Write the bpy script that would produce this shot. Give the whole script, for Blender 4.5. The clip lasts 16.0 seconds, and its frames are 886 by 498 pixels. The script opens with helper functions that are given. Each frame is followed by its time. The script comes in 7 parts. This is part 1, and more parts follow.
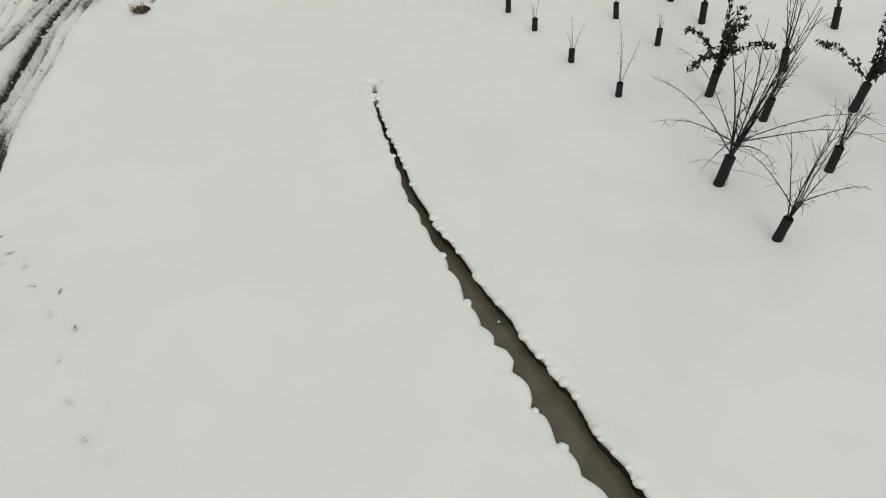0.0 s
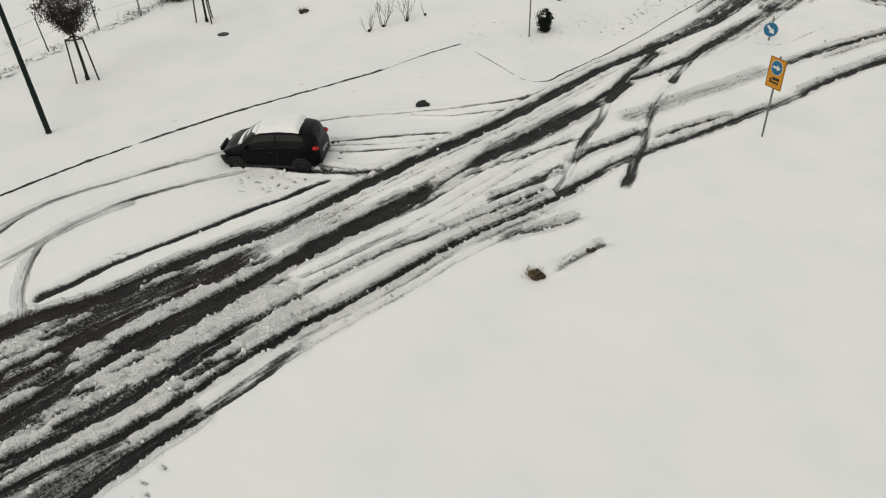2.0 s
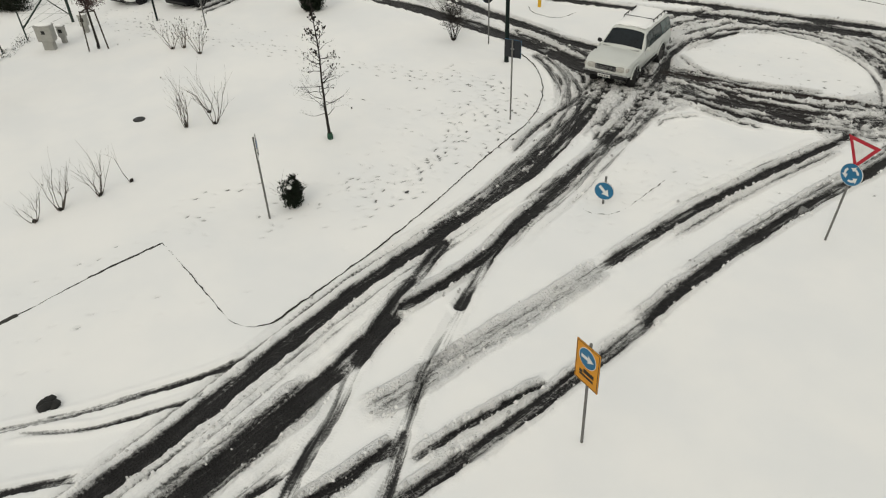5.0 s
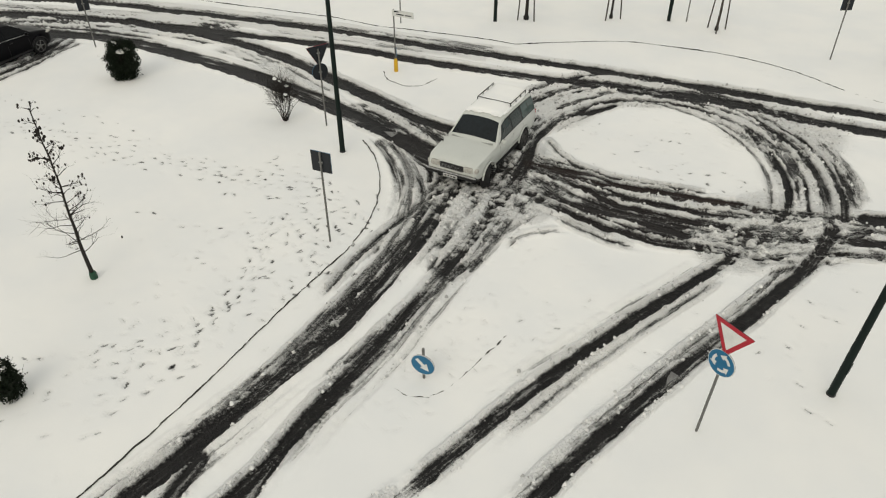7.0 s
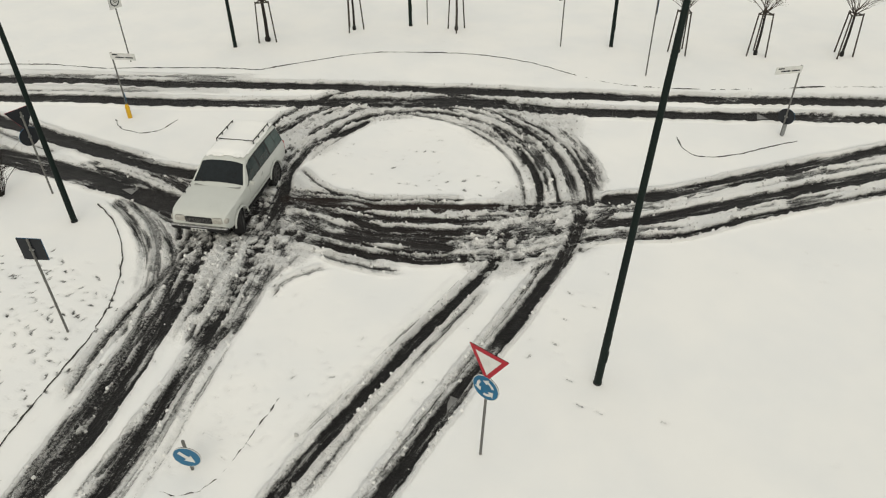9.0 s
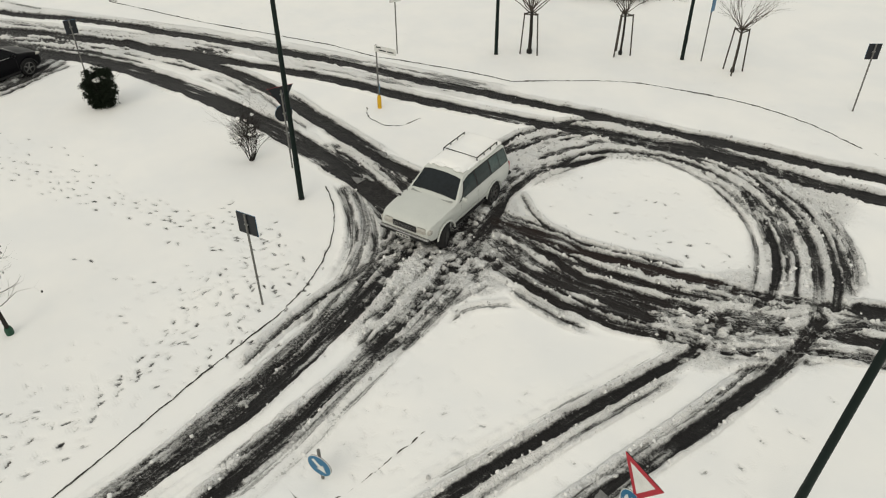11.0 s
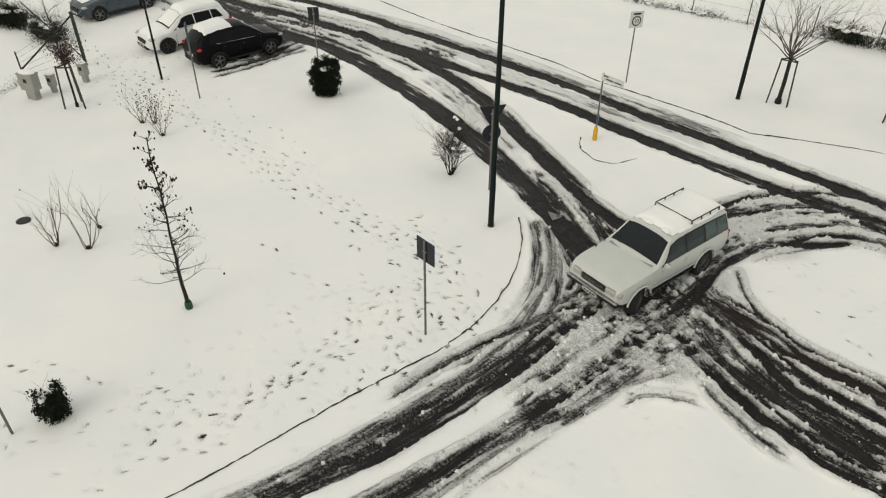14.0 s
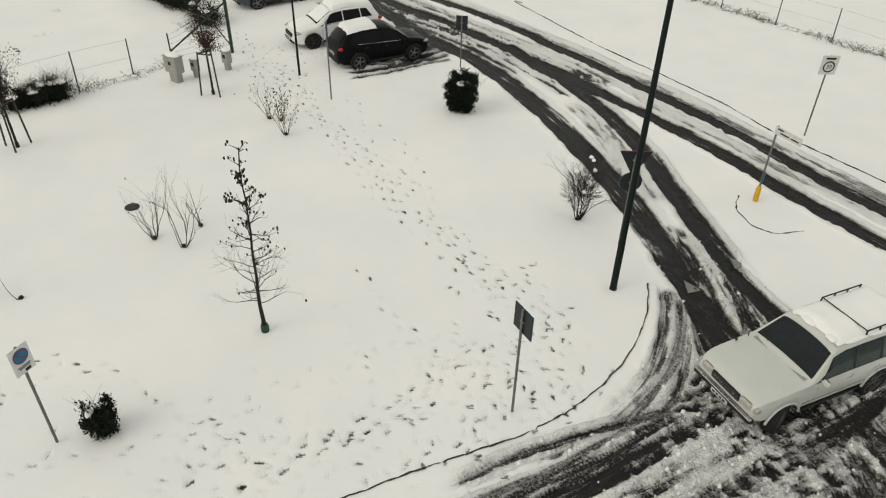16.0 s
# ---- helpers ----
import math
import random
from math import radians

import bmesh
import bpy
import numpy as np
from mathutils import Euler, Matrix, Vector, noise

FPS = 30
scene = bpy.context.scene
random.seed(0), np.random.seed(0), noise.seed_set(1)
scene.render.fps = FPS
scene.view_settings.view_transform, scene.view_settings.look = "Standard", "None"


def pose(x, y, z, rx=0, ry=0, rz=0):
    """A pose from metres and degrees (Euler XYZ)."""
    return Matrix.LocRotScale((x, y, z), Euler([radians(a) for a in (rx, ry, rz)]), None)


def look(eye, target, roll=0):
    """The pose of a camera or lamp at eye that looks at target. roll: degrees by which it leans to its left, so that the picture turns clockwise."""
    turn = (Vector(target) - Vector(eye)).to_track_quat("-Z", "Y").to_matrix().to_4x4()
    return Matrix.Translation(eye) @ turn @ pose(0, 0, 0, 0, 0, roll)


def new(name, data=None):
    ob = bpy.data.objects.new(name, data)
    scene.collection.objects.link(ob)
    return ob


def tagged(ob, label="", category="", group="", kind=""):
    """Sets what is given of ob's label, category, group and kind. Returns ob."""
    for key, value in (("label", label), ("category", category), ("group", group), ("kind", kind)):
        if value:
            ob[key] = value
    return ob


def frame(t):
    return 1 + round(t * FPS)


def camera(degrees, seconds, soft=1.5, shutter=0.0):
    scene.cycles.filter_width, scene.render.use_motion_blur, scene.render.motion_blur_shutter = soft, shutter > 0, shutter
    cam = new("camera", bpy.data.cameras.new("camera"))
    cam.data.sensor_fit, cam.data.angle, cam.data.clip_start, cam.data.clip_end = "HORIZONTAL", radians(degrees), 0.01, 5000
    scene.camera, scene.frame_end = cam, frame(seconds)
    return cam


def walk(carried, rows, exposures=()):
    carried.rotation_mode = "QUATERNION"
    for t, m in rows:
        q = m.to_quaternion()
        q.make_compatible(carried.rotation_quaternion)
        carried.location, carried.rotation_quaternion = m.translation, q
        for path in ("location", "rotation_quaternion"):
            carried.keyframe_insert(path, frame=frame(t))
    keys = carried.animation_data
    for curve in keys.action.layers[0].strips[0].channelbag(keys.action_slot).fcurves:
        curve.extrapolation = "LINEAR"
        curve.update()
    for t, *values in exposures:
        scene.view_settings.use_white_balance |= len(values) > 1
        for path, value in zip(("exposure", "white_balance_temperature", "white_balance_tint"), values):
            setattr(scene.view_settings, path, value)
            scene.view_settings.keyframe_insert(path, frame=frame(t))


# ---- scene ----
cam = camera(63.2, 16.0, soft=1.15)
PATH = [
    (0, (5.076, -7.528, 8.018), (4.74, -6.078, 6.682), -3.6),
    (0.1, (5.043, -6.871, 8.136), (4.605, -5.425, 6.826), -2.5),
    (0.3, (5.111, -5.858, 8.549), (4.49, -4.478, 7.241), -2.0),
    (0.5, (5.197, -4.772, 8.931), (4.348, -3.503, 7.639), -1.8),
    (0.6, (5.225, -4.233, 9.057), (4.248, -3.037, 7.786), -1.5),
    (0.8, (5.311, -3.367, 9.373), (4.171, -2.312, 8.113), -1.6),
    (1, (5.396, -2.425, 9.629), (4.099, -1.532, 8.397), -2.0),
    (1.5, (5.49, 0.078, 10.689), (4.016, 0.691, 9.484), -2.0),
    (2, (5.102, 2.348, 11.413), (3.617, 2.942, 10.213), -1.8),
    (2.5, (4.218, 4.516, 11.63), (2.735, 5.112, 10.427), -1.7),
    (3, (2.884, 6.398, 11.658), (1.402, 7.001, 10.458), -1.7),
    (3.5, (1.316, 8.142, 11.65), (-0.167, 8.753, 10.454), -1.6),
    (4, (-0.372, 9.732, 11.76), (-1.852, 10.348, 10.566), -1.6),
    (4.5, (-2.012, 11.241, 11.866), (-3.457, 11.94, 10.672), -1.5),
    (4.7, (-2.664, 11.87, 11.889), (-4.084, 12.614, 10.693), -1.8),
    (6.8, (-6.944, 18.985, 12.387), (-8.244, 19.924, 11.191), -0.5),
    (7, (-7.068, 19.58, 12.398), (-8.364, 20.523, 11.201), -0.4),
    (7.5, (-7.1, 20.444, 12.352), (-8.276, 21.531, 11.155), -0.6),
    (8, (-7.076, 20.907, 12.293), (-8.12, 22.12, 11.095), -0.8),
    (8.5, (-7.012, 21.232, 12.364), (-7.943, 22.53, 11.16), -0.8),
    (9, (-6.902, 21.612, 12.753), (-7.843, 22.904, 11.551), -0.8),
    (9.5, (-6.984, 22.157, 13.024), (-7.942, 23.439, 11.826), -0.8),
    (10, (-7.258, 22.833, 13.073), (-8.436, 23.923, 11.88), -0.4),
    (10.2, (-7.331, 23.016, 13.044), (-8.614, 23.985, 11.854), -0.3),
    (12.3, (-7.467, 23.579, 12.726), (-8.87, 24.366, 11.538), -0.6),
    (12.5, (-7.565, 23.606, 12.719), (-8.967, 24.395, 11.531), -0.6),
    (13, (-7.915, 23.762, 12.699), (-9.344, 24.503, 11.512), -0.5),
    (13.5, (-8.47, 24.066, 12.702), (-9.957, 24.69, 11.518), -0.4),
    (14, (-9.257, 24.35, 12.733), (-10.835, 24.703, 11.556), 0.3),
    (14.5, (-10.163, 24.712, 12.782), (-11.783, 24.732, 11.609), 1.1),
    (15, (-11.082, 25.128, 12.819), (-12.708, 25.108, 11.654), 1.2),
    (15.5, (-11.672, 25.318, 12.588), (-13.299, 25.302, 11.425), 1.3),
    (16, (-11.876, 25.415, 12.225), (-13.498, 25.399, 11.056), 1.3),
]
EXPOSURES = [(0.0, -0.18, 6840, 4.5), (0.6, -0.18, 6860, 4.8), (1.0, -0.17, 6900, 5.8), (1.5, -0.06, 6960, 6.2), (3.0, -0.03, 7020, 6.5), (4.5, 0.00, 7080, 6.0), (7.0, 0.05, 7190, 5.2), (10.0, 0.08, 7220, 5.2), (14.0, 0.06, 7220, 5.2), (16.0, 0.01, 7220, 5.2)]
walk(cam, [(t, look(eye, target, roll)) for t, eye, target, roll in PATH], EXPOSURES)


# overcast winter daylight: a bright even sky and a very soft low sun
world = bpy.data.worlds.new("overcast_sky")
scene.world = world
world.use_nodes = True
wn, wl = world.node_tree.nodes, world.node_tree.links
sky = wn.new("ShaderNodeTexSky")
sky.sky_type, sky.sun_disc = "NISHITA", False
sky.sun_elevation, sky.sun_rotation = radians(32), radians(150)
sky.air_density, sky.dust_density, sky.ozone_density = 1.0, 4.0, 1.0
cloud = wn.new("ShaderNodeMix")
cloud.data_type = "RGBA"
cloud.inputs["Factor"].default_value = 0.82
cloud.inputs["B"].default_value = (8.6, 8.7, 8.8, 1)
wl.new(sky.outputs["Color"], cloud.inputs["A"])
wl.new(cloud.outputs["Result"], wn["Background"].inputs["Color"])
wn["Background"].inputs["Strength"].default_value = 0.09

sun = new("sun", bpy.data.lights.new("sun", "SUN"))
sun.data.energy, sun.data.angle, sun.data.color = 0.6, radians(40), (1.0, 0.97, 0.92)
sun.matrix_world = look((12, -20, 16), (0, 0, 0))


class Nodes:
    """A small wrapper that wires the nodes of one material."""

    def __init__(self, name):
        self.mat = bpy.data.materials.new(name)
        self.mat.use_nodes = True
        self.tree = self.mat.node_tree
        self.bsdf = self.tree.nodes["Principled BSDF"]
        self.geo = self.tree.nodes.new("ShaderNodeNewGeometry")
        self.pos = self.geo.outputs["Position"]

    def link(self, a, b):
        self.tree.links.new(a, b)

    def put(self, socket, value):
        if isinstance(value, bpy.types.NodeSocket):
            self.link(value, socket)
        else:
            socket.default_value = value

    def attribute(self, name):
        n = self.tree.nodes.new("ShaderNodeAttribute")
        n.attribute_name = name
        return n.outputs["Fac"]

    def local(self):
        return self.tree.nodes.new("ShaderNodeTexCoord").outputs["Object"]

    def noise(self, scale, detail=3.0, rough=0.55, vec=None, distortion=0.0):
        n = self.tree.nodes.new("ShaderNodeTexNoise")
        n.inputs["Scale"].default_value, n.inputs["Detail"].default_value = scale, detail
        n.inputs["Roughness"].default_value, n.inputs["Distortion"].default_value = rough, distortion
        self.link(vec or self.pos, n.inputs["Vector"])
        return n.outputs["Fac"]

    def cells(self, scale, vec=None):
        n = self.tree.nodes.new("ShaderNodeTexVoronoi")
        n.inputs["Scale"].default_value = scale
        self.link(vec or self.pos, n.inputs["Vector"])
        return n.outputs["Distance"]

    def math(self, op, a, b=0.0, c=0.0, clamp=False):
        n = self.tree.nodes.new("ShaderNodeMath")
        n.operation, n.use_clamp = op, clamp
        for k, v in enumerate((a, b, c)):
            self.put(n.inputs[k], v)
        return n.outputs[0]

    def ramp(self, value, lo, hi, a=0.0, b=1.0):
        n = self.tree.nodes.new("ShaderNodeMapRange")
        n.interpolation_type = "SMOOTHSTEP"
        for k, v in zip(("Value", "From Min", "From Max", "To Min", "To Max"), (value, lo, hi, a, b)):
            self.put(n.inputs[k], v)
        return n.outputs[0]

    def mix(self, fac, a, b):
        n = self.tree.nodes.new("ShaderNodeMix")
        n.data_type = "RGBA"
        self.put(n.inputs["Factor"], fac)
        self.put(n.inputs["A"], a)
        self.put(n.inputs["B"], b)
        return n.outputs["Result"]

    def vector(self, x, y):
        n = self.tree.nodes.new("ShaderNodeCombineXYZ")
        self.put(n.inputs[0], x)
        self.put(n.inputs[1], y)
        return n.outputs[0]

    def bump(self, height, strength=0.3, distance=0.01):
        n = self.tree.nodes.new("ShaderNodeBump")
        n.inputs["Strength"].default_value, n.inputs["Distance"].default_value = strength, distance
        self.link(height, n.inputs["Height"])
        self.link(n.outputs["Normal"], self.bsdf.inputs["Normal"])

    def set(self, **kw):
        for k, v in kw.items():
            self.put(self.bsdf.inputs[k.replace("_", " ")], v)
        return self.mat


def plain(name, color, rough=0.5, metal=0.0, vary=0.25, scale=14.0, relief=0.0, coat=0.0, gloss=0.35):
    """A surface of one colour with grime at two scales."""
    m = Nodes(name)
    vec = m.local()
    n = m.math("ADD", m.math("MULTIPLY", m.noise(scale, 4, vec=vec), 0.6), m.math("MULTIPLY", m.noise(scale * 7, 3, vec=vec), 0.4))
    dark = tuple(c * (1 - vary) for c in color[:3]) + (1,)
    light = tuple(min(1, c * (1 + vary * 0.6)) for c in color[:3]) + (1,)
    m.set(Base_Color=m.mix(m.ramp(n, 0.3, 0.7), dark, light), Roughness=m.ramp(n, 0.3, 0.7, rough * 0.85, min(1, rough * 1.15)), Metallic=metal, Coat_Weight=coat, Specular_IOR_Level=gloss)
    if relief:
        m.bump(n, 0.5, relief)
    return m.mat


def snow_material():
    m = Nodes("fresh_snow")
    big, mid, fine = m.noise(0.6, 3), m.noise(9, 4), m.noise(70, 3)
    m.set(Base_Color=m.mix(m.ramp(big, 0.3, 0.7), (0.80, 0.81, 0.82, 1), (0.86, 0.86, 0.85, 1)), Roughness=0.75, Subsurface_Weight=0.0)
    m.bump(m.math("ADD", m.math("MULTIPLY", mid, 0.7), m.math("MULTIPLY", fine, 0.15)), 0.25, 0.03)
    return m.mat


def ground_material():
    """Snow over asphalt: cover, churn and mud follow the wheels and boots that crossed it."""
    m = Nodes("snow_over_asphalt")
    cover, churn, mud = m.attribute("cover"), m.attribute("churn"), m.attribute("mud")
    across, onward = m.attribute("flow_across"), m.attribute("flow_along")
    n1, n2, n3 = m.noise(4.0, 5, 0.65), m.noise(17, 4, 0.65), m.noise(36, 4, 0.7)
    big = m.noise(0.35, 3)
    # scrape marks drawn out along each track
    fine = m.noise(1.0, 4, 0.6, vec=m.vector(m.math("MULTIPLY", across, 19.0), m.math("MULTIPLY", onward, 0.8)))
    broad = m.noise(1.0, 3, 0.6, vec=m.vector(m.math("MULTIPLY", across, 7.0), m.math("MULTIPLY", onward, 0.35)))
    scrape = m.math("ADD", m.math("MULTIPLY", fine, 0.6), m.math("MULTIPLY", broad, 0.4))
    grit = m.math("ADD", m.math("MULTIPLY", n1, 0.18), m.math("ADD", m.math("MULTIPLY", n2, 0.38), m.math("MULTIPLY", n3, 0.44)))
    wob = m.math("ADD", m.math("MULTIPLY", m.math("SUBTRACT", grit, 0.5), m.math("MULTIPLY_ADD", churn, 0.85, 0.70)),
                 m.math("MULTIPLY", m.math("SUBTRACT", scrape, 0.5), m.math("MULTIPLY_ADD", churn, 0.50, 0.75)))
    edge = m.math("MULTIPLY", m.ramp(cover, 0.98, 0.80), wob)
    # gaps between the clods get a darker colour in place of their shade
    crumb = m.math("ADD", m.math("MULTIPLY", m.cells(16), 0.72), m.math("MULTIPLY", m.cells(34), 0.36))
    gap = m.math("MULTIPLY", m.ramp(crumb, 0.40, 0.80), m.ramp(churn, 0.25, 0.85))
    gap_shade = m.math("MULTIPLY", m.ramp(cover, 0.97, 0.66), gap)
    level = m.math("SUBTRACT", m.math("ADD", cover, edge), m.math("MULTIPLY", gap_shade, 0.10))
    asphalt = m.mix(m.ramp(n3, 0.35, 0.65), (0.0105, 0.0100, 0.0108, 1), (0.027, 0.0262, 0.0275, 1))
    asphalt = m.mix(m.ramp(n1, 0.5, 0.8), asphalt, (0.036, 0.035, 0.036, 1))
    asphalt = m.mix(m.ramp(fine, 0.52, 0.72, 0.0, 0.7), asphalt, (0.062, 0.061, 0.061, 1))
    asphalt = m.mix(mud, asphalt, (0.034, 0.022, 0.019, 1))
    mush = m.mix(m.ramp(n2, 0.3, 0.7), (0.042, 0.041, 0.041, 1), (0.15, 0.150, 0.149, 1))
    slush = m.mix(m.ramp(scrape, 0.36, 0.64), (0.26, 0.265, 0.265, 1), (0.60, 0.605, 0.605, 1))
    snow = m.mix(m.ramp(big, 0.3, 0.7), (0.80, 0.81, 0.82, 1), (0.85, 0.85, 0.845, 1))
    dirty = m.mix(m.ramp(n1, 0.35, 0.7), (0.58, 0.58, 0.58, 1), (0.84, 0.84, 0.84, 1))
    snow = m.mix(m.math("MULTIPLY", m.math("MULTIPLY", churn, m.ramp(cover, 1.0, 0.72)), m.ramp(n2, 0.35, 0.75), clamp=True), snow, dirty)
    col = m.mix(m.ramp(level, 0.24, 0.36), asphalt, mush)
    col = m.mix(m.ramp(level, 0.33, 0.50), col, slush)
    col = m.mix(m.ramp(level, 0.48, 0.68), col, snow)
    m.set(Base_Color=col, Roughness=m.ramp(level, 0.25, 0.5, 0.5, 0.85), Specular_IOR_Level=m.ramp(level, 0.2, 0.6, 0.2, 0.3))
    h = m.math("MULTIPLY", m.math("ADD", m.math("MULTIPLY", n2, 0.65), m.math("MULTIPLY", n3, 0.35)), m.math("MULTIPLY_ADD", churn, 1.0, 0.06))
    h = m.math("ADD", h, m.math("MULTIPLY", m.math("MULTIPLY", scrape, m.ramp(churn, 0.42, 0.8)), 0.5))
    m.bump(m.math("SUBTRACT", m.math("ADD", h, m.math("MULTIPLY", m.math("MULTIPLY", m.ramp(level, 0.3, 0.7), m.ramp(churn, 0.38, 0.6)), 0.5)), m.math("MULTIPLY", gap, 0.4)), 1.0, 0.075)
    return m.mat


SNOW = snow_material()
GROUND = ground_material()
POLE_GREEN = plain("dark_green_pole_paint", (0.005, 0.0115, 0.010, 1), 0.5, gloss=0.15)
GALVANISED = plain("galvanised_steel", (0.28, 0.29, 0.29, 1), 0.45, 0.7)
DARK_STEEL = plain("dark_steel", (0.03, 0.031, 0.033, 1), 0.5, 0.4)
# kerb concrete, darkened to take in the shadow line of the step
CONCRETE = plain("dark_kerb_concrete", (0.036, 0.035, 0.032, 1), 0.75, relief=0.01)


def stretch(lo, hi, step, far_lo, far_hi):
    """Grid lines: spans of even steps, thinning out towards the horizon on both sides."""
    lines = []
    for a, b, s in zip(lo, hi, step):
        lines.extend(np.arange(a, b - s * 0.25, s))
    lines.append(hi[-1])
    grow = [0.4 * 1.35 ** k for k in range(28)]
    left = [lines[0] - g for g in np.cumsum(grow) if g < far_lo]
    right = [lines[-1] + g for g in np.cumsum(grow) if g < far_hi]
    return np.array(left[::-1] + lines + right)


GX = stretch((-60, -46, -29, -2.5, 7, 10), (-46, -29, -2.5, 7, 10, 16), (0.2, 0.085, 0.051, 0.056, 0.12, 0.4), 900, 900)
GY = stretch((-18, -5, 45, 50), (-5, 45, 50, 62), (0.12, 0.051, 0.085, 0.2), 900, 900)
NX, NY = len(GX), len(GY)
BARE = np.zeros((NY, NX), np.float32)
CHURN = np.zeros((NY, NX), np.float32)
MUD = np.zeros((NY, NX), np.float32)
PRESS = np.zeros((NY, NX), np.float32)
RISE = np.zeros((NY, NX), np.float32)
FLOW = np.zeros((NY, NX), np.float32)
FLOW_U, FLOW_V = (g.astype(np.float32) for g in np.meshgrid(GX, GY))
SCRATCH = np.zeros((3, NY, NX), np.float32)
LATTICE = np.random.RandomState(3).rand(8, 256, 256).astype(np.float32)


def grain(u, v, layer=0, octaves=3):
    """Smooth random values about 0 to 1 at places u, v."""
    total, weight, amp = 0.0, 0.0, 1.0
    for o in range(octaves):
        t = LATTICE[(layer + o) % 8]
        fu, fv = np.floor(u), np.floor(v)
        a, b = (u - fu), (v - fv)
        a, b = a * a * (3 - 2 * a), b * b * (3 - 2 * b)
        i, j = fu.astype(np.int64) & 255, fv.astype(np.int64) & 255
        i1, j1 = (i + 1) & 255, (j + 1) & 255
        total = total + amp * ((t[j, i] * (1 - a) + t[j, i1] * a) * (1 - b) + (t[j1, i] * (1 - a) + t[j1, i1] * a) * b)
        weight, amp, u, v = weight + amp, amp * 0.5, u * 2.03 + 7.7, v * 2.03 + 3.1
    return total / weight


def ease(x, a, b):
    t = np.clip((x - a) / (b - a), 0, 1)
    return t * t * (3 - 2 * t)


def smooth_line(points, step=0.3):
    """A line that runs smoothly through the points."""
    p = [Vector((x, y, 0)) for x, y in points]
    p = [p[0] * 2 - p[1]] + p + [p[-1] * 2 - p[-2]]
    out = []
    for k in range(1, len(p) - 2):
        n = max(2, int((p[k + 1] - p[k]).length / step))
        for i in range(n):
            t = i / n
            out.append(0.5 * (2 * p[k] + (p[k + 1] - p[k - 1]) * t + (2 * p[k - 1] - 5 * p[k] + 4 * p[k + 1] - p[k + 2]) * t * t
                              + (3 * p[k] - p[k - 1] - 3 * p[k + 1] + p[k + 2]) * t ** 3))
    out.append(p[-2])
    return out


def along(points, reach):
    """The window of the grid near a line, with the distance across it, along it, and to its ends."""
    line = smooth_line(points)
    xs, ys = [q.x for q in line], [q.y for q in line]
    i0, i1 = np.searchsorted(GX, min(xs) - reach), np.searchsorted(GX, max(xs) + reach)
    j0, j1 = np.searchsorted(GY, min(ys) - reach), np.searchsorted(GY, max(ys) + reach)
    dist, side, run = SCRATCH[:, j0:j1, i0:i1]
    dist[:] = 99
    s = 0.0
    for a, b in zip(line, line[1:]):
        d = b - a
        length = max(d.length, 1e-6)
        ia, ib = np.searchsorted(GX, min(a.x, b.x) - reach) - i0, np.searchsorted(GX, max(a.x, b.x) + reach) - i0
        ja, jb = np.searchsorted(GY, min(a.y, b.y) - reach) - j0, np.searchsorted(GY, max(a.y, b.y) + reach) - j0
        px, py = GX[i0 + ia:i0 + ib][None, :] - a.x, GY[j0 + ja:j0 + jb][:, None] - a.y
        t = np.clip((px * d.x + py * d.y) / length ** 2, 0, 1)
        ex, ey = px - t * d.x, py - t * d.y
        r = np.hypot(ex, ey)
        w = (slice(ja, jb), slice(ia, ib))
        near = r < dist[w]
        dist[w] = np.where(near, r, dist[w])
        side[w] = np.where(near, r * np.sign(px * d.y - py * d.x + 1e-9), side[w])
        run[w] = np.where(near, s + t * length, run[w])
        s += length
    return (slice(j0, j1), slice(i0, i1)), dist, side, run, s


RUT_COUNT = [0]


def lay_flow(w, weight, side, run, seed):
    """Keeps the direction of the strongest track at each place: across it and along it."""
    own = weight > FLOW[w]
    FLOW[w] = np.where(own, weight, FLOW[w])
    FLOW_U[w] = np.where(own, side + seed, FLOW_U[w])
    FLOW_V[w] = np.where(own, run + seed, FLOW_V[w])


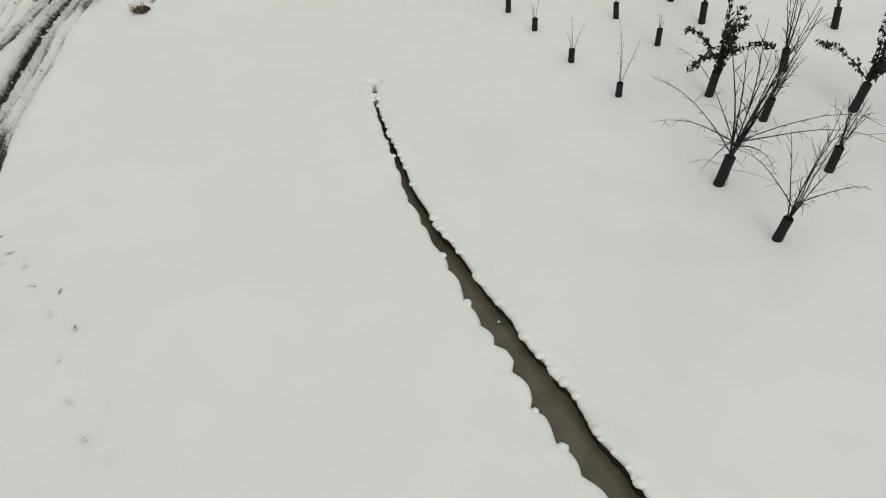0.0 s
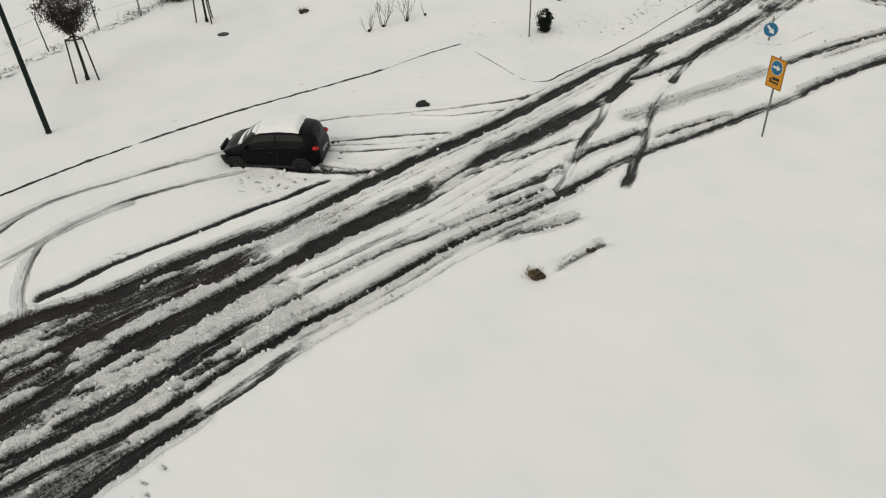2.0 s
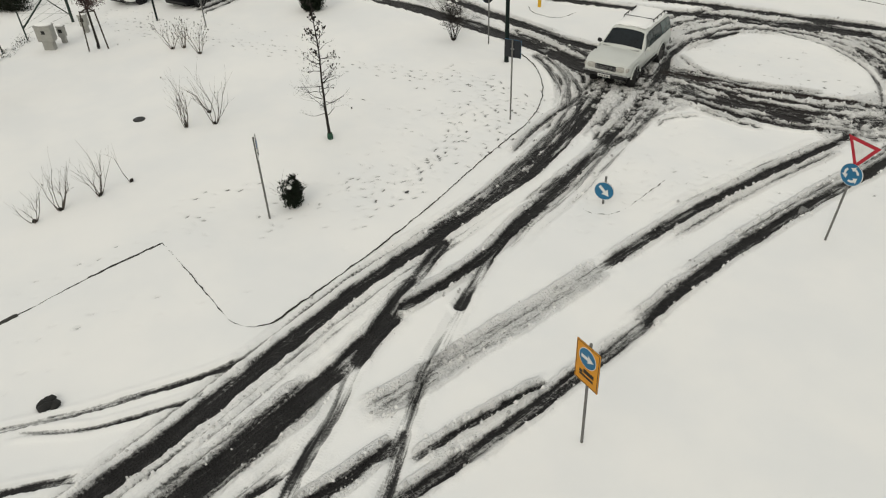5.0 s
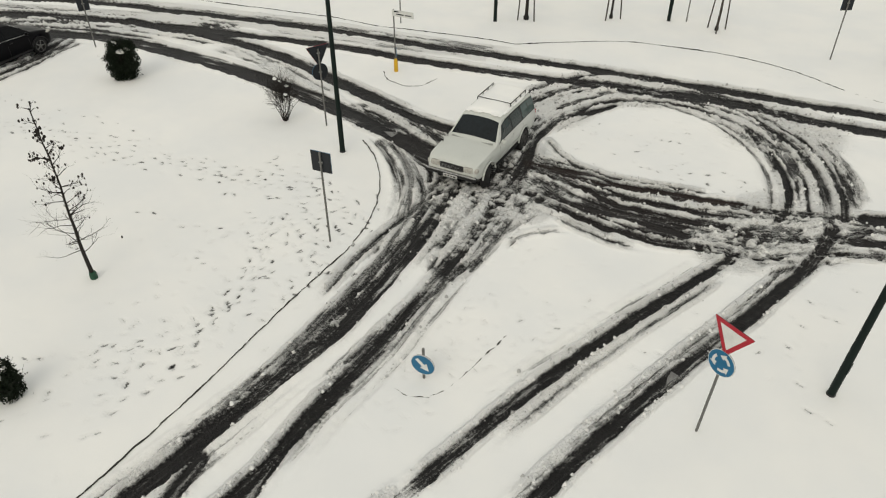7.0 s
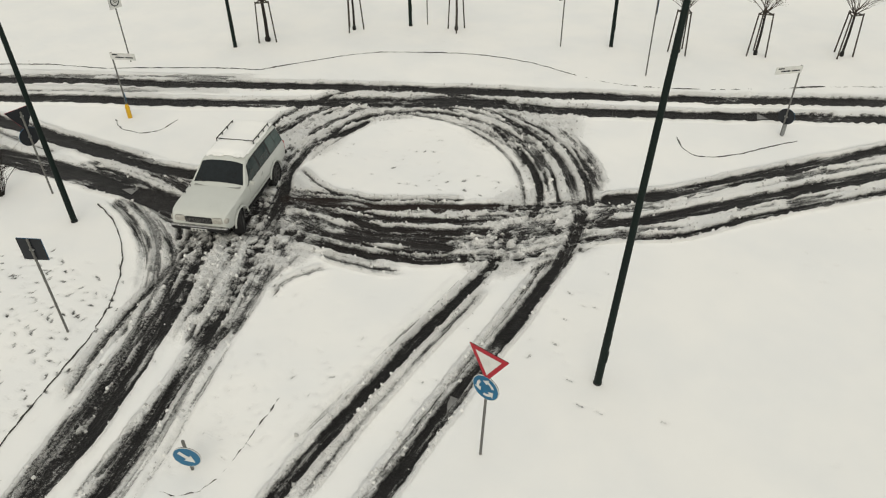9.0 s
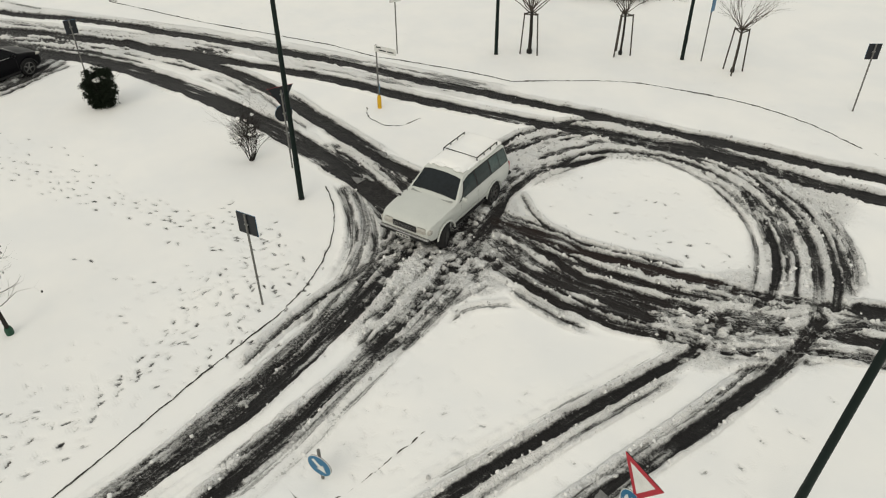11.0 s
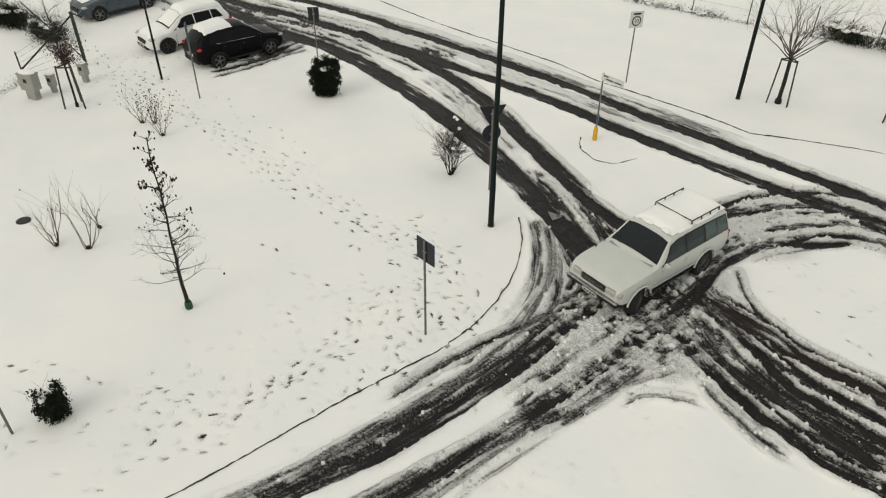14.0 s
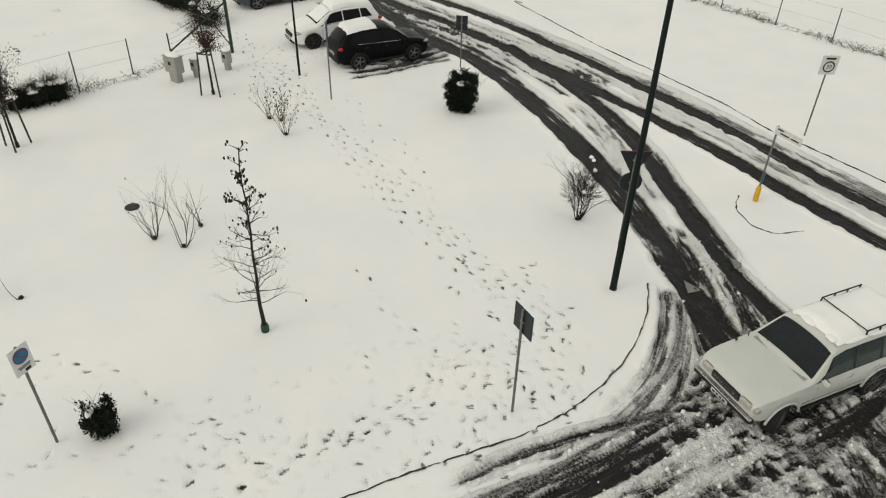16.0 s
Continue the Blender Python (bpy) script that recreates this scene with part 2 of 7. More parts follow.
def rut(points, width=0.4, bare=1.0, churn=0.6, berm=0.05, fade=(0.0, 0.0), mud=0.0, pressed=0.0):
    """A wheel rut pressed and scraped through the snow."""
    RUT_COUNT[0] += 1
    seed = RUT_COUNT[0] * 13.7
    w, dist, side, run, total = along(points, width / 2 + 0.7)
    wob = 0.78 + 0.44 * grain(run * 1.4 + seed, np.sign(side) * 3 + seed, 1)
    half = width / 2 * wob
    streak = grain(side * 9 + seed, run * 0.8, 2)
    patch = grain(run * 0.5 + seed, side * 1.2 + seed, 4)
    nibble = 0.07 * (grain(run * 4 + seed, side * 7, 6, 3) - 0.5)
    inside = 1 - ease(dist + nibble, half * 0.74, half * 1.02 + 0.035)
    ends = np.ones_like(run)
    if fade[0]:
        ends = ends * ease(run, 0, fade[0])
    if fade[1]:
        ends = ends * ease(total - run, 0, fade[1])
    depth = np.clip(bare * (0.90 + 1.15 * (streak - 0.5) + 0.75 * (patch - 0.5)), 0, 1) * inside * ends
    BARE[w] = np.maximum(BARE[w], depth)
    rough = (1 - ease(dist, half, half + 0.35)) * churn * ends * (0.6 + 0.8 * patch)
    CHURN[w] = np.maximum(CHURN[w], np.clip(rough, 0, 1))
    MUD[w] = np.maximum(MUD[w], inside * mud)
    PRESS[w] = np.maximum(PRESS[w], (dist < half + 0.1) * pressed)
    lump = grain(run * 5 + seed, side * 6, 5)
    ridge = np.exp(-(((dist - half - 0.09) / 0.09) ** 2)) * berm * 1.35 * (0.3 + 1.2 * lump) * ends
    RISE[w] = np.maximum(RISE[w], ridge)
    lay_flow(w, np.exp(-((dist / (half + 0.22)) ** 2)) * ends, side, run, seed)


def slushy(points, width, amount=0.6, bare=0.35, mud=0.0):
    """A broad band of churned, half-melted snow."""
    RUT_COUNT[0] += 1
    seed = RUT_COUNT[0] * 13.7
    w, dist, side, run, total = along(points, width / 2 + 0.6)
    body = 1 - ease(dist, width * 0.36, width * 0.54)
    ends = ease(run, 0, 1.2) * ease(total - run, 0, 1.2)
    patch = grain(run * 0.38 + seed, side * 4.6 + seed, 3, 2)
    fine = grain(run * 2.4 + seed, side * 6.5, 5)
    patch = 0.66 * patch + 0.34 * fine
    CHURN[w] = np.maximum(CHURN[w], amount * body * ends * (0.6 + 0.6 * patch))
    BARE[w] = np.maximum(BARE[w], np.clip(bare * 1.6 * ease(patch, 0.48, 0.63), 0, 0.7) * body * ends)
    RISE[w] = np.maximum(RISE[w], 0.075 * amount * body * ends * ease(0.56 - patch, 0, 0.18) * (0.4 + 0.9 * grain(run * 5 + seed, side * 7, 2)))
    MUD[w] = np.maximum(MUD[w], body * mud)
    lay_flow(w, 0.35 * body * ends, side, run, seed)


def beside(points, off):
    """The same line moved sideways, to its left by off metres."""
    out = []
    for k, (x, y) in enumerate(points):
        (xa, ya), (xb, yb) = points[max(k - 1, 0)], points[min(k + 1, len(points) - 1)]
        n = math.hypot(xb - xa, yb - ya)
        out.append((x - off * (yb - ya) / n, y + off * (xb - xa) / n))
    return out


def strew(x, y, reach, amount):
    """Clods of snow thrown back over the tracks round a place."""
    i0, i1 = np.searchsorted(GX, x - reach), np.searchsorted(GX, x + reach)
    j0, j1 = np.searchsorted(GY, y - reach), np.searchsorted(GY, y + reach)
    u, v = np.meshgrid(GX[i0:i1], GY[j0:j1])
    body = 1 - ease(np.hypot(u - x, v - y), reach * 0.5, reach)
    clod = 0.5 * ease(grain(u * 2.6, v * 2.6, 0, 2), 0.42, 0.66) + 0.7 * ease(grain(u * 7, v * 7, 3, 2), 0.5, 0.68)
    BARE[j0:j1, i0:i1] *= 1 - np.clip(amount * clod, 0, 1) * body
    CHURN[j0:j1, i0:i1] = np.maximum(CHURN[j0:j1, i0:i1], body)
    RISE[j0:j1, i0:i1] = np.maximum(RISE[j0:j1, i0:i1], 0.09 * clod * body * amount)


def snow_heap(x, y, length, breadth, turn, tall):
    """A heap of pushed-up snow left lying between the tracks."""
    i0, i1 = np.searchsorted(GX, x - length), np.searchsorted(GX, x + length)
    j0, j1 = np.searchsorted(GY, y - length), np.searchsorted(GY, y + length)
    u, v = np.meshgrid(GX[i0:i1] - x, GY[j0:j1] - y)
    c, q = math.cos(radians(turn)), math.sin(radians(turn))
    r = np.hypot((u * c + v * q) / length * 2, (v * c - u * q) / breadth * 2) + 0.7 * (grain(u * 3 + x * 9, v * 3 + y * 9, 2, 3) - 0.5)
    body = 1 - ease(r, 0.6, 0.95)
    BARE[j0:j1, i0:i1] *= 1 - 0.72 * body
    RISE[j0:j1, i0:i1] += body * tall * (0.4 + 1.2 * grain(u * 5 + x, v * 5 + y, 4, 2))


# the road towards the roundabout
slushy([(-1.6, -17), (-5.4, -8), (-7.0, -4), (-8.4, -1), (-9.3, 2.2), (-10.0, 4.6)], 5.4, 1.0, 0.58)
slushy([(-8.4, -7), (-8.9, -4.4), (-9.6, -2.6), (-10.2, -1.2)], 3.0, 1.0, 1.4, 0.25)
slushy([(-10.2, -7), (-10.3, -4.4), (-10.4, -2.6)], 1.5, 1.0, 1.4, 0.3)
slushy([(-9.4, -2), (-10.2, 0.2), (-11.0, 2.6)], 1.8, 1.0, 0.5)
slushy([(-9.6, 3.4), (-10.8, 7.6), (-12.2, 12), (-13.6, 15.6)], 3.2, 0.36, 0.06)
slushy([(-10.9, 2.6), (-11.5, 5), (-11.75, 7.4)], 0.9, 0.9, 0.3)
slushy([(-11.6, 8.0), (-12.3, 9.7), (-12.9, 11.0), (-13.3, 12.0)], 0.9, 0.8, 0.6)
slushy([(-10.5, 9.4), (-10.71, 10.14), (-10.86, 11.12), (-11.21, 12.42), (-11.6, 13.8)], 0.5, 0.9, 0.5)
slushy([(-6.6, 2.6), (-7.6, 5.5), (-8.2, 7.4)], 0.8, 0.5, 0.15)
rut([(-6.95, 9.9), (-7.1, 10.6), (-7.5, 12.2)], 0.17, 0.72, 0.55, 0.05, (0.6, 0.3), mud=0.5)
slushy([(-17.3, 18.6), (-18.3, 21.4), (-19.4, 24.4), (-20.6, 27.2), (-23.2, 31.6)], 0.8, 0.9, 0.6)
slushy([(-17.6, 23.6), (-19.0, 27.4), (-20.0, 30.6), (-21.8, 33.6)], 0.9, 0.8, 0.4)
slushy([(-20.4, 27.5), (-21.9, 30.3), (-23.6, 33.2)], 2.6, 0.9, 0.5)
rut([(-4.8, -16.5), (-8.2, -8.2), (-9.6, -4.5), (-10.45, -2.3), (-10.62, -0.89), (-10.8, 0.0), (-11.3, 1.34), (-11.62, 2.65), (-11.72, 3.84), (-12.65, 6.2), (-13.7, 9.16), (-14.66, 11.8), (-15.4, 13.7), (-16.2, 15.7), (-17.25, 18.5), (-18.0, 20.9), (-19.0, 24.2), (-19.4, 25.4), (-20.6, 27.9), (-22.0, 30.2), (-23.2, 32.0)], 0.46)
rut([(-9.6, -4.5), (-10.45, -2.3), (-10.62, -0.89), (-10.8, 0.0), (-11.3, 1.34), (-11.72, 3.0), (-12.2, 5.0)], 0.56, 1.1, 0.8, 0.05, (0.5, 1.5))
rut([(-12.2, 5.05), (-12.65, 6.2), (-13.7, 9.16), (-14.66, 11.8), (-15.4, 13.7), (-16.2, 15.7), (-16.8, 17.3)], 0.60, 1.15, 0.4, 0.06, (2, 1.5))
rut([(-11.22, -2.15), (-11.6, -1.07), (-12.02, -0.15), (-12.48, 1.6), (-13.1, 3.6), (-13.35, 4.75), (-13.64, 5.63), (-13.8, 6.5)], 0.26, 1.0, 0.3, 0.03, (0.3, 0.4))
rut([(-11.25, -2.1), (-11.6, -1.07), (-12.0, -0.15), (-12.3, 0.8)], 0.36, 1.1, 0.3, 0.03, (0.3, 1.2))
rut([(-2.5, -16.5), (-6.5, -6.8), (-7.54, -4.4), (-8.25, -3.5), (-8.67, -2.5), (-9.29, -1.04), (-9.79, 0.28), (-10.33, 1.74), (-10.85, 3.1), (-11.3, 4.4)], 0.58, 1.05, 0.9, mud=0.35, fade=(0, 2))
rut([(-1.4, -16.5), (-5.5, -6.6), (-6.75, -3.7), (-7.46, -2.18), (-8.03, -1.18), (-8.73, 0.11), (-9.13, 1.28), (-9.45, 2.5), (-9.96, 3.7), (-10.5, 4.9), (-11.0, 6.3), (-11.55, 8.0), (-12.2, 9.5)], 0.60, 1.05, 0.9, mud=0.15, fade=(0, 1))
rut([(-10.25, 4.3), (-10.5, 4.9), (-11.0, 6.3), (-11.55, 8.0), (-11.9, 8.9)], 0.8, 0.95, 0.9, 0.05, (0.6, 0.8))
rut([(-8.0, -6.4), (-9.19, -4.46), (-9.3, -3.4), (-8.75, -2.7)], 0.4, 1.0, 1.0, mud=0.5)
rut([(-9.3, -6.0), (-9.9, -4.5), (-10.1, -3.6), (-10.2, -2.8), (-10.75, -2.1)], 0.4, 1.0, 0.9, mud=0.4)
rut([(-12.3, 9.8), (-13.1, 11.6), (-13.75, 13.4), (-14.45, 15.4), (-15.15, 17.2), (-15.9, 18.7)], 0.55, 1.05, 0.6, fade=(1.6, 0.5))
rut([(-12.7, 10.6), (-13.1, 11.6), (-13.75, 13.4), (-14.4, 15.2), (-14.9, 16.6)], 0.85, 0.85, 0.9, 0.05, (1.5, 1.5))
rut([(-15.9, 18.8), (-16.2, 20.4), (-16.6, 21.8), (-17.4, 23.5), (-18.1, 25.4), (-19.3, 27.9), (-20.4, 30.3), (-22.2, 33.7)], 0.36, 0.94, 0.9)
NEAR_LANE = [(-17.6, 20.9), (-18.4, 23.2), (-19.4, 25.4), (-20.6, 27.9), (-22.0, 30.2), (-23.2, 32.0)]
FAR_LANE = [(-16.6, 21.8), (-17.4, 23.5), (-18.1, 25.4), (-19.3, 27.9), (-20.4, 30.3), (-22.2, 33.7)]
rut(beside(NEAR_LANE, 0.42), 0.16, 0.66, 0.4, 0.03, (1, 1))
rut(beside(NEAR_LANE, 0.72), 0.12, 0.5, 0.4, 0.03, (2, 1))
rut(beside(FAR_LANE, -0.40), 0.18, 0.52, 0.4, 0.04, (1, 0.5))
rut(beside(FAR_LANE, -0.72), 0.14, 0.4, 0.4, 0.03, (2, 0.5))
rut([(-9.3, 3.6), (-9.65, 5.0), (-9.89, 5.93), (-10.11, 6.75), (-10.36, 7.61), (-10.65, 8.6)], 0.30, 0.48, 0.1, 0.04, (1, 1.5), pressed=0.7)
rut([(-11.8, 9.6), (-12.22, 10.26), (-12.37, 11.4), (-12.56, 12.6), (-12.77, 13.97), (-13.03, 15.03)], 0.16, 0.8, 0.5, 0.05, (1, 1))
rut([(-0.4, -16.5), (-4.7, -6.6), (-5.9, -3.6), (-6.3, -2.1), (-6.6, -1.15), (-6.95, -0.15), (-7.5, 1.1), (-8.1, 2.4), (-8.5, 3.5)], 0.44, 1.0, 0.9, fade=(0, 1.4))
rut([(-8.5, 3.5), (-9.2, 5.6), (-9.54, 6.95), (-9.66, 7.8), (-9.83, 8.63), (-10.0, 9.53), (-10.1, 10.3), (-10.22, 11.05), (-10.6, 12.2)], 0.16, 0.72, 0.9, 0.05, (1, 0.5))
rut([(-11.3, 12.8), (-11.9, 14.2), (-12.1, 15.5), (-12.4, 17.1)], 0.32, 0.8, 0.9, 0.05, (1, 0.8))
rut([(-11.7, 16.4), (-11.9, 18.2), (-12.0, 20.6)], 0.16, 0.66, 0.9, 0.05, (0.6, 0.8))
rut([(0.8, -16.5), (-3.7, -6.4), (-4.6, -4.2), (-5.4, -2.6), (-5.85, -1.1), (-6.26, 0.33), (-6.75, 1.4), (-7.2, 2.5), (-7.55, 3.7), (-8.3, 6.1), (-8.88, 7.73), (-9.19, 8.8), (-9.36, 9.5), (-9.53, 10.43), (-9.76, 11.42), (-10.05, 12.6)], 0.28, 0.95, 0.8)
rut([(-10.1, 12.2), (-10.8, 14.4), (-11.1, 16.4), (-11.4, 18.7), (-11.8, 21.2), (-12.2, 23.5)], 0.36, 0.84, 0.7)
rut([(-12.1, 22.4), (-12.7, 25.3), (-13.1, 28), (-13.3, 30.5), (-13.5, 33.5), (-13.8, 37), (-14.4, 39.4)], 0.40, 1.0, 0.8, fade=(1.5, 0))
rut([(-12.9, 24.5), (-13.4, 28), (-13.65, 31), (-13.9, 34.5), (-14.2, 37)], 0.12, 0.46, 0.8, 0.03, (2, 1))
rut([(-13.3, 16.0), (-13.5, 17.9), (-13.8, 19.8), (-14.1, 22.0), (-14.5, 24.4)], 0.55, 0.36, 0.9, 0.05, (1, 1))
rut([(-14.2, 22.8), (-14.6, 25), (-15.0, 28), (-15.2, 31.5), (-15.3, 35.9)], 0.36, 0.97, 0.8, fade=(2.5, 0))
rut([(-14.2, 25.5), (-14.6, 28.5), (-14.8, 32), (-14.9, 35)], 0.10, 0.44, 0.8, 0.03, (2, 1))
rut([(-15.4, 26.4), (-15.55, 29), (-15.65, 32), (-15.7, 35)], 0.16, 0.44, 0.4, 0.02, (2, 1))
rut([(4.6, -15.5), (0.6, -8.4), (-1.4, -5.4), (-2.2, -4.4), (-3.15, -3.3), (-3.8, -2.6), (-4.5, -1.6), (-5.25, -0.4), (-5.8, 0.9), (-6.2, 1.9)], 0.42, 0.95, 0.9, fade=(0, 1.0))
slushy([(-3.0, -4.6), (-4.3, -2.9), (-5.3, -1.2), (-6.0, 0.6)], 1.3, 1.0, 0.35)
rut([(-5.9, 1.2), (-6.3, 2.1), (-6.8, 3.3), (-7.3, 4.8)], 0.4, 0.64, 0.3, 0.03, (0.3, 2))
rut([(-3.6, -5.4), (-4.3, -4.0), (-5.0, -2.6), (-5.6, -1.2)], 0.3, 0.6, 0.9, fade=(1, 2))
rut([(-10.3, 12.2), (-11.1, 13.1), (-12.7, 14.6), (-13.6, 15.7), (-14.3, 16.4), (-15.2, 17.4)], 0.34, 0.6, 0.1, 0.015, pressed=0.8)
rut([(-14.4, 16.4), (-15.2, 17.4), (-16.0, 18.4), (-16.8, 19.7), (-17.6, 21.0)], 0.44, 0.95, 0.6, 0.03, (1, 0))
rut([(-9.2, 13.5), (-9.8, 14.3), (-11.0, 15.5), (-12.4, 16.9)], 0.34, 0.76, 0.4, 0.02, (1.2, 0), pressed=0.4)
rut([(-12.3, 16.7), (-13.5, 17.9), (-14.5, 19.2), (-15.4, 20.3)], 0.36, 0.5, 0.1, 0.015, pressed=0.8)
rut([(-15.2, 20.0), (-16.1, 21.3), (-16.9, 22.6), (-17.6, 24.4)], 0.34, 0.8, 0.4, 0.02)
rut([(-18.6, 22.3), (-20.2, 25.8), (-21.9, 29.3)], 0.2, 0.6, 0.9, 0.03, (2, 1))
for x, y, length, breadth, turn, tall in ((-9.28, -3.05, 0.5, 0.26, 100, 0.10), (-9.55, -2.1, 0.7, 0.3, 100, 0.09), (-8.64, -4.15, 0.6, 0.3, 110, 0.09), (-8.92, -3.5, 0.6, 0.3, 105, 0.10), (-8.0, -3.0, 0.7, 0.28, 112, 0.08), (-8.9, -1.7, 0.9, 0.26, 112, 0.08), (-7.9, -2.2, 1.1, 0.28, 112, 0.08), (-8.5, -0.8, 1.4, 0.30, 112, 0.08), (-7.3, -1.3, 1.3, 0.32, 112, 0.08)):
    snow_heap(x, y, length, breadth, turn, tall)
ROAD_A = [(-11.72, 3.84), (-12.65, 6.2), (-13.7, 9.16), (-14.66, 11.8), (-15.4, 13.7), (-16.2, 15.7), (-17.25, 18.5), (-18.0, 20.9), (-19.0, 24.2)]
ROAD_B = [(-11.0, 6.3), (-11.55, 8.0), (-12.3, 9.8), (-13.1, 11.6), (-13.75, 13.4), (-14.45, 15.4)]
ROAD_C = [(-7.2, 2.5), (-7.55, 3.7), (-8.3, 6.1), (-8.88, 7.73), (-9.36, 9.5), (-9.76, 11.42), (-10.05, 12.6)]
for way, off, wide, deep in ((ROAD_A, 0.50, 0.10, 0.5), (ROAD_A, -0.46, 0.10, 0.55), (ROAD_A, -0.68, 0.07, 0.42), (ROAD_B, 0.46, 0.09, 0.5), (ROAD_B, -0.45, 0.12, 0.55), (ROAD_B, -0.9, 0.09, 0.42), (ROAD_B, -1.25, 0.08, 0.4), (ROAD_C, 0.34, 0.09, 0.5), (ROAD_C, -0.36, 0.16, 0.5), (ROAD_C, -0.66, 0.12, 0.42), (ROAD_C, 1.0, 0.08, 0.45)):
    rut(beside(way, off), wide, deep, 0.35, 0.05, (1.5, 1.5))
rut([(-8.5, 9.0), (-8.8, 10.0), (-8.75, 11.2), (-8.9, 12.4)], 0.30, 0.5, 0.8, 0.05, (1, 0.6))
# round the island and where the ways meet
slushy([(-24.4, 34.4), (-25.6, 37.2), (-25.7, 40), (-24.6, 42), (-22, 43.4), (-19.4, 43.4), (-17, 42.2), (-15.0, 39.8)], 3.0, 1.0, 0.5)
slushy([(-25.8, 32.8), (-22.6, 34), (-20, 34.6), (-17.6, 35.8), (-14.2, 38.6)], 3.4, 1.0, 0.95, 0.12)
slushy([(-15.4, 35.6), (-14.8, 37.4), (-14.0, 39.4)], 2.6, 1.0, 0.6)
slushy([(-14.4, 38.8), (-11.5, 41.6), (-8.4, 46), (-5, 50)], 2.4, 0.7, 0.35)
slushy([(-31, 32.6), (-28, 33.0), (-25, 33.2)], 1.8, 1.0, 0.45)
slushy([(-25.6, 31.5), (-24.2, 31.0), (-22.8, 29.9)], 1.3, 0.9, 0.4)
slushy([(-60, 15.5), (-52, 21.5), (-45, 28), (-40, 31.5)], 3.6, 0.8, 0.5)
slushy([(-40, 30.4), (-35.5, 31.6), (-31, 32.3)], 1.6, 0.8, 0.3)
slushy([(-58, 18), (-52.6, 23.0), (-45, 29.8), (-41, 32.6), (-36.7, 35.3), (-30, 39.6)], 0.7, 0.8, 0.25)
slushy([(-56, 15), (-52, 18.4), (-49, 20.6), (-46.5, 22.6)], 1.8, 1.0, 0.6)
slushy([(-56, 17.6), (-50, 22.4), (-46, 25.9), (-42.5, 28.4)], 1.0, 0.9, 0.5)
slushy([(-42.4, 20.0), (-43.4, 22.4), (-45.4, 25.2)], 2.4, 1.0, 0.5)
slushy([(-60, 20.6), (-52, 26.0), (-45, 31.6), (-37, 36.8), (-30, 41)], 1.0, 0.7, 0.3)
rut([(-22.8, 34.8), (-21.1, 35.6), (-20.1, 35.9), (-18.7, 36.8), (-17.4, 37.7), (-16.4, 38.4)], 0.5, 1.0, 0.6, mud=0.6)
rut([(-22.6, 34.6), (-21.4, 34.8), (-20.2, 35.0), (-19.1, 35.1), (-17.7, 35.9), (-16.4, 36.7), (-15.8, 37.1)], 0.4, 0.97, 0.8, mud=0.25)
rut([(-21.9, 33.9), (-20.3, 34.0), (-19.3, 34.3), (-18.6, 34.7), (-17.8, 35.1), (-16.7, 35.6)], 0.42, 0.97, 0.8, mud=0.2)
rut([(-21.6, 33.3), (-20.3, 33.4), (-18.6, 33.8), (-17.9, 34.2), (-17.1, 34.5), (-16.0, 35.4)], 0.42, 0.97, 0.8, mud=0.2)
for way, off, wide, deep in (([(-22.6, 34.7), (-21.2, 35.2), (-20.1, 35.45), (-18.9, 35.9), (-17.5, 36.8), (-16.1, 37.8)], 0.0, 0.2, 0.9), ([(-22.3, 34.2), (-20.9, 34.4), (-19.2, 34.7), (-17.8, 35.5), (-16.5, 36.2)], 0.0, 0.18, 0.9), ([(-21.8, 33.6), (-20.3, 33.7), (-18.6, 34.25), (-17.4, 34.8), (-16.4, 35.5)], 0.0, 0.18, 0.85), ([(-22.8, 34.8), (-21.1, 35.6), (-20.1, 35.9), (-18.7, 36.8), (-17.4, 37.7)], 0.42, 0.16, 0.8)):
    rut(beside(way, off), wide, deep, 0.9, 0.04, (0.6, 0.6), mud=0.25)
rut([(-20.1, 33.0), (-18.8, 33.2), (-17.8, 33.5), (-16.9, 34.0)], 0.2, 0.7, 1.0, fade=(1, 1))
rut([(-15.8, 37.1), (-14.8, 38.0), (-14.1, 38.9), (-13.6, 40.1)], 0.3, 0.8, 1.0)
rut([(-16.4, 38.4), (-15.6, 39.0), (-14.8, 39.8), (-14.0, 40.6)], 0.36, 0.9, 0.9)
rut([(-16.0, 35.4), (-14.9, 36.2), (-14.2, 37.4), (-13.4, 38.4), (-12.8, 39.0)], 0.3, 0.75, 1.0)
rut([(-15.9, 38.4), (-16.6, 39.4), (-17.5, 40.5), (-18.7, 41.4), (-20.4, 42.0), (-22.0, 42.1), (-23.2, 41.7)], 0.18, 0.6, 0.6, 0.03)
rut([(-15.5, 38.7), (-16.3, 40.0), (-17.2, 41.0), (-18.4, 41.9), (-20.0, 42.7), (-21.4, 42.8), (-22.8, 42.3)], 0.26, 0.92, 0.8)
rut([(-15.2, 39.4), (-16.0, 40.5), (-16.8, 41.4), (-17.8, 42.1)], 0.14, 0.8, 0.9, 0.04, (0.3, 1))
rut([(-14.4, 39.1), (-15.2, 40.4), (-16.2, 41.6), (-17.3, 42.5), (-18.7, 43.2), (-20.3, 43.7), (-21.6, 43.6), (-23.1, 43.1)], 0.3, 0.92, 0.9)
rut([(-14.4, 40.0), (-15.1, 41.1), (-16.4, 42.5), (-17.6, 43.3), (-19.0, 43.8), (-20.1, 44.0)], 0.26, 0.85, 1.0)
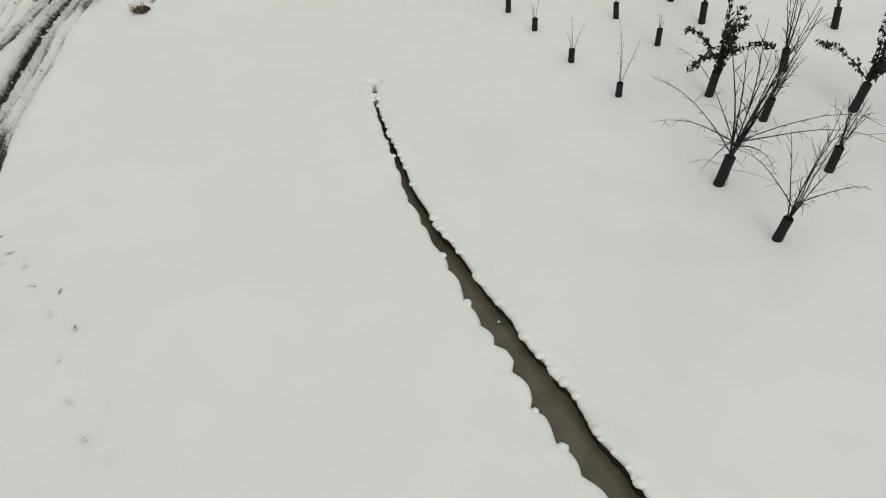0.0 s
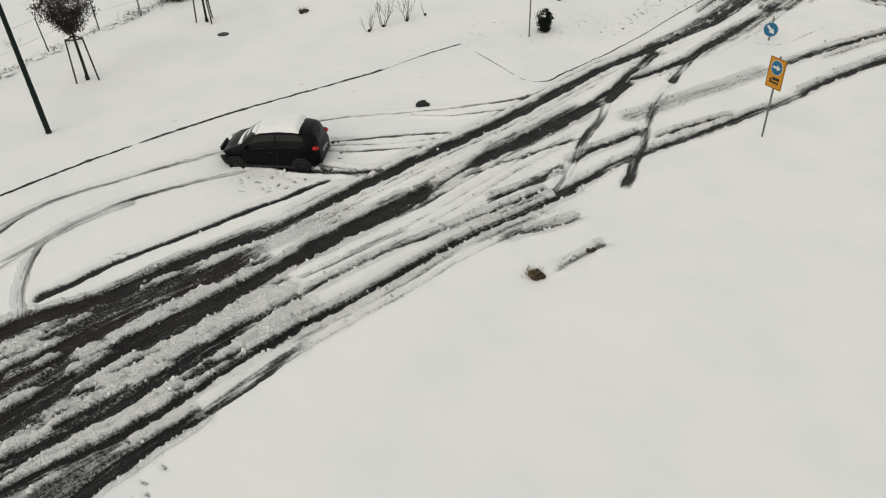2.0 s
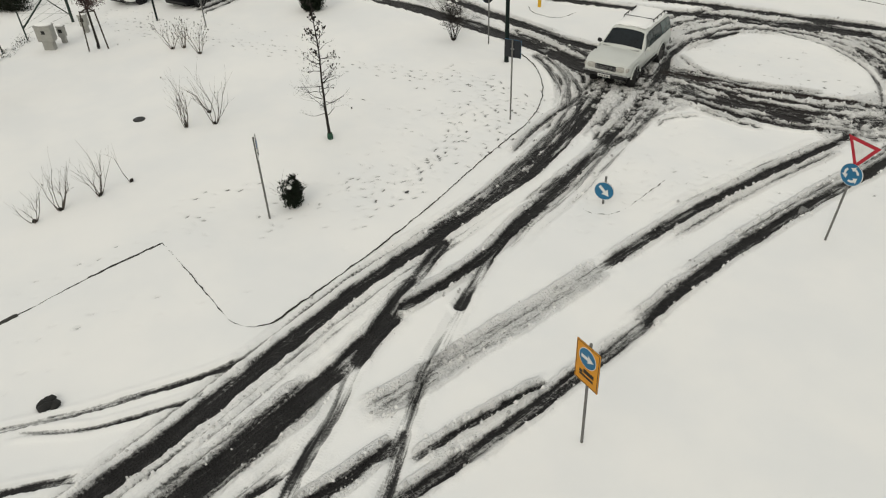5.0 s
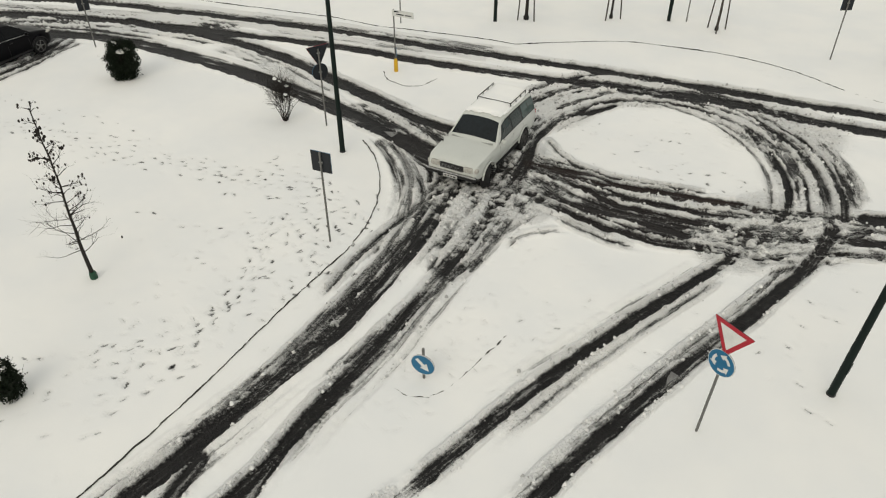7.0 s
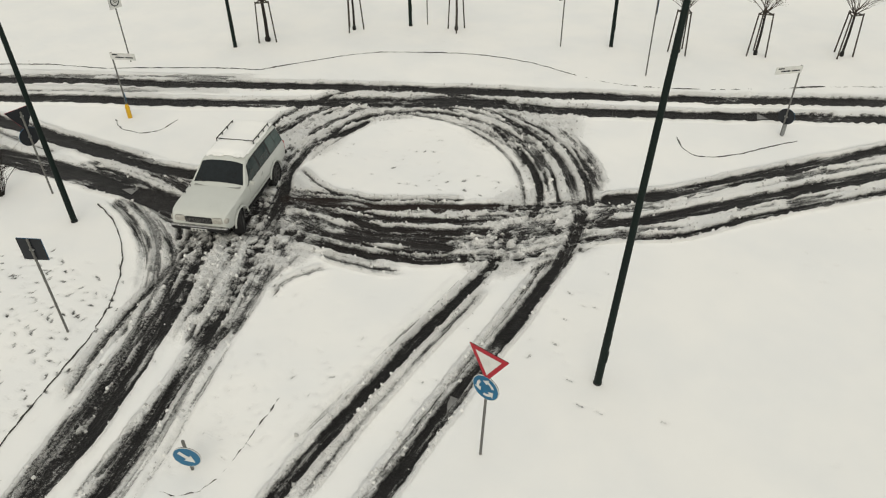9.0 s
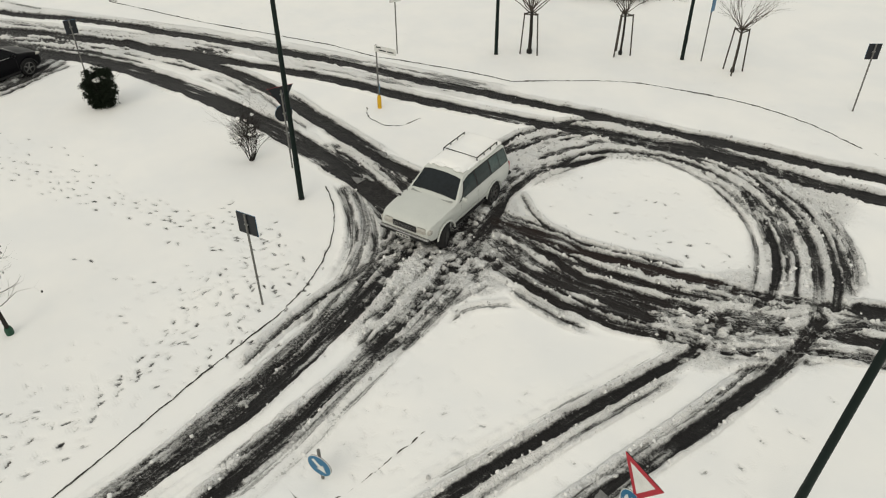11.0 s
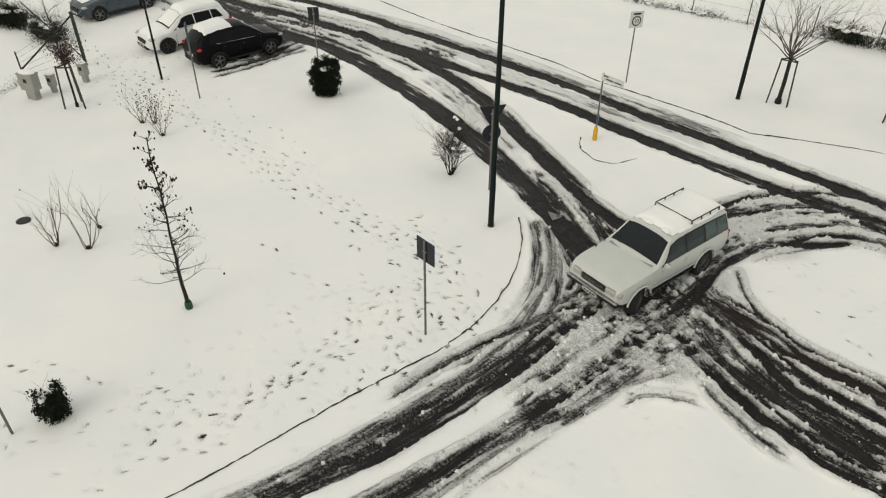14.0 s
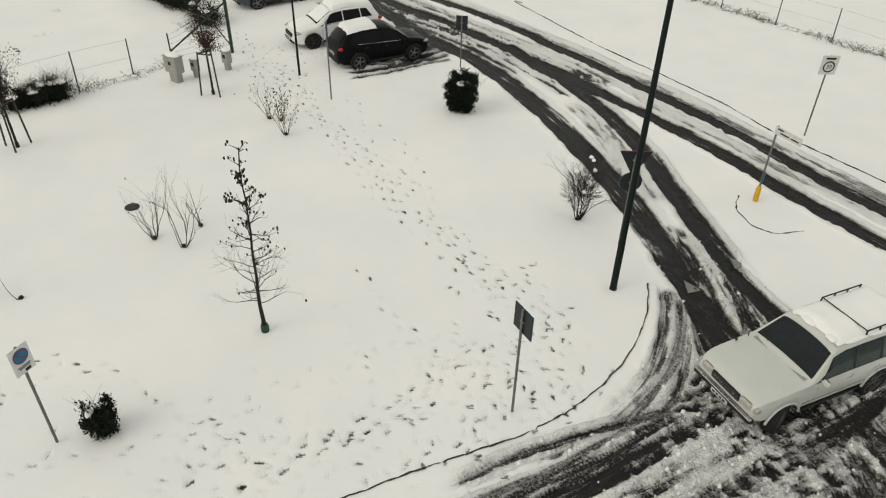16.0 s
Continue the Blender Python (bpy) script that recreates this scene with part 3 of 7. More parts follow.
rut([(-14.5, 41.1), (-15.5, 42.4), (-16.8, 43.4), (-18.2, 44.2)], 0.2, 0.6, 1.0, fade=(0.5, 1))
rut([(-20.7, 44.8), (-21.7, 44.2), (-23.0, 43.7), (-24.0, 42.9)], 0.36, 0.9, 0.9)
rut([(-23.9, 33.3), (-24.8, 34.4), (-25.3, 35.3), (-26.0, 36.5), (-26.2, 37.7), (-26.2, 38.4)], 0.34, 0.92, 0.9)
rut([(-25.2, 34.7), (-26.2, 36.2), (-26.7, 37.5), (-27.1, 38.9)], 0.26, 0.8, 1.0, fade=(0.5, 0))
rut([(-22.2, 33.7), (-22.9, 34.7), (-23.8, 35.8), (-24.2, 36.8), (-24.5, 37.8), (-24.3, 38.7), (-24.0, 40.3)], 0.34, 0.9, 0.8)
rut([(-23.5, 36.3), (-22.7, 36.0), (-21.8, 35.9), (-21.3, 36.0)], 0.12, 0.6, 0.7, 0.03)
rut([(-23.8, 36.7), (-24.0, 37.8), (-24.0, 39.0), (-23.8, 40.3)], 0.12, 0.5, 0.5, 0.02, (0.5, 0.5))
rut([(-22.9, 30.8), (-23.4, 32.0), (-23.8, 33.0), (-24.6, 34.3)], 0.34, 0.9, 1.0)
rut([(-31.1, 31.4), (-29.6, 31.7), (-27.6, 32.0), (-25.8, 32.2), (-24.5, 32.5), (-23.5, 33.0), (-22.9, 33.7)], 0.55, 1.0, 0.7)
rut([(-32.2, 32.8), (-30.1, 33.1), (-28.2, 33.4), (-26.7, 33.7), (-25.2, 34.0), (-24.9, 34.2)], 0.5, 0.95, 0.8)
rut([(-28.9, 33.5), (-27.7, 33.5), (-26.5, 33.3), (-25.4, 32.9)], 0.14, 0.65, 0.9, 0.04)
rut([(-27.9, 33.2), (-26.3, 33.3), (-25.0, 33.3)], 0.16, 0.7, 0.9, 0.04)
rut([(-27.1, 31.5), (-25.6, 31.3), (-24.4, 30.8), (-23.2, 30.0), (-22.4, 29.3)], 0.2, 0.55, 0.7, 0.03)
rut([(-26.5, 31.8), (-25.3, 31.7), (-24.3, 31.6), (-23.8, 31.2)], 0.16, 0.7, 0.7, 0.03)
rut([(-25.8, 31.6), (-24.5, 31.2), (-23.4, 30.7), (-22.6, 30.1)], 0.16, 0.5, 0.8, 0.03)
rut([(-25.8, 32.2), (-24.6, 32.2), (-23.9, 32.2)], 0.2, 0.8, 0.8, 0.03)
rut([(-19.6, 29.9), (-19.9, 30.8), (-20.1, 31.8), (-20.2, 32.8)], 0.16, 0.55, 0.6, 0.03, (0.5, 0.3))
rut([(-19.4, 30.7), (-19.6, 31.3), (-19.6, 31.7), (-19.3, 32.4), (-18.9, 32.9)], 0.16, 0.7, 0.6, 0.03, (0.5, 0.5))
rut([(-26.2, 38.2), (-26.2, 40), (-25.2, 41.8), (-23.1, 43.1)], 0.34, 0.9, 0.9)
rut([(-27.0, 38.8), (-27.0, 40.6), (-26.0, 42.4), (-24, 43.7), (-20.7, 44.8)], 0.3, 0.85, 1.0)
rut([(-24.4, 38.4), (-24.6, 39.8), (-24.0, 41.2), (-22.8, 42.3)], 0.26, 0.85, 0.9)
rut([(-14.0, 40.6), (-12.4, 42.3), (-10.5, 44.9), (-7.5, 49), (-3, 55)], 0.6, 1.0, 0.8)
rut([(-14.1, 38.9), (-13.1, 39.7), (-11.9, 41.0), (-9.4, 44.3), (-7.2, 47.2), (-2, 54)], 0.6, 1.0, 0.7)
rut([(-13.0, 38.8), (-11.4, 40.0), (-9.7, 42.4), (-6.9, 46), (-1, 53)], 0.3, 0.85, 0.9)
rut([(-58, 16.5), (-52.4, 20.4), (-47.1, 23.8), (-42.9, 26.9), (-38.3, 29.1), (-34.2, 30.5), (-31.1, 31.4), (-28.4, 31.95), (-26.4, 32.2)], 1.1, 1.12, 0.6, fade=(0, 2))
rut([(-45.5, 28), (-41.8, 30.1), (-38.5, 31.5), (-35.2, 32.4), (-32.0, 32.9), (-29.4, 33.3), (-27.4, 33.6)], 0.85, 1.2, 0.8, fade=(0, 2))
rut([(-64, 14), (-58, 19.5), (-52.7, 24.5), (-49.1, 27.8), (-45.2, 30.6), (-41.4, 33.3), (-37.2, 36.0), (-33, 38.5), (-30.3, 40.1), (-27.1, 42), (-23, 44.5), (-18.9, 46.7), (-15.1, 48.9), (-8.3, 53.2), (0, 58.5)], 0.85, 1.25, 0.7)
rut([(-64, 12), (-58, 17), (-52.5, 21.6), (-48.9, 25), (-43.7, 29.2), (-39.6, 32.2), (-36.2, 34.6), (-32, 37.1), (-28, 39.6), (-24.7, 42), (-21.4, 44.1), (-18.3, 45.4), (-14.5, 47.6), (-8, 51.6), (0, 57)], 0.85, 1.25, 0.7)
strew(-23.6, 34.0, 2.6, 0.42)
strew(-21.0, 33.6, 1.6, 0.5)
strew(-15.2, 38.2, 2.6, 0.55)
strew(-15.6, 36.0, 1.6, 0.7)
strew(-25.4, 38.0, 2.4, 0.22)
strew(-22.2, 31.6, 2.0, 0.55)
strew(-19.0, 43.6, 3.0, 0.45)
strew(-24.6, 42.2, 2.4, 0.35)
rut([(-21.4, 29.2), (-22.6, 31.0), (-23.4, 32.4), (-24.1, 33.5), (-24.9, 34.7), (-26.0, 36.5)], 0.28, 0.95, 0.8, 0.03, (1.5, 1))
rut([(-20.4, 30.3), (-21.4, 32.2), (-22.2, 33.7), (-22.9, 34.8), (-23.9, 36.0), (-24.3, 37.3)], 0.28, 0.95, 0.8, 0.03, (1.5, 1))
rut([(-29.6, 31.55), (-27.87, 31.85), (-26.7, 32.25), (-25.43, 32.6), (-24.6, 33.0)], 0.75, 1.1, 0.7, 0.05, (1, 0.5))
rut([(-29.5, 33.1), (-27.95, 33.52), (-27.0, 33.82), (-26.34, 34.1), (-25.4, 34.6)], 0.55, 1.05, 0.8, 0.05, (1, 0.5))
rut([(-27.6, 31.35), (-27.12, 31.28), (-25.56, 30.9), (-24.28, 30.34), (-23.38, 29.71), (-22.4, 28.7)], 0.30, 0.62, 0.5, 0.05, (0.6, 0.8))
rut([(-27.14, 31.74), (-25.8, 31.44), (-24.59, 31.01), (-23.66, 30.34), (-22.8, 29.54)], 0.22, 0.6, 0.7, 0.06, (0.6, 0.5))
rut([(-20.4, 30.2), (-20.99, 31.26), (-21.78, 32.43), (-22.33, 33.46), (-23.0, 34.59), (-23.6, 35.6)], 0.34, 1.0, 0.9, 0.05, (0.6, 0.4))
rut([(-20.5, 29.0), (-20.94, 29.86), (-21.44, 30.83), (-21.9, 31.8)], 0.26, 0.8, 0.9, 0.04, (0.6, 0.6))
slushy([(-20.6, 31.6), (-21.2, 33.0), (-21.6, 34.4)], 1.2, 1.0, 0.8)
slushy([(-22.2, 31.6), (-23.0, 33.2), (-23.9, 34.8)], 1.3, 1.0, 0.9)
rut([(-20.6, 25.2), (-21.14, 26.22), (-21.49, 26.82), (-21.79, 27.5), (-22.17, 28.44), (-22.66, 29.67), (-23.16, 30.84)], 0.22, 0.66, 0.9, 0.05, (1, 0.5))
rut([(-27.79, 31.84), (-26.05, 31.96), (-24.9, 32.04), (-24.2, 32.22)], 0.5, 1.0, 0.8, 0.05, (0.3, 0.3))
strew(-22.4, 32.4, 2.0, 0.45)
strew(-20.8, 32.6, 1.4, 0.5)
strew(-20.9, 30.2, 1.6, 0.5)
strew(-22.0, 31.4, 1.5, 0.5)
# tracks of the parked cars
rut([(-10.3, -3.7), (-11.8, -3.9), (-13.2, -3.8), (-14.4, -3.4), (-15.4, -2.7), (-16.1, -1.6), (-16.6, 0.6), (-17.0, 3.5)], 0.26, 0.56, 0.05, 0.012, pressed=1.0)
rut([(-10.6, -2.2), (-12.0, -2.3), (-13.3, -2.1), (-14.1, -1.7), (-14.6, -1.0), (-15.1, 0.4), (-15.4, 2.2), (-15.5, 3.9)], 0.26, 0.56, 0.05, 0.012, pressed=1.0)
rut([(-14.1, -4.7), (-15.2, -3.3), (-16.1, -1.7), (-16.5, 0.4), (-16.8, 2.2)], 0.22, 0.46, 0.05, 0.012, pressed=1.0)
rut([(-12.5, -4.6), (-13.3, -3.3), (-14.1, -1.8), (-14.6, -1.0)], 0.22, 0.46, 0.05, 0.012, pressed=1.0)
rut([(-10.5, -3.3), (-11.84, -3.58), (-12.6, -3.6), (-13.2, -2.9), (-13.8, -1.95), (-14.5, -0.7), (-14.9, 0.6)], 0.22, 0.46, 0.05, 0.012, pressed=1.0)
rut([(-17.77, 6.64), (-17.56, 8.19), (-17.06, 9.81), (-16.68, 11.27), (-16.47, 12.69), (-16.3, 14.16), (-16.4, 15.4)], 0.20, 0.70, 0.15, 0.03, (0.4, 1))
rut([(-16.9, 9.6), (-16.67, 10.15), (-16.12, 11.31), (-15.85, 12.68), (-15.75, 13.9)], 0.14, 0.8, 0.2, 0.04, (0.6, 0.6))
rut([(-16.13, 6.8), (-15.75, 8.04), (-15.5, 9.01), (-15.16, 10.16), (-14.9, 11.14)], 0.22, 1.0, 0.25, 0.04, (0.2, 0.6))
rut([(-16.01, 6.6), (-15.41, 7.78), (-14.92, 9.06), (-14.72, 10.45)], 0.13, 0.85, 0.25, 0.04, (0.2, 0.4))
rut([(-15.71, 6.5), (-15.14, 7.34), (-14.73, 8.43), (-14.48, 9.16), (-14.42, 10.0)], 0.17, 0.9, 0.25, 0.04, (0.2, 0.4))
rut([(-14.86, 6.05), (-14.21, 6.89), (-13.62, 7.43)], 0.18, 0.75, 0.4, 0.05)
rut([(-14.6, 6.2), (-13.85, 6.75), (-13.4, 7.4)], 0.14, 0.7, 0.4, 0.05)
rut([(-16.0, 4.1), (-15.36, 4.83), (-14.72, 5.57), (-14.22, 6.33), (-13.85, 7.01), (-13.6, 7.8)], 0.3, 0.72, 0.4, 0.03)
slushy([(-42.2, 20.2), (-42.9, 22.5), (-44, 25.2)], 1.0, 0.8, 0.4)
rut([(-40.9, 20.6), (-41.24, 21.41), (-42.01, 22.75), (-42.95, 24.06), (-43.8, 25.5)], 0.26, 0.8, 0.8, 0.05, (0.8, 0.5))
rut([(-42.3, 22.0), (-42.71, 22.69), (-44.03, 24.02), (-45.2, 25.3)], 0.4, 0.9, 0.8, 0.05, (0.5, 0.5))
rut([(-43.6, 21.8), (-44.6, 23.4), (-46.0, 25.0)], 0.5, 0.9, 0.8, 0.05, (0.3, 0.5))

# the brook in the field
BROOK_LINE = [(0.22, 7.0), (0.5, 6.4), (0.80, 5.5), (1.30, 4.42), (1.74, 3.58), (2.18, 2.66), (2.67, 1.88), (3.16, 1.18), (3.68, 0.40), (4.08, -0.14), (4.52, -0.78), (4.98, -1.45), (5.42, -2.02), (5.84, -2.54), (7.4, -4.6), (9.6, -7.8)]
w, dist, side, run, total = along(BROOK_LINE, 1.2)
BROOK = np.zeros((NY, NX), np.float32)


def brook_half(run, bank):
    """Half the brook's width at a place along it, on one bank (+1 or -1)."""
    run = np.asarray(run, float)
    wide = 0.045 + 0.12 * np.clip((run - 2.6) / 7.5, 0, 1)
    if bank < 0:
        # cushions of snow lean over this bank one after another
        swing = run * 5.2 + 3.0 * grain(run * 0.9, run * 0 + 2, 1, 2)
        wide = wide * (1.0 + 0.35 * np.clip((run - 4.0) / 4, 0, 1)) + 0.02
        wave = 1.16 - (0.12 + 0.5 * grain(run * 1.3, run * 0 + 6, 5, 2)) * np.abs(np.sin(swing)) + 0.6 * (grain(run * 1.1, run * 0 + 14, 2, 3) - 0.5)
    else:
        wide = wide * (1.0 + 0.3 * np.clip((run - 6.0) / 4, 0, 1))
        wave = 0.45 + 1.1 * grain(run * 1.7, run * 0 + bank * 5 + 9, 2, 4)
    dash = np.where(run < 3.0, ease(grain(run * 3.1, run * 0 + 4, 3, 2), 0.40, 0.56), 1)
    return wide * wave * dash * np.where(run < 2.4, 0.75, 1)


swell = np.where(side > 0, brook_half(run, -1), brook_half(run, 1))
BROOK[w] = (1 - ease(dist, swell + 0.06, swell + 0.14)) * (swell > 0.012) * ease(run, 0.35, 0.8)

PRINT = np.zeros((NY, NX), np.float32)
steps = random.Random(11)


def boot(x, y, turn, deep):
    """One boot print."""
    i0, i1 = np.searchsorted(GX, x - 0.32), np.searchsorted(GX, x + 0.32)
    j0, j1 = np.searchsorted(GY, y - 0.32), np.searchsorted(GY, y + 0.32)
    px, py = GX[i0:i1][None, :] - x, GY[j0:j1][:, None] - y
    c, s = math.cos(turn), math.sin(turn)
    r = np.hypot((px * c + py * s) / 0.140, (py * c - px * s) / 0.060)
    PRINT[j0:j1, i0:i1] = np.maximum(PRINT[j0:j1, i0:i1], deep * (1 - ease(r, 0.55, 1.05)))


def trail(points, pace=0.42, spread=0.12, deep=0.8, gaps=0.1):
    """A line of steps, left and right in turn."""
    line = smooth_line(points, 0.1)
    gone, side = 0.0, 1
    for a, b in zip(line, line[1:]):
        gone += (b - a).length
        if gone > pace * steps.uniform(0.8, 1.2):
            gone, side = 0.0, -side
            if steps.random() > gaps:
                t = math.atan2(b.y - a.y, b.x - a.x)
                o = side * steps.uniform(0.4, 1.3) * spread
                boot(b.x - o * math.sin(t), b.y + o * math.cos(t), t + steps.uniform(-0.35, 0.35), deep * steps.uniform(0.4, 1.1))


def scatter(x, y, rx, ry, count, deep=0.7):
    """Prints in all directions about a place."""
    for k in range(count):
        boot(x + steps.gauss(0, rx), y + steps.gauss(0, ry), steps.uniform(0, 6.28), deep * steps.uniform(0.3, 1.1))


for off in (0, 0.5, -0.45, 0.9):
    trail([(-45.7 + off, 14.8 - off), (-40.5, 18.4 - off), (-36.3 + off * 0.5, 21.0), (-32.7, 23.5 + off * 0.6), (-29.4 + off, 25.5), (-27.6, 26.8 + off), (-25.6, 28.3)], 0.38, 0.3, 0.9, 0.12)
trail([(-40.2, 21.1), (-35, 22.4), (-32.0, 23.3), (-29.7, 25.2), (-27.8, 26.4), (-26.4, 26.8), (-25.0, 27.2)], 0.38, 0.25, 0.95, 0.1)
scatter(-43.0, 17.4, 1.4, 1.0, 60, 0.9)
scatter(-14.6, 5.0, 0.5, 0.8, 46, 1.0)
scatter(-40.2, 18.8, 1.2, 0.9, 50, 0.8)
trail([(-19.7, 0.9), (-20.4, 3.4), (-21.0, 6.1), (-21.8, 9.2), (-22.3, 12.5), (-23, 16)], 0.45, 0.14, 0.7)
trail([(-19.0, -1.8), (-19.9, 2.4), (-20.8, 7.0), (-21.7, 11.2), (-22.6, 15)], 0.5, 0.14, 0.5, 0.3)
trail([(-20.0, 7.3), (-19.7, 9.7), (-19.8, 11.8), (-19.8, 13.9)], 0.42, 0.2, 0.8)
trail([(-17.9, 8.3), (-18.6, 10.8), (-18.9, 13.2), (-18.4, 16)], 0.5, 0.15, 0.5, 0.2)
trail([(-20.0, 15.5), (-21.0, 15.6), (-22.6, 15.2), (-23.4, 16.8), (-23.0, 19)], 0.45, 0.2, 0.6, 0.2)
trail([(-21.4, 18.9), (-22.6, 17.0), (-23.2, 15.0)], 0.4, 0.2, 0.7, 0.2)
scatter(-25.8, 27.2, 1.4, 0.9, 55, 0.85)
trail([(-23.5, 26.2), (-23.0, 25.4), (-22.64, 25.02), (-22.38, 24.3), (-22.05, 23.9), (-21.96, 23.4), (-21.5, 22.8), (-21.2, 22.4), (-20.8, 21.7), (-20.45, 21.1), (-20.2, 20.4), (-19.9, 18.8)], 0.34, 0.16, 1.0, 0.05)
trail([(-24.96, 26.5), (-23.1, 26.1), (-22.4, 25.95), (-21.8, 25.9), (-21.6, 25.5)], 0.34, 0.14, 1.0, 0.05)
trail([(-20.3, 20.3), (-20.25, 21.2), (-20.2, 22.3)], 0.4, 0.1, 0.9, 0.1)
trail([(-20.9, 23.4), (-21.03, 24.0), (-20.85, 24.5)], 0.38, 0.12, 0.8)
trail([(-24.9, 29.5), (-24.0, 29.0), (-22.9, 28.4), (-22.3, 28.1), (-21.9, 27.6), (-21.4, 26.9), (-21.2, 26.0)], 0.32, 0.3, 1.0, 0.1)
trail([(-26.4, 28.8), (-25.4, 28.3), (-24.4, 28.4), (-23.7, 28.0), (-23.2, 28.1), (-22.6, 28.3)], 0.32, 0.3, 1.0, 0.1)
trail([(-24.2, 24.4), (-24.35, 25.3), (-24.55, 26.0), (-25.0, 26.6)], 0.36, 0.2, 0.8, 0.1)
trail([(-22.4, 19.6), (-22.2, 20.3), (-21.6, 21.2), (-21.1, 21.7), (-20.8, 22.2)], 0.4, 0.12, 0.8, 0.2)
scatter(-24.0, 27.6, 0.9, 0.6, 42, 0.95)
scatter(-24.4, 25.7, 0.7, 0.6, 22, 0.8)
scatter(-22.5, 27.2, 0.6, 0.6, 16, 0.9)
scatter(-22.6, 22.8, 1.2, 2.0, 52, 0.62)
scatter(-23.4, 24.8, 1.0, 1.2, 40, 0.62)
scatter(-20.8, 19.6, 0.7, 1.2, 24, 0.7)
scatter(-21.4, 22.4, 0.5, 1.4, 34, 0.75)
scatter(-22.2, 25.6, 0.5, 0.6, 16, 0.9)
scatter(-15.6, 27.4, 0.8, 1.6, 26, 0.5)
scatter(-16.9, 25.0, 0.6, 0.9, 26, 0.5)
scatter(-17.6, 27.6, 0.7, 1.4, 70, 0.55)
scatter(-19.6, 29.6, 0.9, 1.0, 26, 0.6)
scatter(-18.2, 31.4, 1.2, 0.7, 22, 0.5)
scatter(-16.2, 29.4, 0.3, 2.4, 30, 0.6)
scatter(-13.9, 31.8, 0.35, 2.6, 30, 0.6)
scatter(-12.5, 34.8, 0.5, 1.0, 18, 0.7)
scatter(-11.2, 32.6, 0.6, 0.5, 7, 0.8)
scatter(-20.7, 38.9, 1.7, 1.2, 60, 0.75)
scatter(-18.6, 38.6, 1.0, 0.5, 24, 0.9)
scatter(-21.9, 40.4, 1.0, 0.5, 14, 0.5)
scatter(-15.9, 6.6, 0.9, 0.7, 26, 0.7)
scatter(-14.9, 4.2, 0.35, 1.0, 26, 0.6)
scatter(-12.4, 0.3, 0.35, 0.35, 6, 0.9)
scatter(-23.5, 48.2, 3.0, 0.7, 40, 0.5)
scatter(-13.5, 51.5, 3.0, 0.6, 40, 0.5)
scatter(-31, 37.4, 1.4, 0.7, 12, 0.4)
scatter(-8.6, 39.2, 1.6, 2.4, 14, 0.5)
trail([(-5.3, 0.9), (-4.94, 0.47), (-4.72, 0.10), (-4.0, -0.25), (-3.15, -0.66), (-2.65, -1.1), (-2.2, -1.7), (-1.62, -2.35), (-0.91, -2.94), (-0.5, -3.6)], 0.42, 0.17, 0.72, 0.05)

# the trodden way past the no-waiting board and the bush
trail([(-20.54, 20.07), (-21.22, 20.82), (-21.25, 21.54), (-21.48, 22.38), (-22.02, 23.16), (-22.53, 23.9), (-22.73, 24.83), (-23.15, 25.25)], 0.30, 0.16, 1.1, 0.05)
trail([(-20.53, 21.0), (-20.98, 21.99), (-21.6, 22.85), (-22.24, 23.51), (-22.55, 24.33)], 0.34, 0.15, 1.1, 0.1)
trail([(-23.02, 21.93), (-23.52, 22.64), (-24.24, 23.23), (-24.8, 23.88)], 0.45, 0.15, 0.7, 0.1)
trail([(-28.22, 22.71), (-27.03, 23.37), (-25.66, 24.2), (-25.18, 24.67), (-24.78, 25.02), (-24.06, 25.18), (-23.49, 24.89), (-22.95, 24.47)], 0.40, 0.12, 0.95, 0.05)
trail([(-24.57, 17.08), (-25.0, 17.5), (-25.53, 17.89), (-25.78, 18.51)], 0.5, 0.15, 0.45, 0.1)
trail([(-20.92, 16.52), (-20.84, 17.03), (-21.05, 17.48), (-21.28, 18.47), (-21.7, 18.96)], 0.30, 0.10, 0.9, 0.1)
trail([(-23.82, 14.77), (-24.06, 15.99), (-23.73, 16.64), (-23.75, 17.18), (-23.75, 17.77)], 0.28, 0.14, 0.95, 0.1)
trail([(-23.48, 18.6), (-22.67, 18.92), (-22.75, 19.5), (-22.0, 19.91), (-21.5, 20.34)], 0.32, 0.12, 0.95, 0.1)
trail([(-21.87, 19.44), (-22.0, 19.91), (-22.35, 20.77), (-22.05, 21.19)], 0.36, 0.1, 0.8, 0.1)
trail([(-21.48, 19.9), (-21.29, 20.04), (-21.06, 20.23), (-20.84, 20.33)], 0.2, 0.05, 1.0, 0.0)
trail([(-47.04, 14.7), (-43.11, 16.56), (-40.25, 18.67), (-37.08, 20.31), (-34.4, 21.69), (-32.6, 22.7), (-30.99, 23.66), (-29.56, 24.75), (-27.6, 26.0)], 0.32, 0.22, 1.1, 0.05)
trail([(-38.41, 19.48), (-38.48, 20.55), (-37.18, 21.93), (-35.97, 23.21), (-35.1, 23.7), (-33.0, 24.4), (-30.85, 25.11)], 0.42, 0.2, 0.8, 0.1)
trail([(-47.83, 32.09), (-45.3, 33.57), (-42.62, 35.13), (-40.24, 36.18)], 0.5, 0.2, 0.6, 0.2)
scatter(-37.9, 28.66, 0.5, 0.3, 14, 0.8)
scatter(-22.6, 15.5, 0.4, 0.4, 6, 0.9)
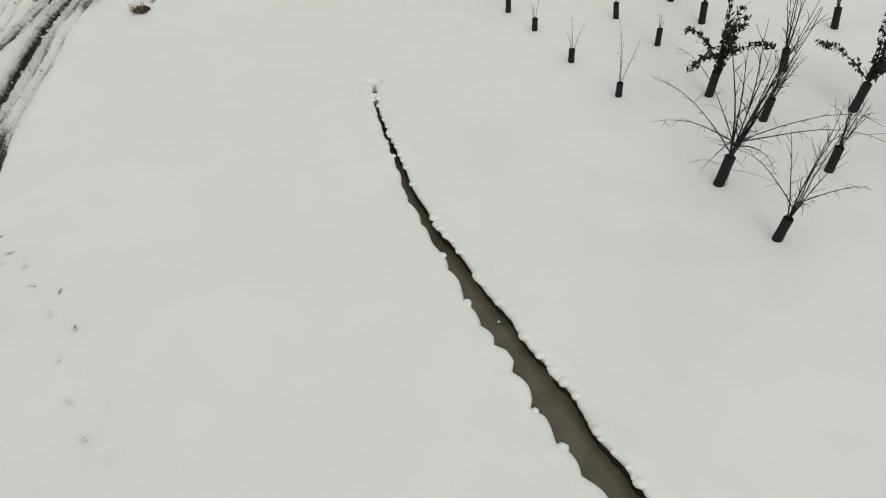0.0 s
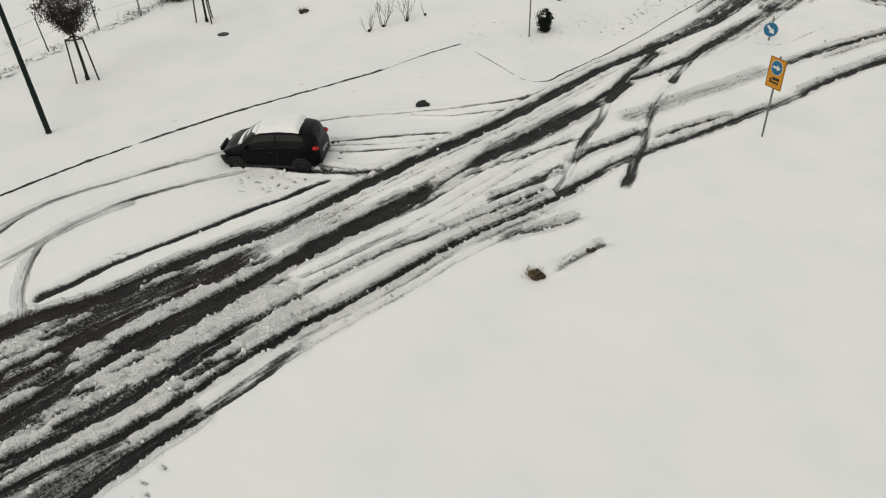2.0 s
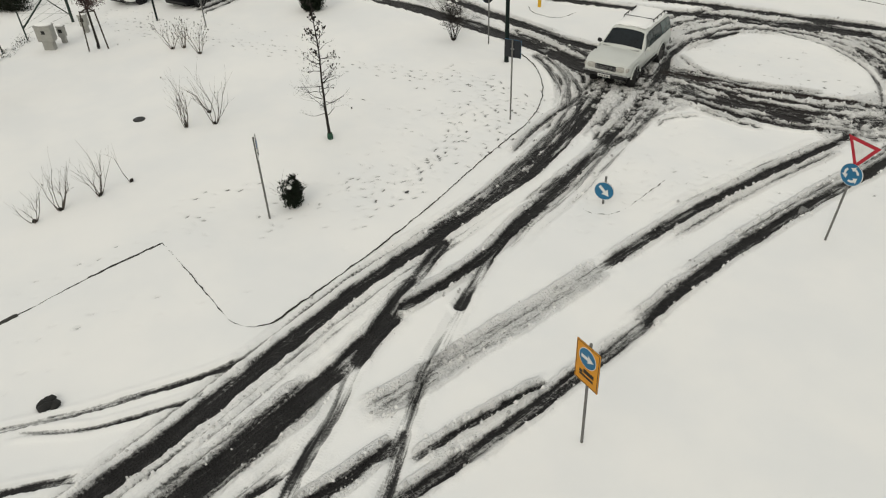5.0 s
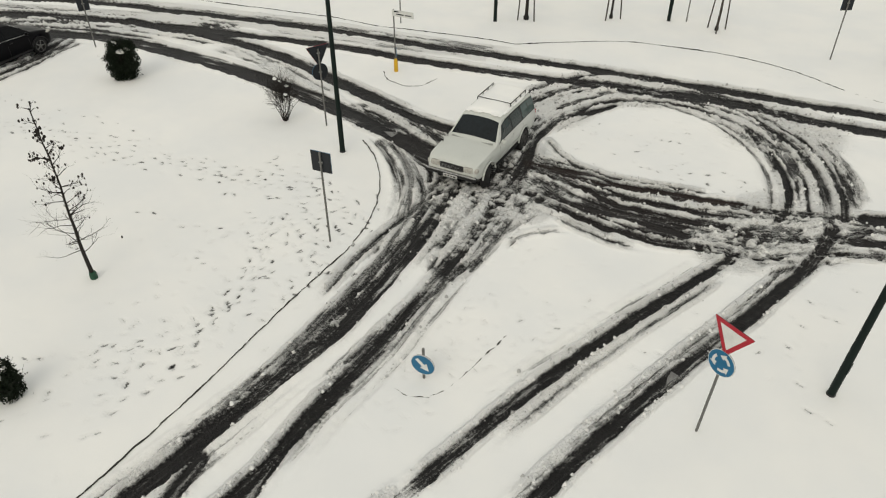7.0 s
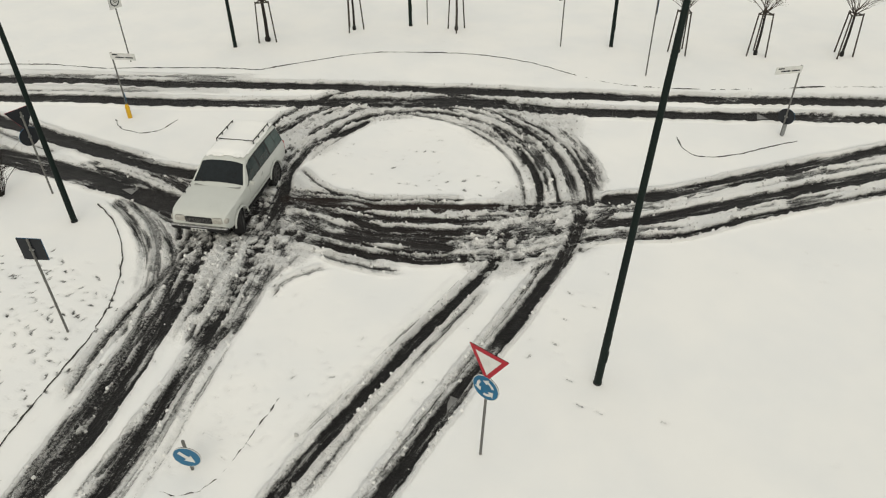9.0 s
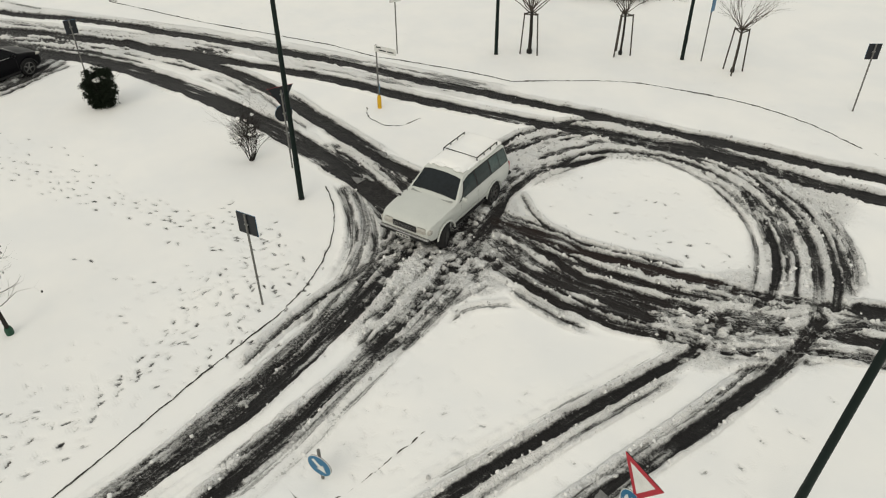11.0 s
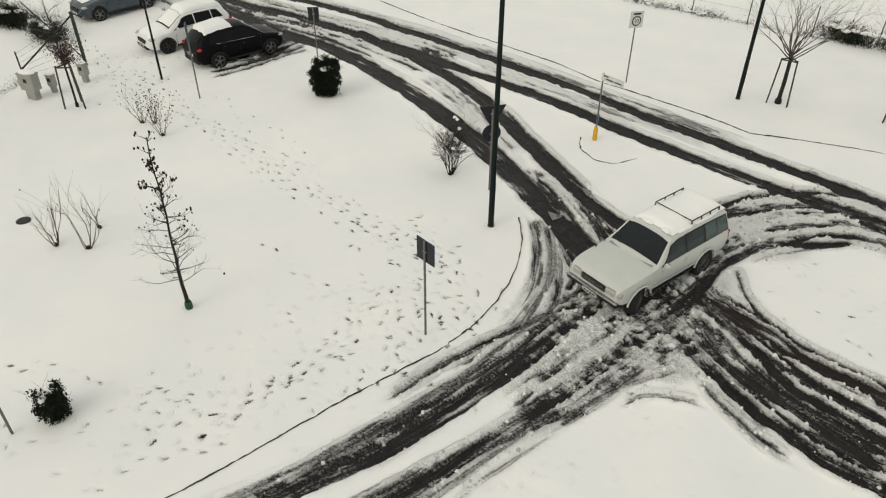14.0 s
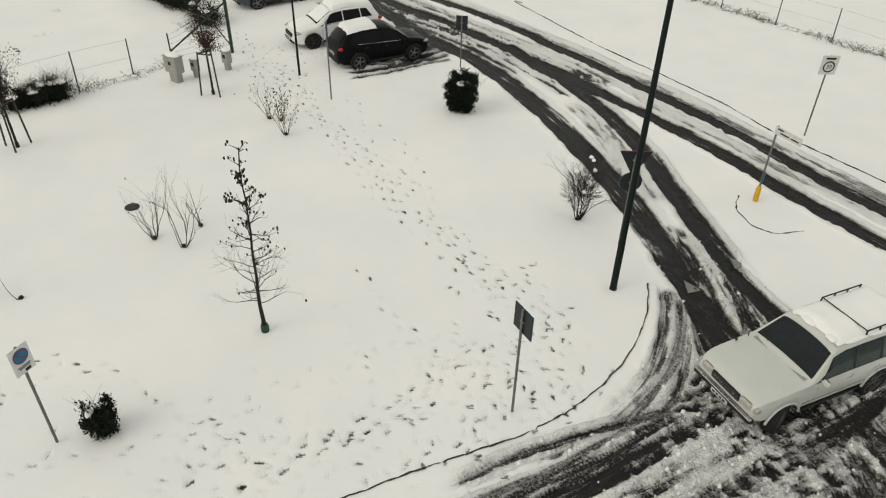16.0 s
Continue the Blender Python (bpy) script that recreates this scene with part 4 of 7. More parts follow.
for off in (1.2, 2.4, 4.2):
    trail([(-51.0 - off * 0.5, 29.6 + off), (-45.6 - off * 0.5, 33.4 + off), (-40.2 - off * 0.4, 37.0 + off), (-36 - off * 0.3, 39.8 + off)], 0.55, 0.3, 0.42, 0.25)
scatter(-47.0, 39.4, 2.5, 1.2, 34, 0.4)
for x, y in ((-5.82, -0.14), (-4.91, 0.48), (-4.71, 0.10), (-4.44, 0.12)):
    boot(x, y, 0.6, 0.8)

XX, YY = np.meshgrid(GX, GY)
# crumbs of slush stay behind where the tracks are churned
BARE = np.minimum(BARE, 1 - 0.17 * CHURN)
lumps = grain(XX * 5.5, YY * 5.5, 1, 4)
HEIGHT = (grain(XX * 0.22, YY * 0.22, 6, 2) - 0.5) * 0.16 + (grain(XX * 1.1, YY * 1.1, 0, 2) - 0.5) * 0.03
HEIGHT -= 0.12 * BARE
HEIGHT += RISE * (1 - 0.8 * BARE)
HEIGHT += CHURN * (lumps - 0.5) * 0.16 * (1 - 0.8 * BARE)
HEIGHT -= 0.46 * BROOK
HEIGHT -= 0.05 * PRINT * (1 - BARE)
BARE = np.maximum(BARE, PRINT * 0.64 * (0.75 + 0.5 * grain(XX * 9, YY * 9, 4, 2)))
CHURN = np.maximum(CHURN, np.clip(PRINT * 0.4, 0, 0.4))
BARE = np.maximum(BARE, ease(BROOK, 0.35, 0.7) * 0.95)
MUD = np.maximum(MUD, BROOK)


def ground_sheet():
    mesh = bpy.data.meshes.new("ground")
    mesh.vertices.add(NX * NY)
    mesh.vertices.foreach_set("co", np.stack([XX, YY, HEIGHT], -1).astype(np.float32).ravel())
    i, j = np.meshgrid(np.arange(NX - 1), np.arange(NY - 1))
    a = (j * NX + i).ravel()
    quads = np.stack([a, a + 1, a + NX + 1, a + NX], -1).astype(np.int32)
    mesh.loops.add(quads.size)
    mesh.loops.foreach_set("vertex_index", quads.ravel())
    mesh.polygons.add(len(quads))
    mesh.polygons.foreach_set("loop_start", np.arange(0, quads.size, 4, dtype=np.int32))
    mesh.update(calc_edges=True)
    mesh.polygons.foreach_set("use_smooth", np.ones(len(quads), bool))
    for name, field in (("cover", 1 - BARE), ("churn", CHURN - 0.62 * PRESS * (1 - CHURN)), ("mud", MUD), ("flow_across", FLOW_U), ("flow_along", FLOW_V)):
        at = mesh.attributes.new(name, "FLOAT", "POINT")
        at.data.foreach_set("value", np.ascontiguousarray(field, np.float32).ravel())
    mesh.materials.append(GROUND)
    return tagged(new("ground", mesh), "snow-covered ground with dark wheel ruts in wet asphalt", "ground", kind="structure")


def height(x, y):
    """The height of the snow at a place."""
    return float(HEIGHT[min(np.searchsorted(GY, y), NY - 1), min(np.searchsorted(GX, x), NX - 1)])


ground_sheet()


class Shape:
    """Collects vertices and faces for one mesh."""

    def __init__(self):
        self.v, self.f = [], []

    def box(self, c, size, m=None, bevel=0.0):
        """A box with its edges cut off by bevel."""
        m = m or Matrix()
        h = [s / 2 for s in size]
        b = min(bevel, min(h) * 0.9)
        base = len(self.v)
        if b <= 0:
            for sx in (-1, 1):
                for sy in (-1, 1):
                    for sz in (-1, 1):
                        self.v.append(m @ Vector((c[0] + sx * h[0], c[1] + sy * h[1], c[2] + sz * h[2])))
            for q in ((0, 1, 3, 2), (4, 6, 7, 5), (0, 4, 5, 1), (2, 3, 7, 6), (0, 2, 6, 4), (1, 5, 7, 3)):
                self.f.append([base + k for k in q])
            return self
        ring = lambda x, y, z: [(x - b, -y), (x, -y + b), (x, y - b), (x - b, y), (-x + b, y), (-x, y - b), (-x, -y + b), (-x + b, -y)]
        levels = [(-h[2], b), (-h[2] + b, 0), (h[2] - b, 0), (h[2], b)]
        for z, inset in levels:
            for x, y in ring(h[0] - inset, h[1] - inset, 0):
                self.v.append(m @ Vector((c[0] + x, c[1] + y, c[2] + z)))
        for k in range(3):
            for i in range(8):
                j = (i + 1) % 8
                self.f.append([base + k * 8 + i, base + k * 8 + j, base + k * 8 + 8 + j, base + k * 8 + 8 + i])
        self.f.append([base + i for i in range(7, -1, -1)])
        self.f.append([base + 24 + i for i in range(8)])
        return self

    def tube(self, p, q, r0, r1, n=6, caps=True):
        p, q = Vector(p), Vector(q)
        d = (q - p)
        if d.length < 1e-6:
            return self
        turn = d.to_track_quat("Z", "Y").to_matrix()
        base = len(self.v)
        for c, r in ((p, r0), (q, r1)):
            for i in range(n):
                a = 2 * math.pi * i / n
                self.v.append(c + turn @ Vector((r * math.cos(a), r * math.sin(a), 0)))
        for i in range(n):
            j = (i + 1) % n
            self.f.append([base + i, base + j, base + n + j, base + n + i])
        if caps:
            self.f.append([base + i for i in range(n - 1, -1, -1)])
            self.f.append([base + n + i for i in range(n)])
        return self

    def lathe(self, profile, n=16, m=None):
        """Turns (radius, height) pairs round the z axis."""
        m = m or Matrix()
        base = len(self.v)
        for r, z in profile:
            for i in range(n):
                a = 2 * math.pi * i / n
                self.v.append(m @ Vector((r * math.cos(a), r * math.sin(a), z)))
        for k in range(len(profile) - 1):
            for i in range(n):
                j = (i + 1) % n
                self.f.append([base + k * n + i, base + k * n + j, base + (k + 1) * n + j, base + (k + 1) * n + i])
        self.f.append([base + i for i in range(n - 1, -1, -1)])
        self.f.append([base + (len(profile) - 1) * n + i for i in range(n)])
        return self

    def slab(self, outline, thick, m=None):
        """A flat plate: an outline in x, y, thickened downwards."""
        m = m or Matrix()
        base, n = len(self.v), len(outline)
        for z in (0, -thick):
            for x, y in outline:
                self.v.append(m @ Vector((x, y, z)))
        self.f.append([base + i for i in range(n)])
        self.f.append([base + n + i for i in range(n - 1, -1, -1)])
        for i in range(n):
            j = (i + 1) % n
            self.f.append([base + i, base + n + i, base + n + j, base + j])
        return self

    def ball(self, c, size, rings=5, n=7, rough=0.0, rnd=random):
        """A lump: a sphere of three radii with an uneven skin."""
        base = len(self.v)
        c = Vector(c)
        self.v.append(c + Vector((0, 0, -size[2])))
        for k in range(1, rings):
            t = math.pi * k / rings
            for i in range(n):
                a = 2 * math.pi * (i + 0.5 * (k % 2)) / n
                w = 1 + rough * (rnd.random() - 0.5)
                self.v.append(c + Vector((size[0] * w * math.sin(t) * math.cos(a), size[1] * w * math.sin(t) * math.sin(a), -size[2] * w * math.cos(t))))
        self.v.append(c + Vector((0, 0, size[2])))
        top = len(self.v) - 1
        for i in range(n):
            j = (i + 1) % n
            self.f.append([base, base + 1 + j, base + 1 + i])
            for k in range(rings - 2):
                a = base + 1 + k * n
                self.f.append([a + i, a + j, a + n + j, a + n + i])
            a = base + 1 + (rings - 2) * n
            self.f.append([a + i, a + j, top])
        return self

    def quad(self, a, b, c, d):
        base = len(self.v)
        self.v += [Vector(a), Vector(b), Vector(c), Vector(d)]
        self.f.append([base, base + 1, base + 2, base + 3])
        return self

    def loft(self, rings, close=True):
        """A skin over rings of equal length; the ends are closed."""
        base, n = len(self.v), len(rings[0])
        for r in rings:
            self.v += [Vector(p) for p in r]
        for k in range(len(rings) - 1):
            for i in range(n if close else n - 1):
                j = (i + 1) % n
                self.f.append([base + k * n + i, base + k * n + j, base + (k + 1) * n + j, base + (k + 1) * n + i])
        if close:
            self.f.append([base + i for i in range(n - 1, -1, -1)])
            self.f.append([base + (len(rings) - 1) * n + i for i in range(n)])
        return self

    def mesh(self, name, mat, smooth=False):
        me = bpy.data.meshes.new(name)
        me.from_pydata([tuple(p) for p in self.v], [], self.f)
        me.materials.append(mat)
        if smooth:
            me.polygons.foreach_set("use_smooth", [True] * len(me.polygons))
            me.set_sharp_from_angle(angle=radians(38 if smooth is True else smooth))
        me.update()
        return me


def part(name, shape, mat, parent, label="", smooth=False, m=None, kind=""):
    ob = new(name, shape.mesh(name, mat, smooth))
    ob.parent = parent
    if m is not None:
        ob.matrix_basis = m
    return tagged(ob, label, kind=kind)


def thing(name, m, label, category, group="", kind=""):
    """An empty at the base of a thing, which carries its parts."""
    ob = new(name)
    ob.empty_display_size = 0.2
    ob.matrix_basis = m
    return tagged(ob, label, category, group, kind)


def solid(name, shape, mat, m, label, category, group="", kind="", smooth=False):
    """A thing of one mesh."""
    ob = new(name, shape.mesh(name, mat, smooth))
    ob.matrix_basis = m
    return tagged(ob, label, category, group, kind)


def stand(x, y, turn=0.0, sink=0.0):
    """A pose on the snow."""
    return pose(x, y, height(x, y) - sink, 0, 0, turn)


def disc(r, n=28, cx=0.0, cy=0.0):
    return [(cx + r * math.cos(2 * math.pi * i / n), cy + r * math.sin(2 * math.pi * i / n)) for i in range(n)]


def water_material():
    m = Nodes("muddy_water")
    n = m.noise(2.2, 4)
    m.set(Base_Color=m.mix(m.ramp(n, 0.3, 0.7), (0.095, 0.086, 0.068, 1), (0.145, 0.122, 0.088, 1)), Roughness=0.12, Specular_IOR_Level=0.35)
    m.bump(m.noise(14, 2), 0.12, 0.02)
    return m.mat


line = smooth_line(BROOK_LINE, 0.4)
s = Shape()
left, right = [], []
for a, b in zip(line, line[1:] + [line[-1] * 2 - line[-2]]):
    d = (b - a).normalized()
    n = Vector((-d.y, d.x, 0)) * 0.75
    left.append(a + n + Vector((0, 0, -0.27)))
    right.append(a - n + Vector((0, 0, -0.27)))
s.loft([left, right], close=False)
tagged(new("water", s.mesh("water", water_material())), "brown muddy brook water in a narrow snow ditch", "brook", kind="structure")


def brook_banks():
    """The snow that rounds over both edges of the brook, the dark earth under it, and cushions on the lip."""
    r = random.Random(17)
    line = smooth_line(BROOK_LINE, 0.03)
    runs = np.cumsum([0.0] + [(b - a).length for a, b in zip(line, line[1:])])
    earth = plain("wet_bank_earth", (0.020, 0.017, 0.013, 1), 0.9, relief=0.01)
    for bank in (1, -1):
        halves = brook_half(runs, bank)
        snow, soil, lumps = [], [], Shape()
        for k, p in enumerate(line):
            if runs[k] < 0.25:
                continue
            d = (line[min(k + 1, len(line) - 1)] - line[max(k - 1, 0)]).normalized()
            n = Vector((-d.y, d.x, 0)) * bank
            h = float(halves[k]) + 0.012 * noise.noise(Vector((runs[k] * 9, bank, 0)))
            far = p + n * (h + 0.42)
            z = height(far.x, far.y)
            swollen = 0.02 + 0.025 * noise.noise(Vector((runs[k] * 2.2, bank * 3, 1)))
            h = max(h, 0.0)
            z -= 0.14 * max(0.0, 1 - (runs[k] - 0.25) / 0.5)
            profile = ((h + 0.40, z - 0.03), (h + 0.28, z + 0.012), (h + 0.16, z + swollen), (h + 0.07, z + swollen * 0.8), (h + 0.02, z - 0.015), (h, z - 0.055), (h + 0.02, z - 0.10), (h + 0.09, z - 0.13))
            snow.append([p + n * o + Vector((0, 0, q)) for o, q in profile])
            soil.append([p + n * o + Vector((0, 0, q)) for o, q in ((h + 0.10, z - 0.08), (h + 0.035, z - 0.12), (h + 0.02, z - 0.34), (h + 0.2, z - 0.36))])
            if runs[k] > 0.9 and r.random() < (0.24 if bank > 0 else 0.05) * (noise.noise(Vector((runs[k] * 1.3, 3.0, 0))) + 0.5):
                t = r.uniform(0.04, 0.10)
                q = p + n * (h + t * 0.45)
                lumps.ball((q.x, q.y, z - 0.01), (t * r.uniform(0.8, 1.3), t * r.uniform(0.8, 1.2), t * r.uniform(0.5, 0.7)), 7, 10, 0.12, r)
            if bank > 0 and runs[k] > 2.0 and r.random() < 0.012:
                q = p + n * r.uniform(-0.7, 0.7) * h
                t = r.uniform(0.02, 0.045)
                lumps.ball((q.x, q.y, -0.25), (t, t, t * 0.8), 5, 7, 0.4, r)
        tagged(new("snow_bank", Shape().loft(snow, close=False).mesh("snow_bank", SNOW, 80)), "rounded lip of snow along the brook", "snow bank", kind="structure")
        tagged(new("earth_bank", Shape().loft(soil, close=False).mesh("earth_bank", earth, 80)), "dark wet earth under the snow lip", "bank", kind="structure")
        if lumps.v:
            tagged(new("snow_lumps", lumps.mesh("snow_lumps", SNOW, 60)), "round lumps of snow overhanging the brook", "snow", kind="stuff")


brook_banks()


def kerb(points, seed, low=0.012, vary=0.05, width=0.07):
    """A row of kerb stones whose dark strip, bare side and painted shadow in one, shows through the snow in places."""
    line = smooth_line(points, 0.09)
    rings, run = [], 0.0
    for k, p in enumerate(line):
        q = line[min(k + 1, len(line) - 1)]
        o = line[max(k - 1, 0)]
        d = (q - o).normalized()
        n = Vector((-d.y, d.x, 0))
        run += (q - p).length
        z = height(p.x, p.y) + low + vary * (noise.noise(Vector((run * 0.55, seed, 0))) * 0.7 + noise.noise(Vector((run * 3.1, seed, 5))) * 0.35 + noise.noise(Vector((run * 8.3, seed, 7))) * 0.3)
        w = width * (0.58 + 0.45 * noise.noise(Vector((run * 1.7, seed, 9))) + 0.6 * noise.noise(Vector((run * 6.1, seed, 1))))
        p = p + n * (0.035 * noise.noise(Vector((run * 2.3, seed, 3))) + 0.02 * noise.noise(Vector((run * 7.7, seed, 4))))
        rings.append([p - n * w + Vector((0, 0, -0.2)), p - n * w + Vector((0, 0, z)), p + n * w + Vector((0, 0, z - 0.012)), p + n * w + Vector((0, 0, -0.2))])
    s = Shape().loft(rings)
    tagged(new("kerb", s.mesh("kerb", CONCRETE)), "dark kerb edge with its shadow line, showing through the snow", "kerb", "kerbs", "structure")


kerb([(-17.16, 15.4), (-17.15, 16.2), (-18.2, 18.85), (-19.35, 21.4), (-20.58, 23.8), (-21.3, 25.25), (-22.05, 27), (-23.1, 28.5), (-24.6, 29.8), (-26.2, 30.6), (-27.5, 30.9)], 1, 0.026, 0.036, 0.026)
kerb([(-17.16, 15.4), (-17.4, 15.05), (-18.0, 14.84), (-20.2, 14.55), (-22.0, 14.28)], 2, 0.008, 0.024, 0.020)
kerb([(-22.0, 14.28), (-21.5, 12.2)], 11, 0.02, 0.03, 0.04)
kerb([(-21.5, 12.2), (-21.2, 11.3), (-20.9, 10.3)], 10, 0.010, 0.04, 0.03)
kerb([(-20.92, 10.4), (-20.3, 7.2), (-19.5, 3.6), (-18.1, -0.7), (-17.0, -3.3), (-15.4, -6)], 3, 0.022, 0.04)
kerb([(-52.5, 29.1), (-52.9, 28.75), (-51.8, 29.2), (-46.22, 32.24), (-42.79, 34.48), (-40.41, 35.91), (-39.15, 36.66), (-37.32, 37.59), (-35.97, 38.56), (-34.07, 39.83), (-31.2, 41.4)], 4, 0.022, 0.05, 0.05)
kerb([(-31.2, 41.4), (-30.1, 43.4), (-28.6, 45.5), (-26.5, 47.1), (-24.2, 48.3), (-21.5, 48.8), (-19.6, 48.7)], 5, 0.018, 0.04, 0.055)
kerb([(-19.6, 48.7), (-17.6, 49.0), (-14.5, 50.4), (-8.5, 54.8), (-2, 59)], 6, 0.004)
kerb([(-16.9, 25.3), (-16.5, 25.45), (-16.2, 25.9), (-16.25, 26.7), (-16.5, 27.7), (-16.7, 28.6)], 7, 0.002, 0.05, 0.032)
kerb([(-32.4, 34.9), (-31.5, 34.6), (-30.6, 34.8), (-30.2, 35.4), (-30.4, 36.3)], 8, 0.012, 0.03, 0.045)
kerb([(-13.8, 45.9), (-13.3, 45.2), (-12.6, 45.0), (-11.7, 45.7), (-10.1, 48.0)], 9, 0.012, 0.03, 0.045)

# give-way teeth painted on the carriageway
PAINT = plain("worn_road_paint", (0.20, 0.20, 0.20, 1), 0.6, vary=0.4, scale=10)
for x, y, turn in ((-27.5, 32.1, 200), (-28.6, 33.7, 200), (-13.3, 30.7, -82), (-11.8, 49.4, 130)):
    tri_mark = Shape().slab([(-0.2, -0.22), (0.32, 0.0), (-0.2, 0.22)], 0.01)
    solid("road_marking", tri_mark, PAINT, pose(x, y, height(x, y) + 0.012, 0, 0, turn), "worn white give-way triangle on wet asphalt", "road marking", "road markings", "structure")


WHITE_PAINT = plain("white_car_paint", (0.53, 0.55, 0.53, 1), 0.32, vary=0.03, scale=3, coat=0.4)
BRIGHT_WHITE = plain("bright_white_car_paint", (0.74, 0.75, 0.75, 1), 0.3, vary=0.06, scale=3, coat=0.4)
BLACK_PAINT = plain("black_car_paint", (0.0022, 0.0022, 0.0036, 1), 0.36, vary=0.3, scale=3, gloss=0.10)
BLUE_PAINT = plain("blue_grey_car_paint", (0.045, 0.062, 0.078, 1), 0.3, vary=0.15, scale=3, coat=0.2)
GLASS = plain("dark_car_glass", (0.005, 0.006, 0.007, 1), 0.1, vary=0.3, scale=2, gloss=0.12)
TINT = plain("tinted_side_glass", (0.014, 0.027, 0.028, 1), 0.08, vary=0.3, scale=2, gloss=0.3)
SCREEN = plain("windscreen_glass", (0.008, 0.012, 0.015, 1), 0.06, vary=0.4, scale=1.5, gloss=0.28)
QUARTER = plain("pale_quarter_glass", (0.040, 0.068, 0.066, 1), 0.08, vary=0.4, scale=2, gloss=0.4)
SEAM = plain("grey_panel_gap", (0.30, 0.31, 0.30, 1), 0.6)
RUBBER = plain("tyre_rubber", (0.010, 0.010, 0.011, 1), 0.8, relief=0.004)
RIM = plain("alloy_rim", (0.22, 0.22, 0.22, 1), 0.4, 0.8)
STEEL_RIM = plain("steel_rim", (0.10, 0.10, 0.10, 1), 0.5, 0.6)
TRIM = plain("black_plastic_trim", (0.012, 0.012, 0.013, 1), 0.6)
CHROME = plain("dull_chrome", (0.42, 0.42, 0.42, 1), 0.25, 0.9)
RED_LENS = plain("red_tail_lens", (0.42, 0.014, 0.020, 1), 0.2)
CLEAR_LENS = plain("clear_headlamp_lens", (0.42, 0.41, 0.38, 1), 0.12)
AMBER_LENS = plain("amber_lens", (0.45, 0.14, 0.02, 1), 0.2)
PLATE = plain("plate_white", (0.55, 0.56, 0.55, 1), 0.4)
INK = plain("black_print", (0.012, 0.012, 0.012, 1), 0.6)


def lerp(a, b, t):
    return a + (b - a) * t


def wheel(parent, x, y, r, width, side, rim=RIM, spokes=6, steer=0):
    """A wheel with its own tyre, rim and hub; side is +1 for the left."""
    m = pose(x, y, r, 0, 0, steer) @ pose(0, 0, 0, -90 * side, 0, 0)
    hub = part("wheel", Shape().lathe([(r * 0.18, -width * 0.3), (r * 0.2, width * 0.42), (r * 0.12, width * 0.47)], 12), rim, parent, smooth=True, m=m)
    w = width / 2
    tyre = Shape().lathe([(r * 0.68, -w), (r * 0.9, -w), (r * 0.985, -w * 0.8), (r, 0), (r * 0.985, w * 0.8), (r * 0.9, w), (r * 0.72, w), (r * 0.70, w * 0.5)], 28)
    part("tyre", tyre, RUBBER, hub, smooth=True)
    disk = Shape().lathe([(r * 0.69, -w * 0.6), (r * 0.715, w * 0.92), (r * 0.67, w * 0.92), (r * 0.63, w * 0.2), (r * 0.62, -w * 0.5)], 28)
    part("brake_disc", Shape().lathe([(r * 0.64, -w * 0.3), (r * 0.64, 0.0), (r * 0.1, 0.0)], 20), TRIM, hub, smooth=True)
    for k in range(spokes):
        disk.box((r * 0.40, 0, w * 0.55), (r * 0.58, r * 0.12, w * 0.4), pose(0, 0, 0, 0, 0, 360 * k / spokes), 0.01)
    part("rim", disk, rim, hub, smooth=True)


def snow_cap(outline, z, thick, rnd, crown=0.03):
    """A blanket of snow over an area given as (x0, x1, half width at x0, half width at x1)."""
    x0, x1, w0, w1 = outline
    nx, ny = 24, 16
    top, s = [], Shape()
    for i in range(nx + 1):
        for j in range(ny + 1):
            u, v = i / nx, j / ny * 2 - 1
            edge = min(u, 1 - u) * nx / 2
            rim = min(1, edge, (1 - abs(v)) * ny / 3)
            wob = 1 + 0.035 * noise.noise(Vector((u * 5 + rnd, 2.0 if v > 0 else -2.0, rnd)))
            x = lerp(x0, x1, u) + (0.05 * noise.noise(Vector((v * 3, rnd, 3.0))) if i in (0, nx) else 0)
            y = v * lerp(w0, w1, u) * wob
            top.append((x, y, z(x) - 0.05 * v * v + thick * math.sin(min(1, rim) * math.pi / 2) + 0.02 * noise.noise(Vector((x * 3, y * 3, rnd))) + crown * (1 - v * v) * min(1, rim)))
    base = len(s.v)
    s.v += [Vector(p) for p in top]
    for i in range(nx):
        for j in range(ny):
            a = i * (ny + 1) + j
            s.f.append([base + a, base + a + ny + 1, base + a + ny + 2, base + a + 1])
    return s


def plate_shape(parent, m, w=0.5, h=0.11):
    p = part("number_plate", Shape().box((0, 0, 0), (0.015, w, h), m, 0.004), PLATE, parent, "white number plate")
    for k, wd in enumerate((0.07, 0.06, 0.06, 0.08)):
        part("plate_bar", Shape().box((0.009, -w * 0.32 + k * w * 0.21, 0), (0.006, wd, h * 0.5), m), INK, p)


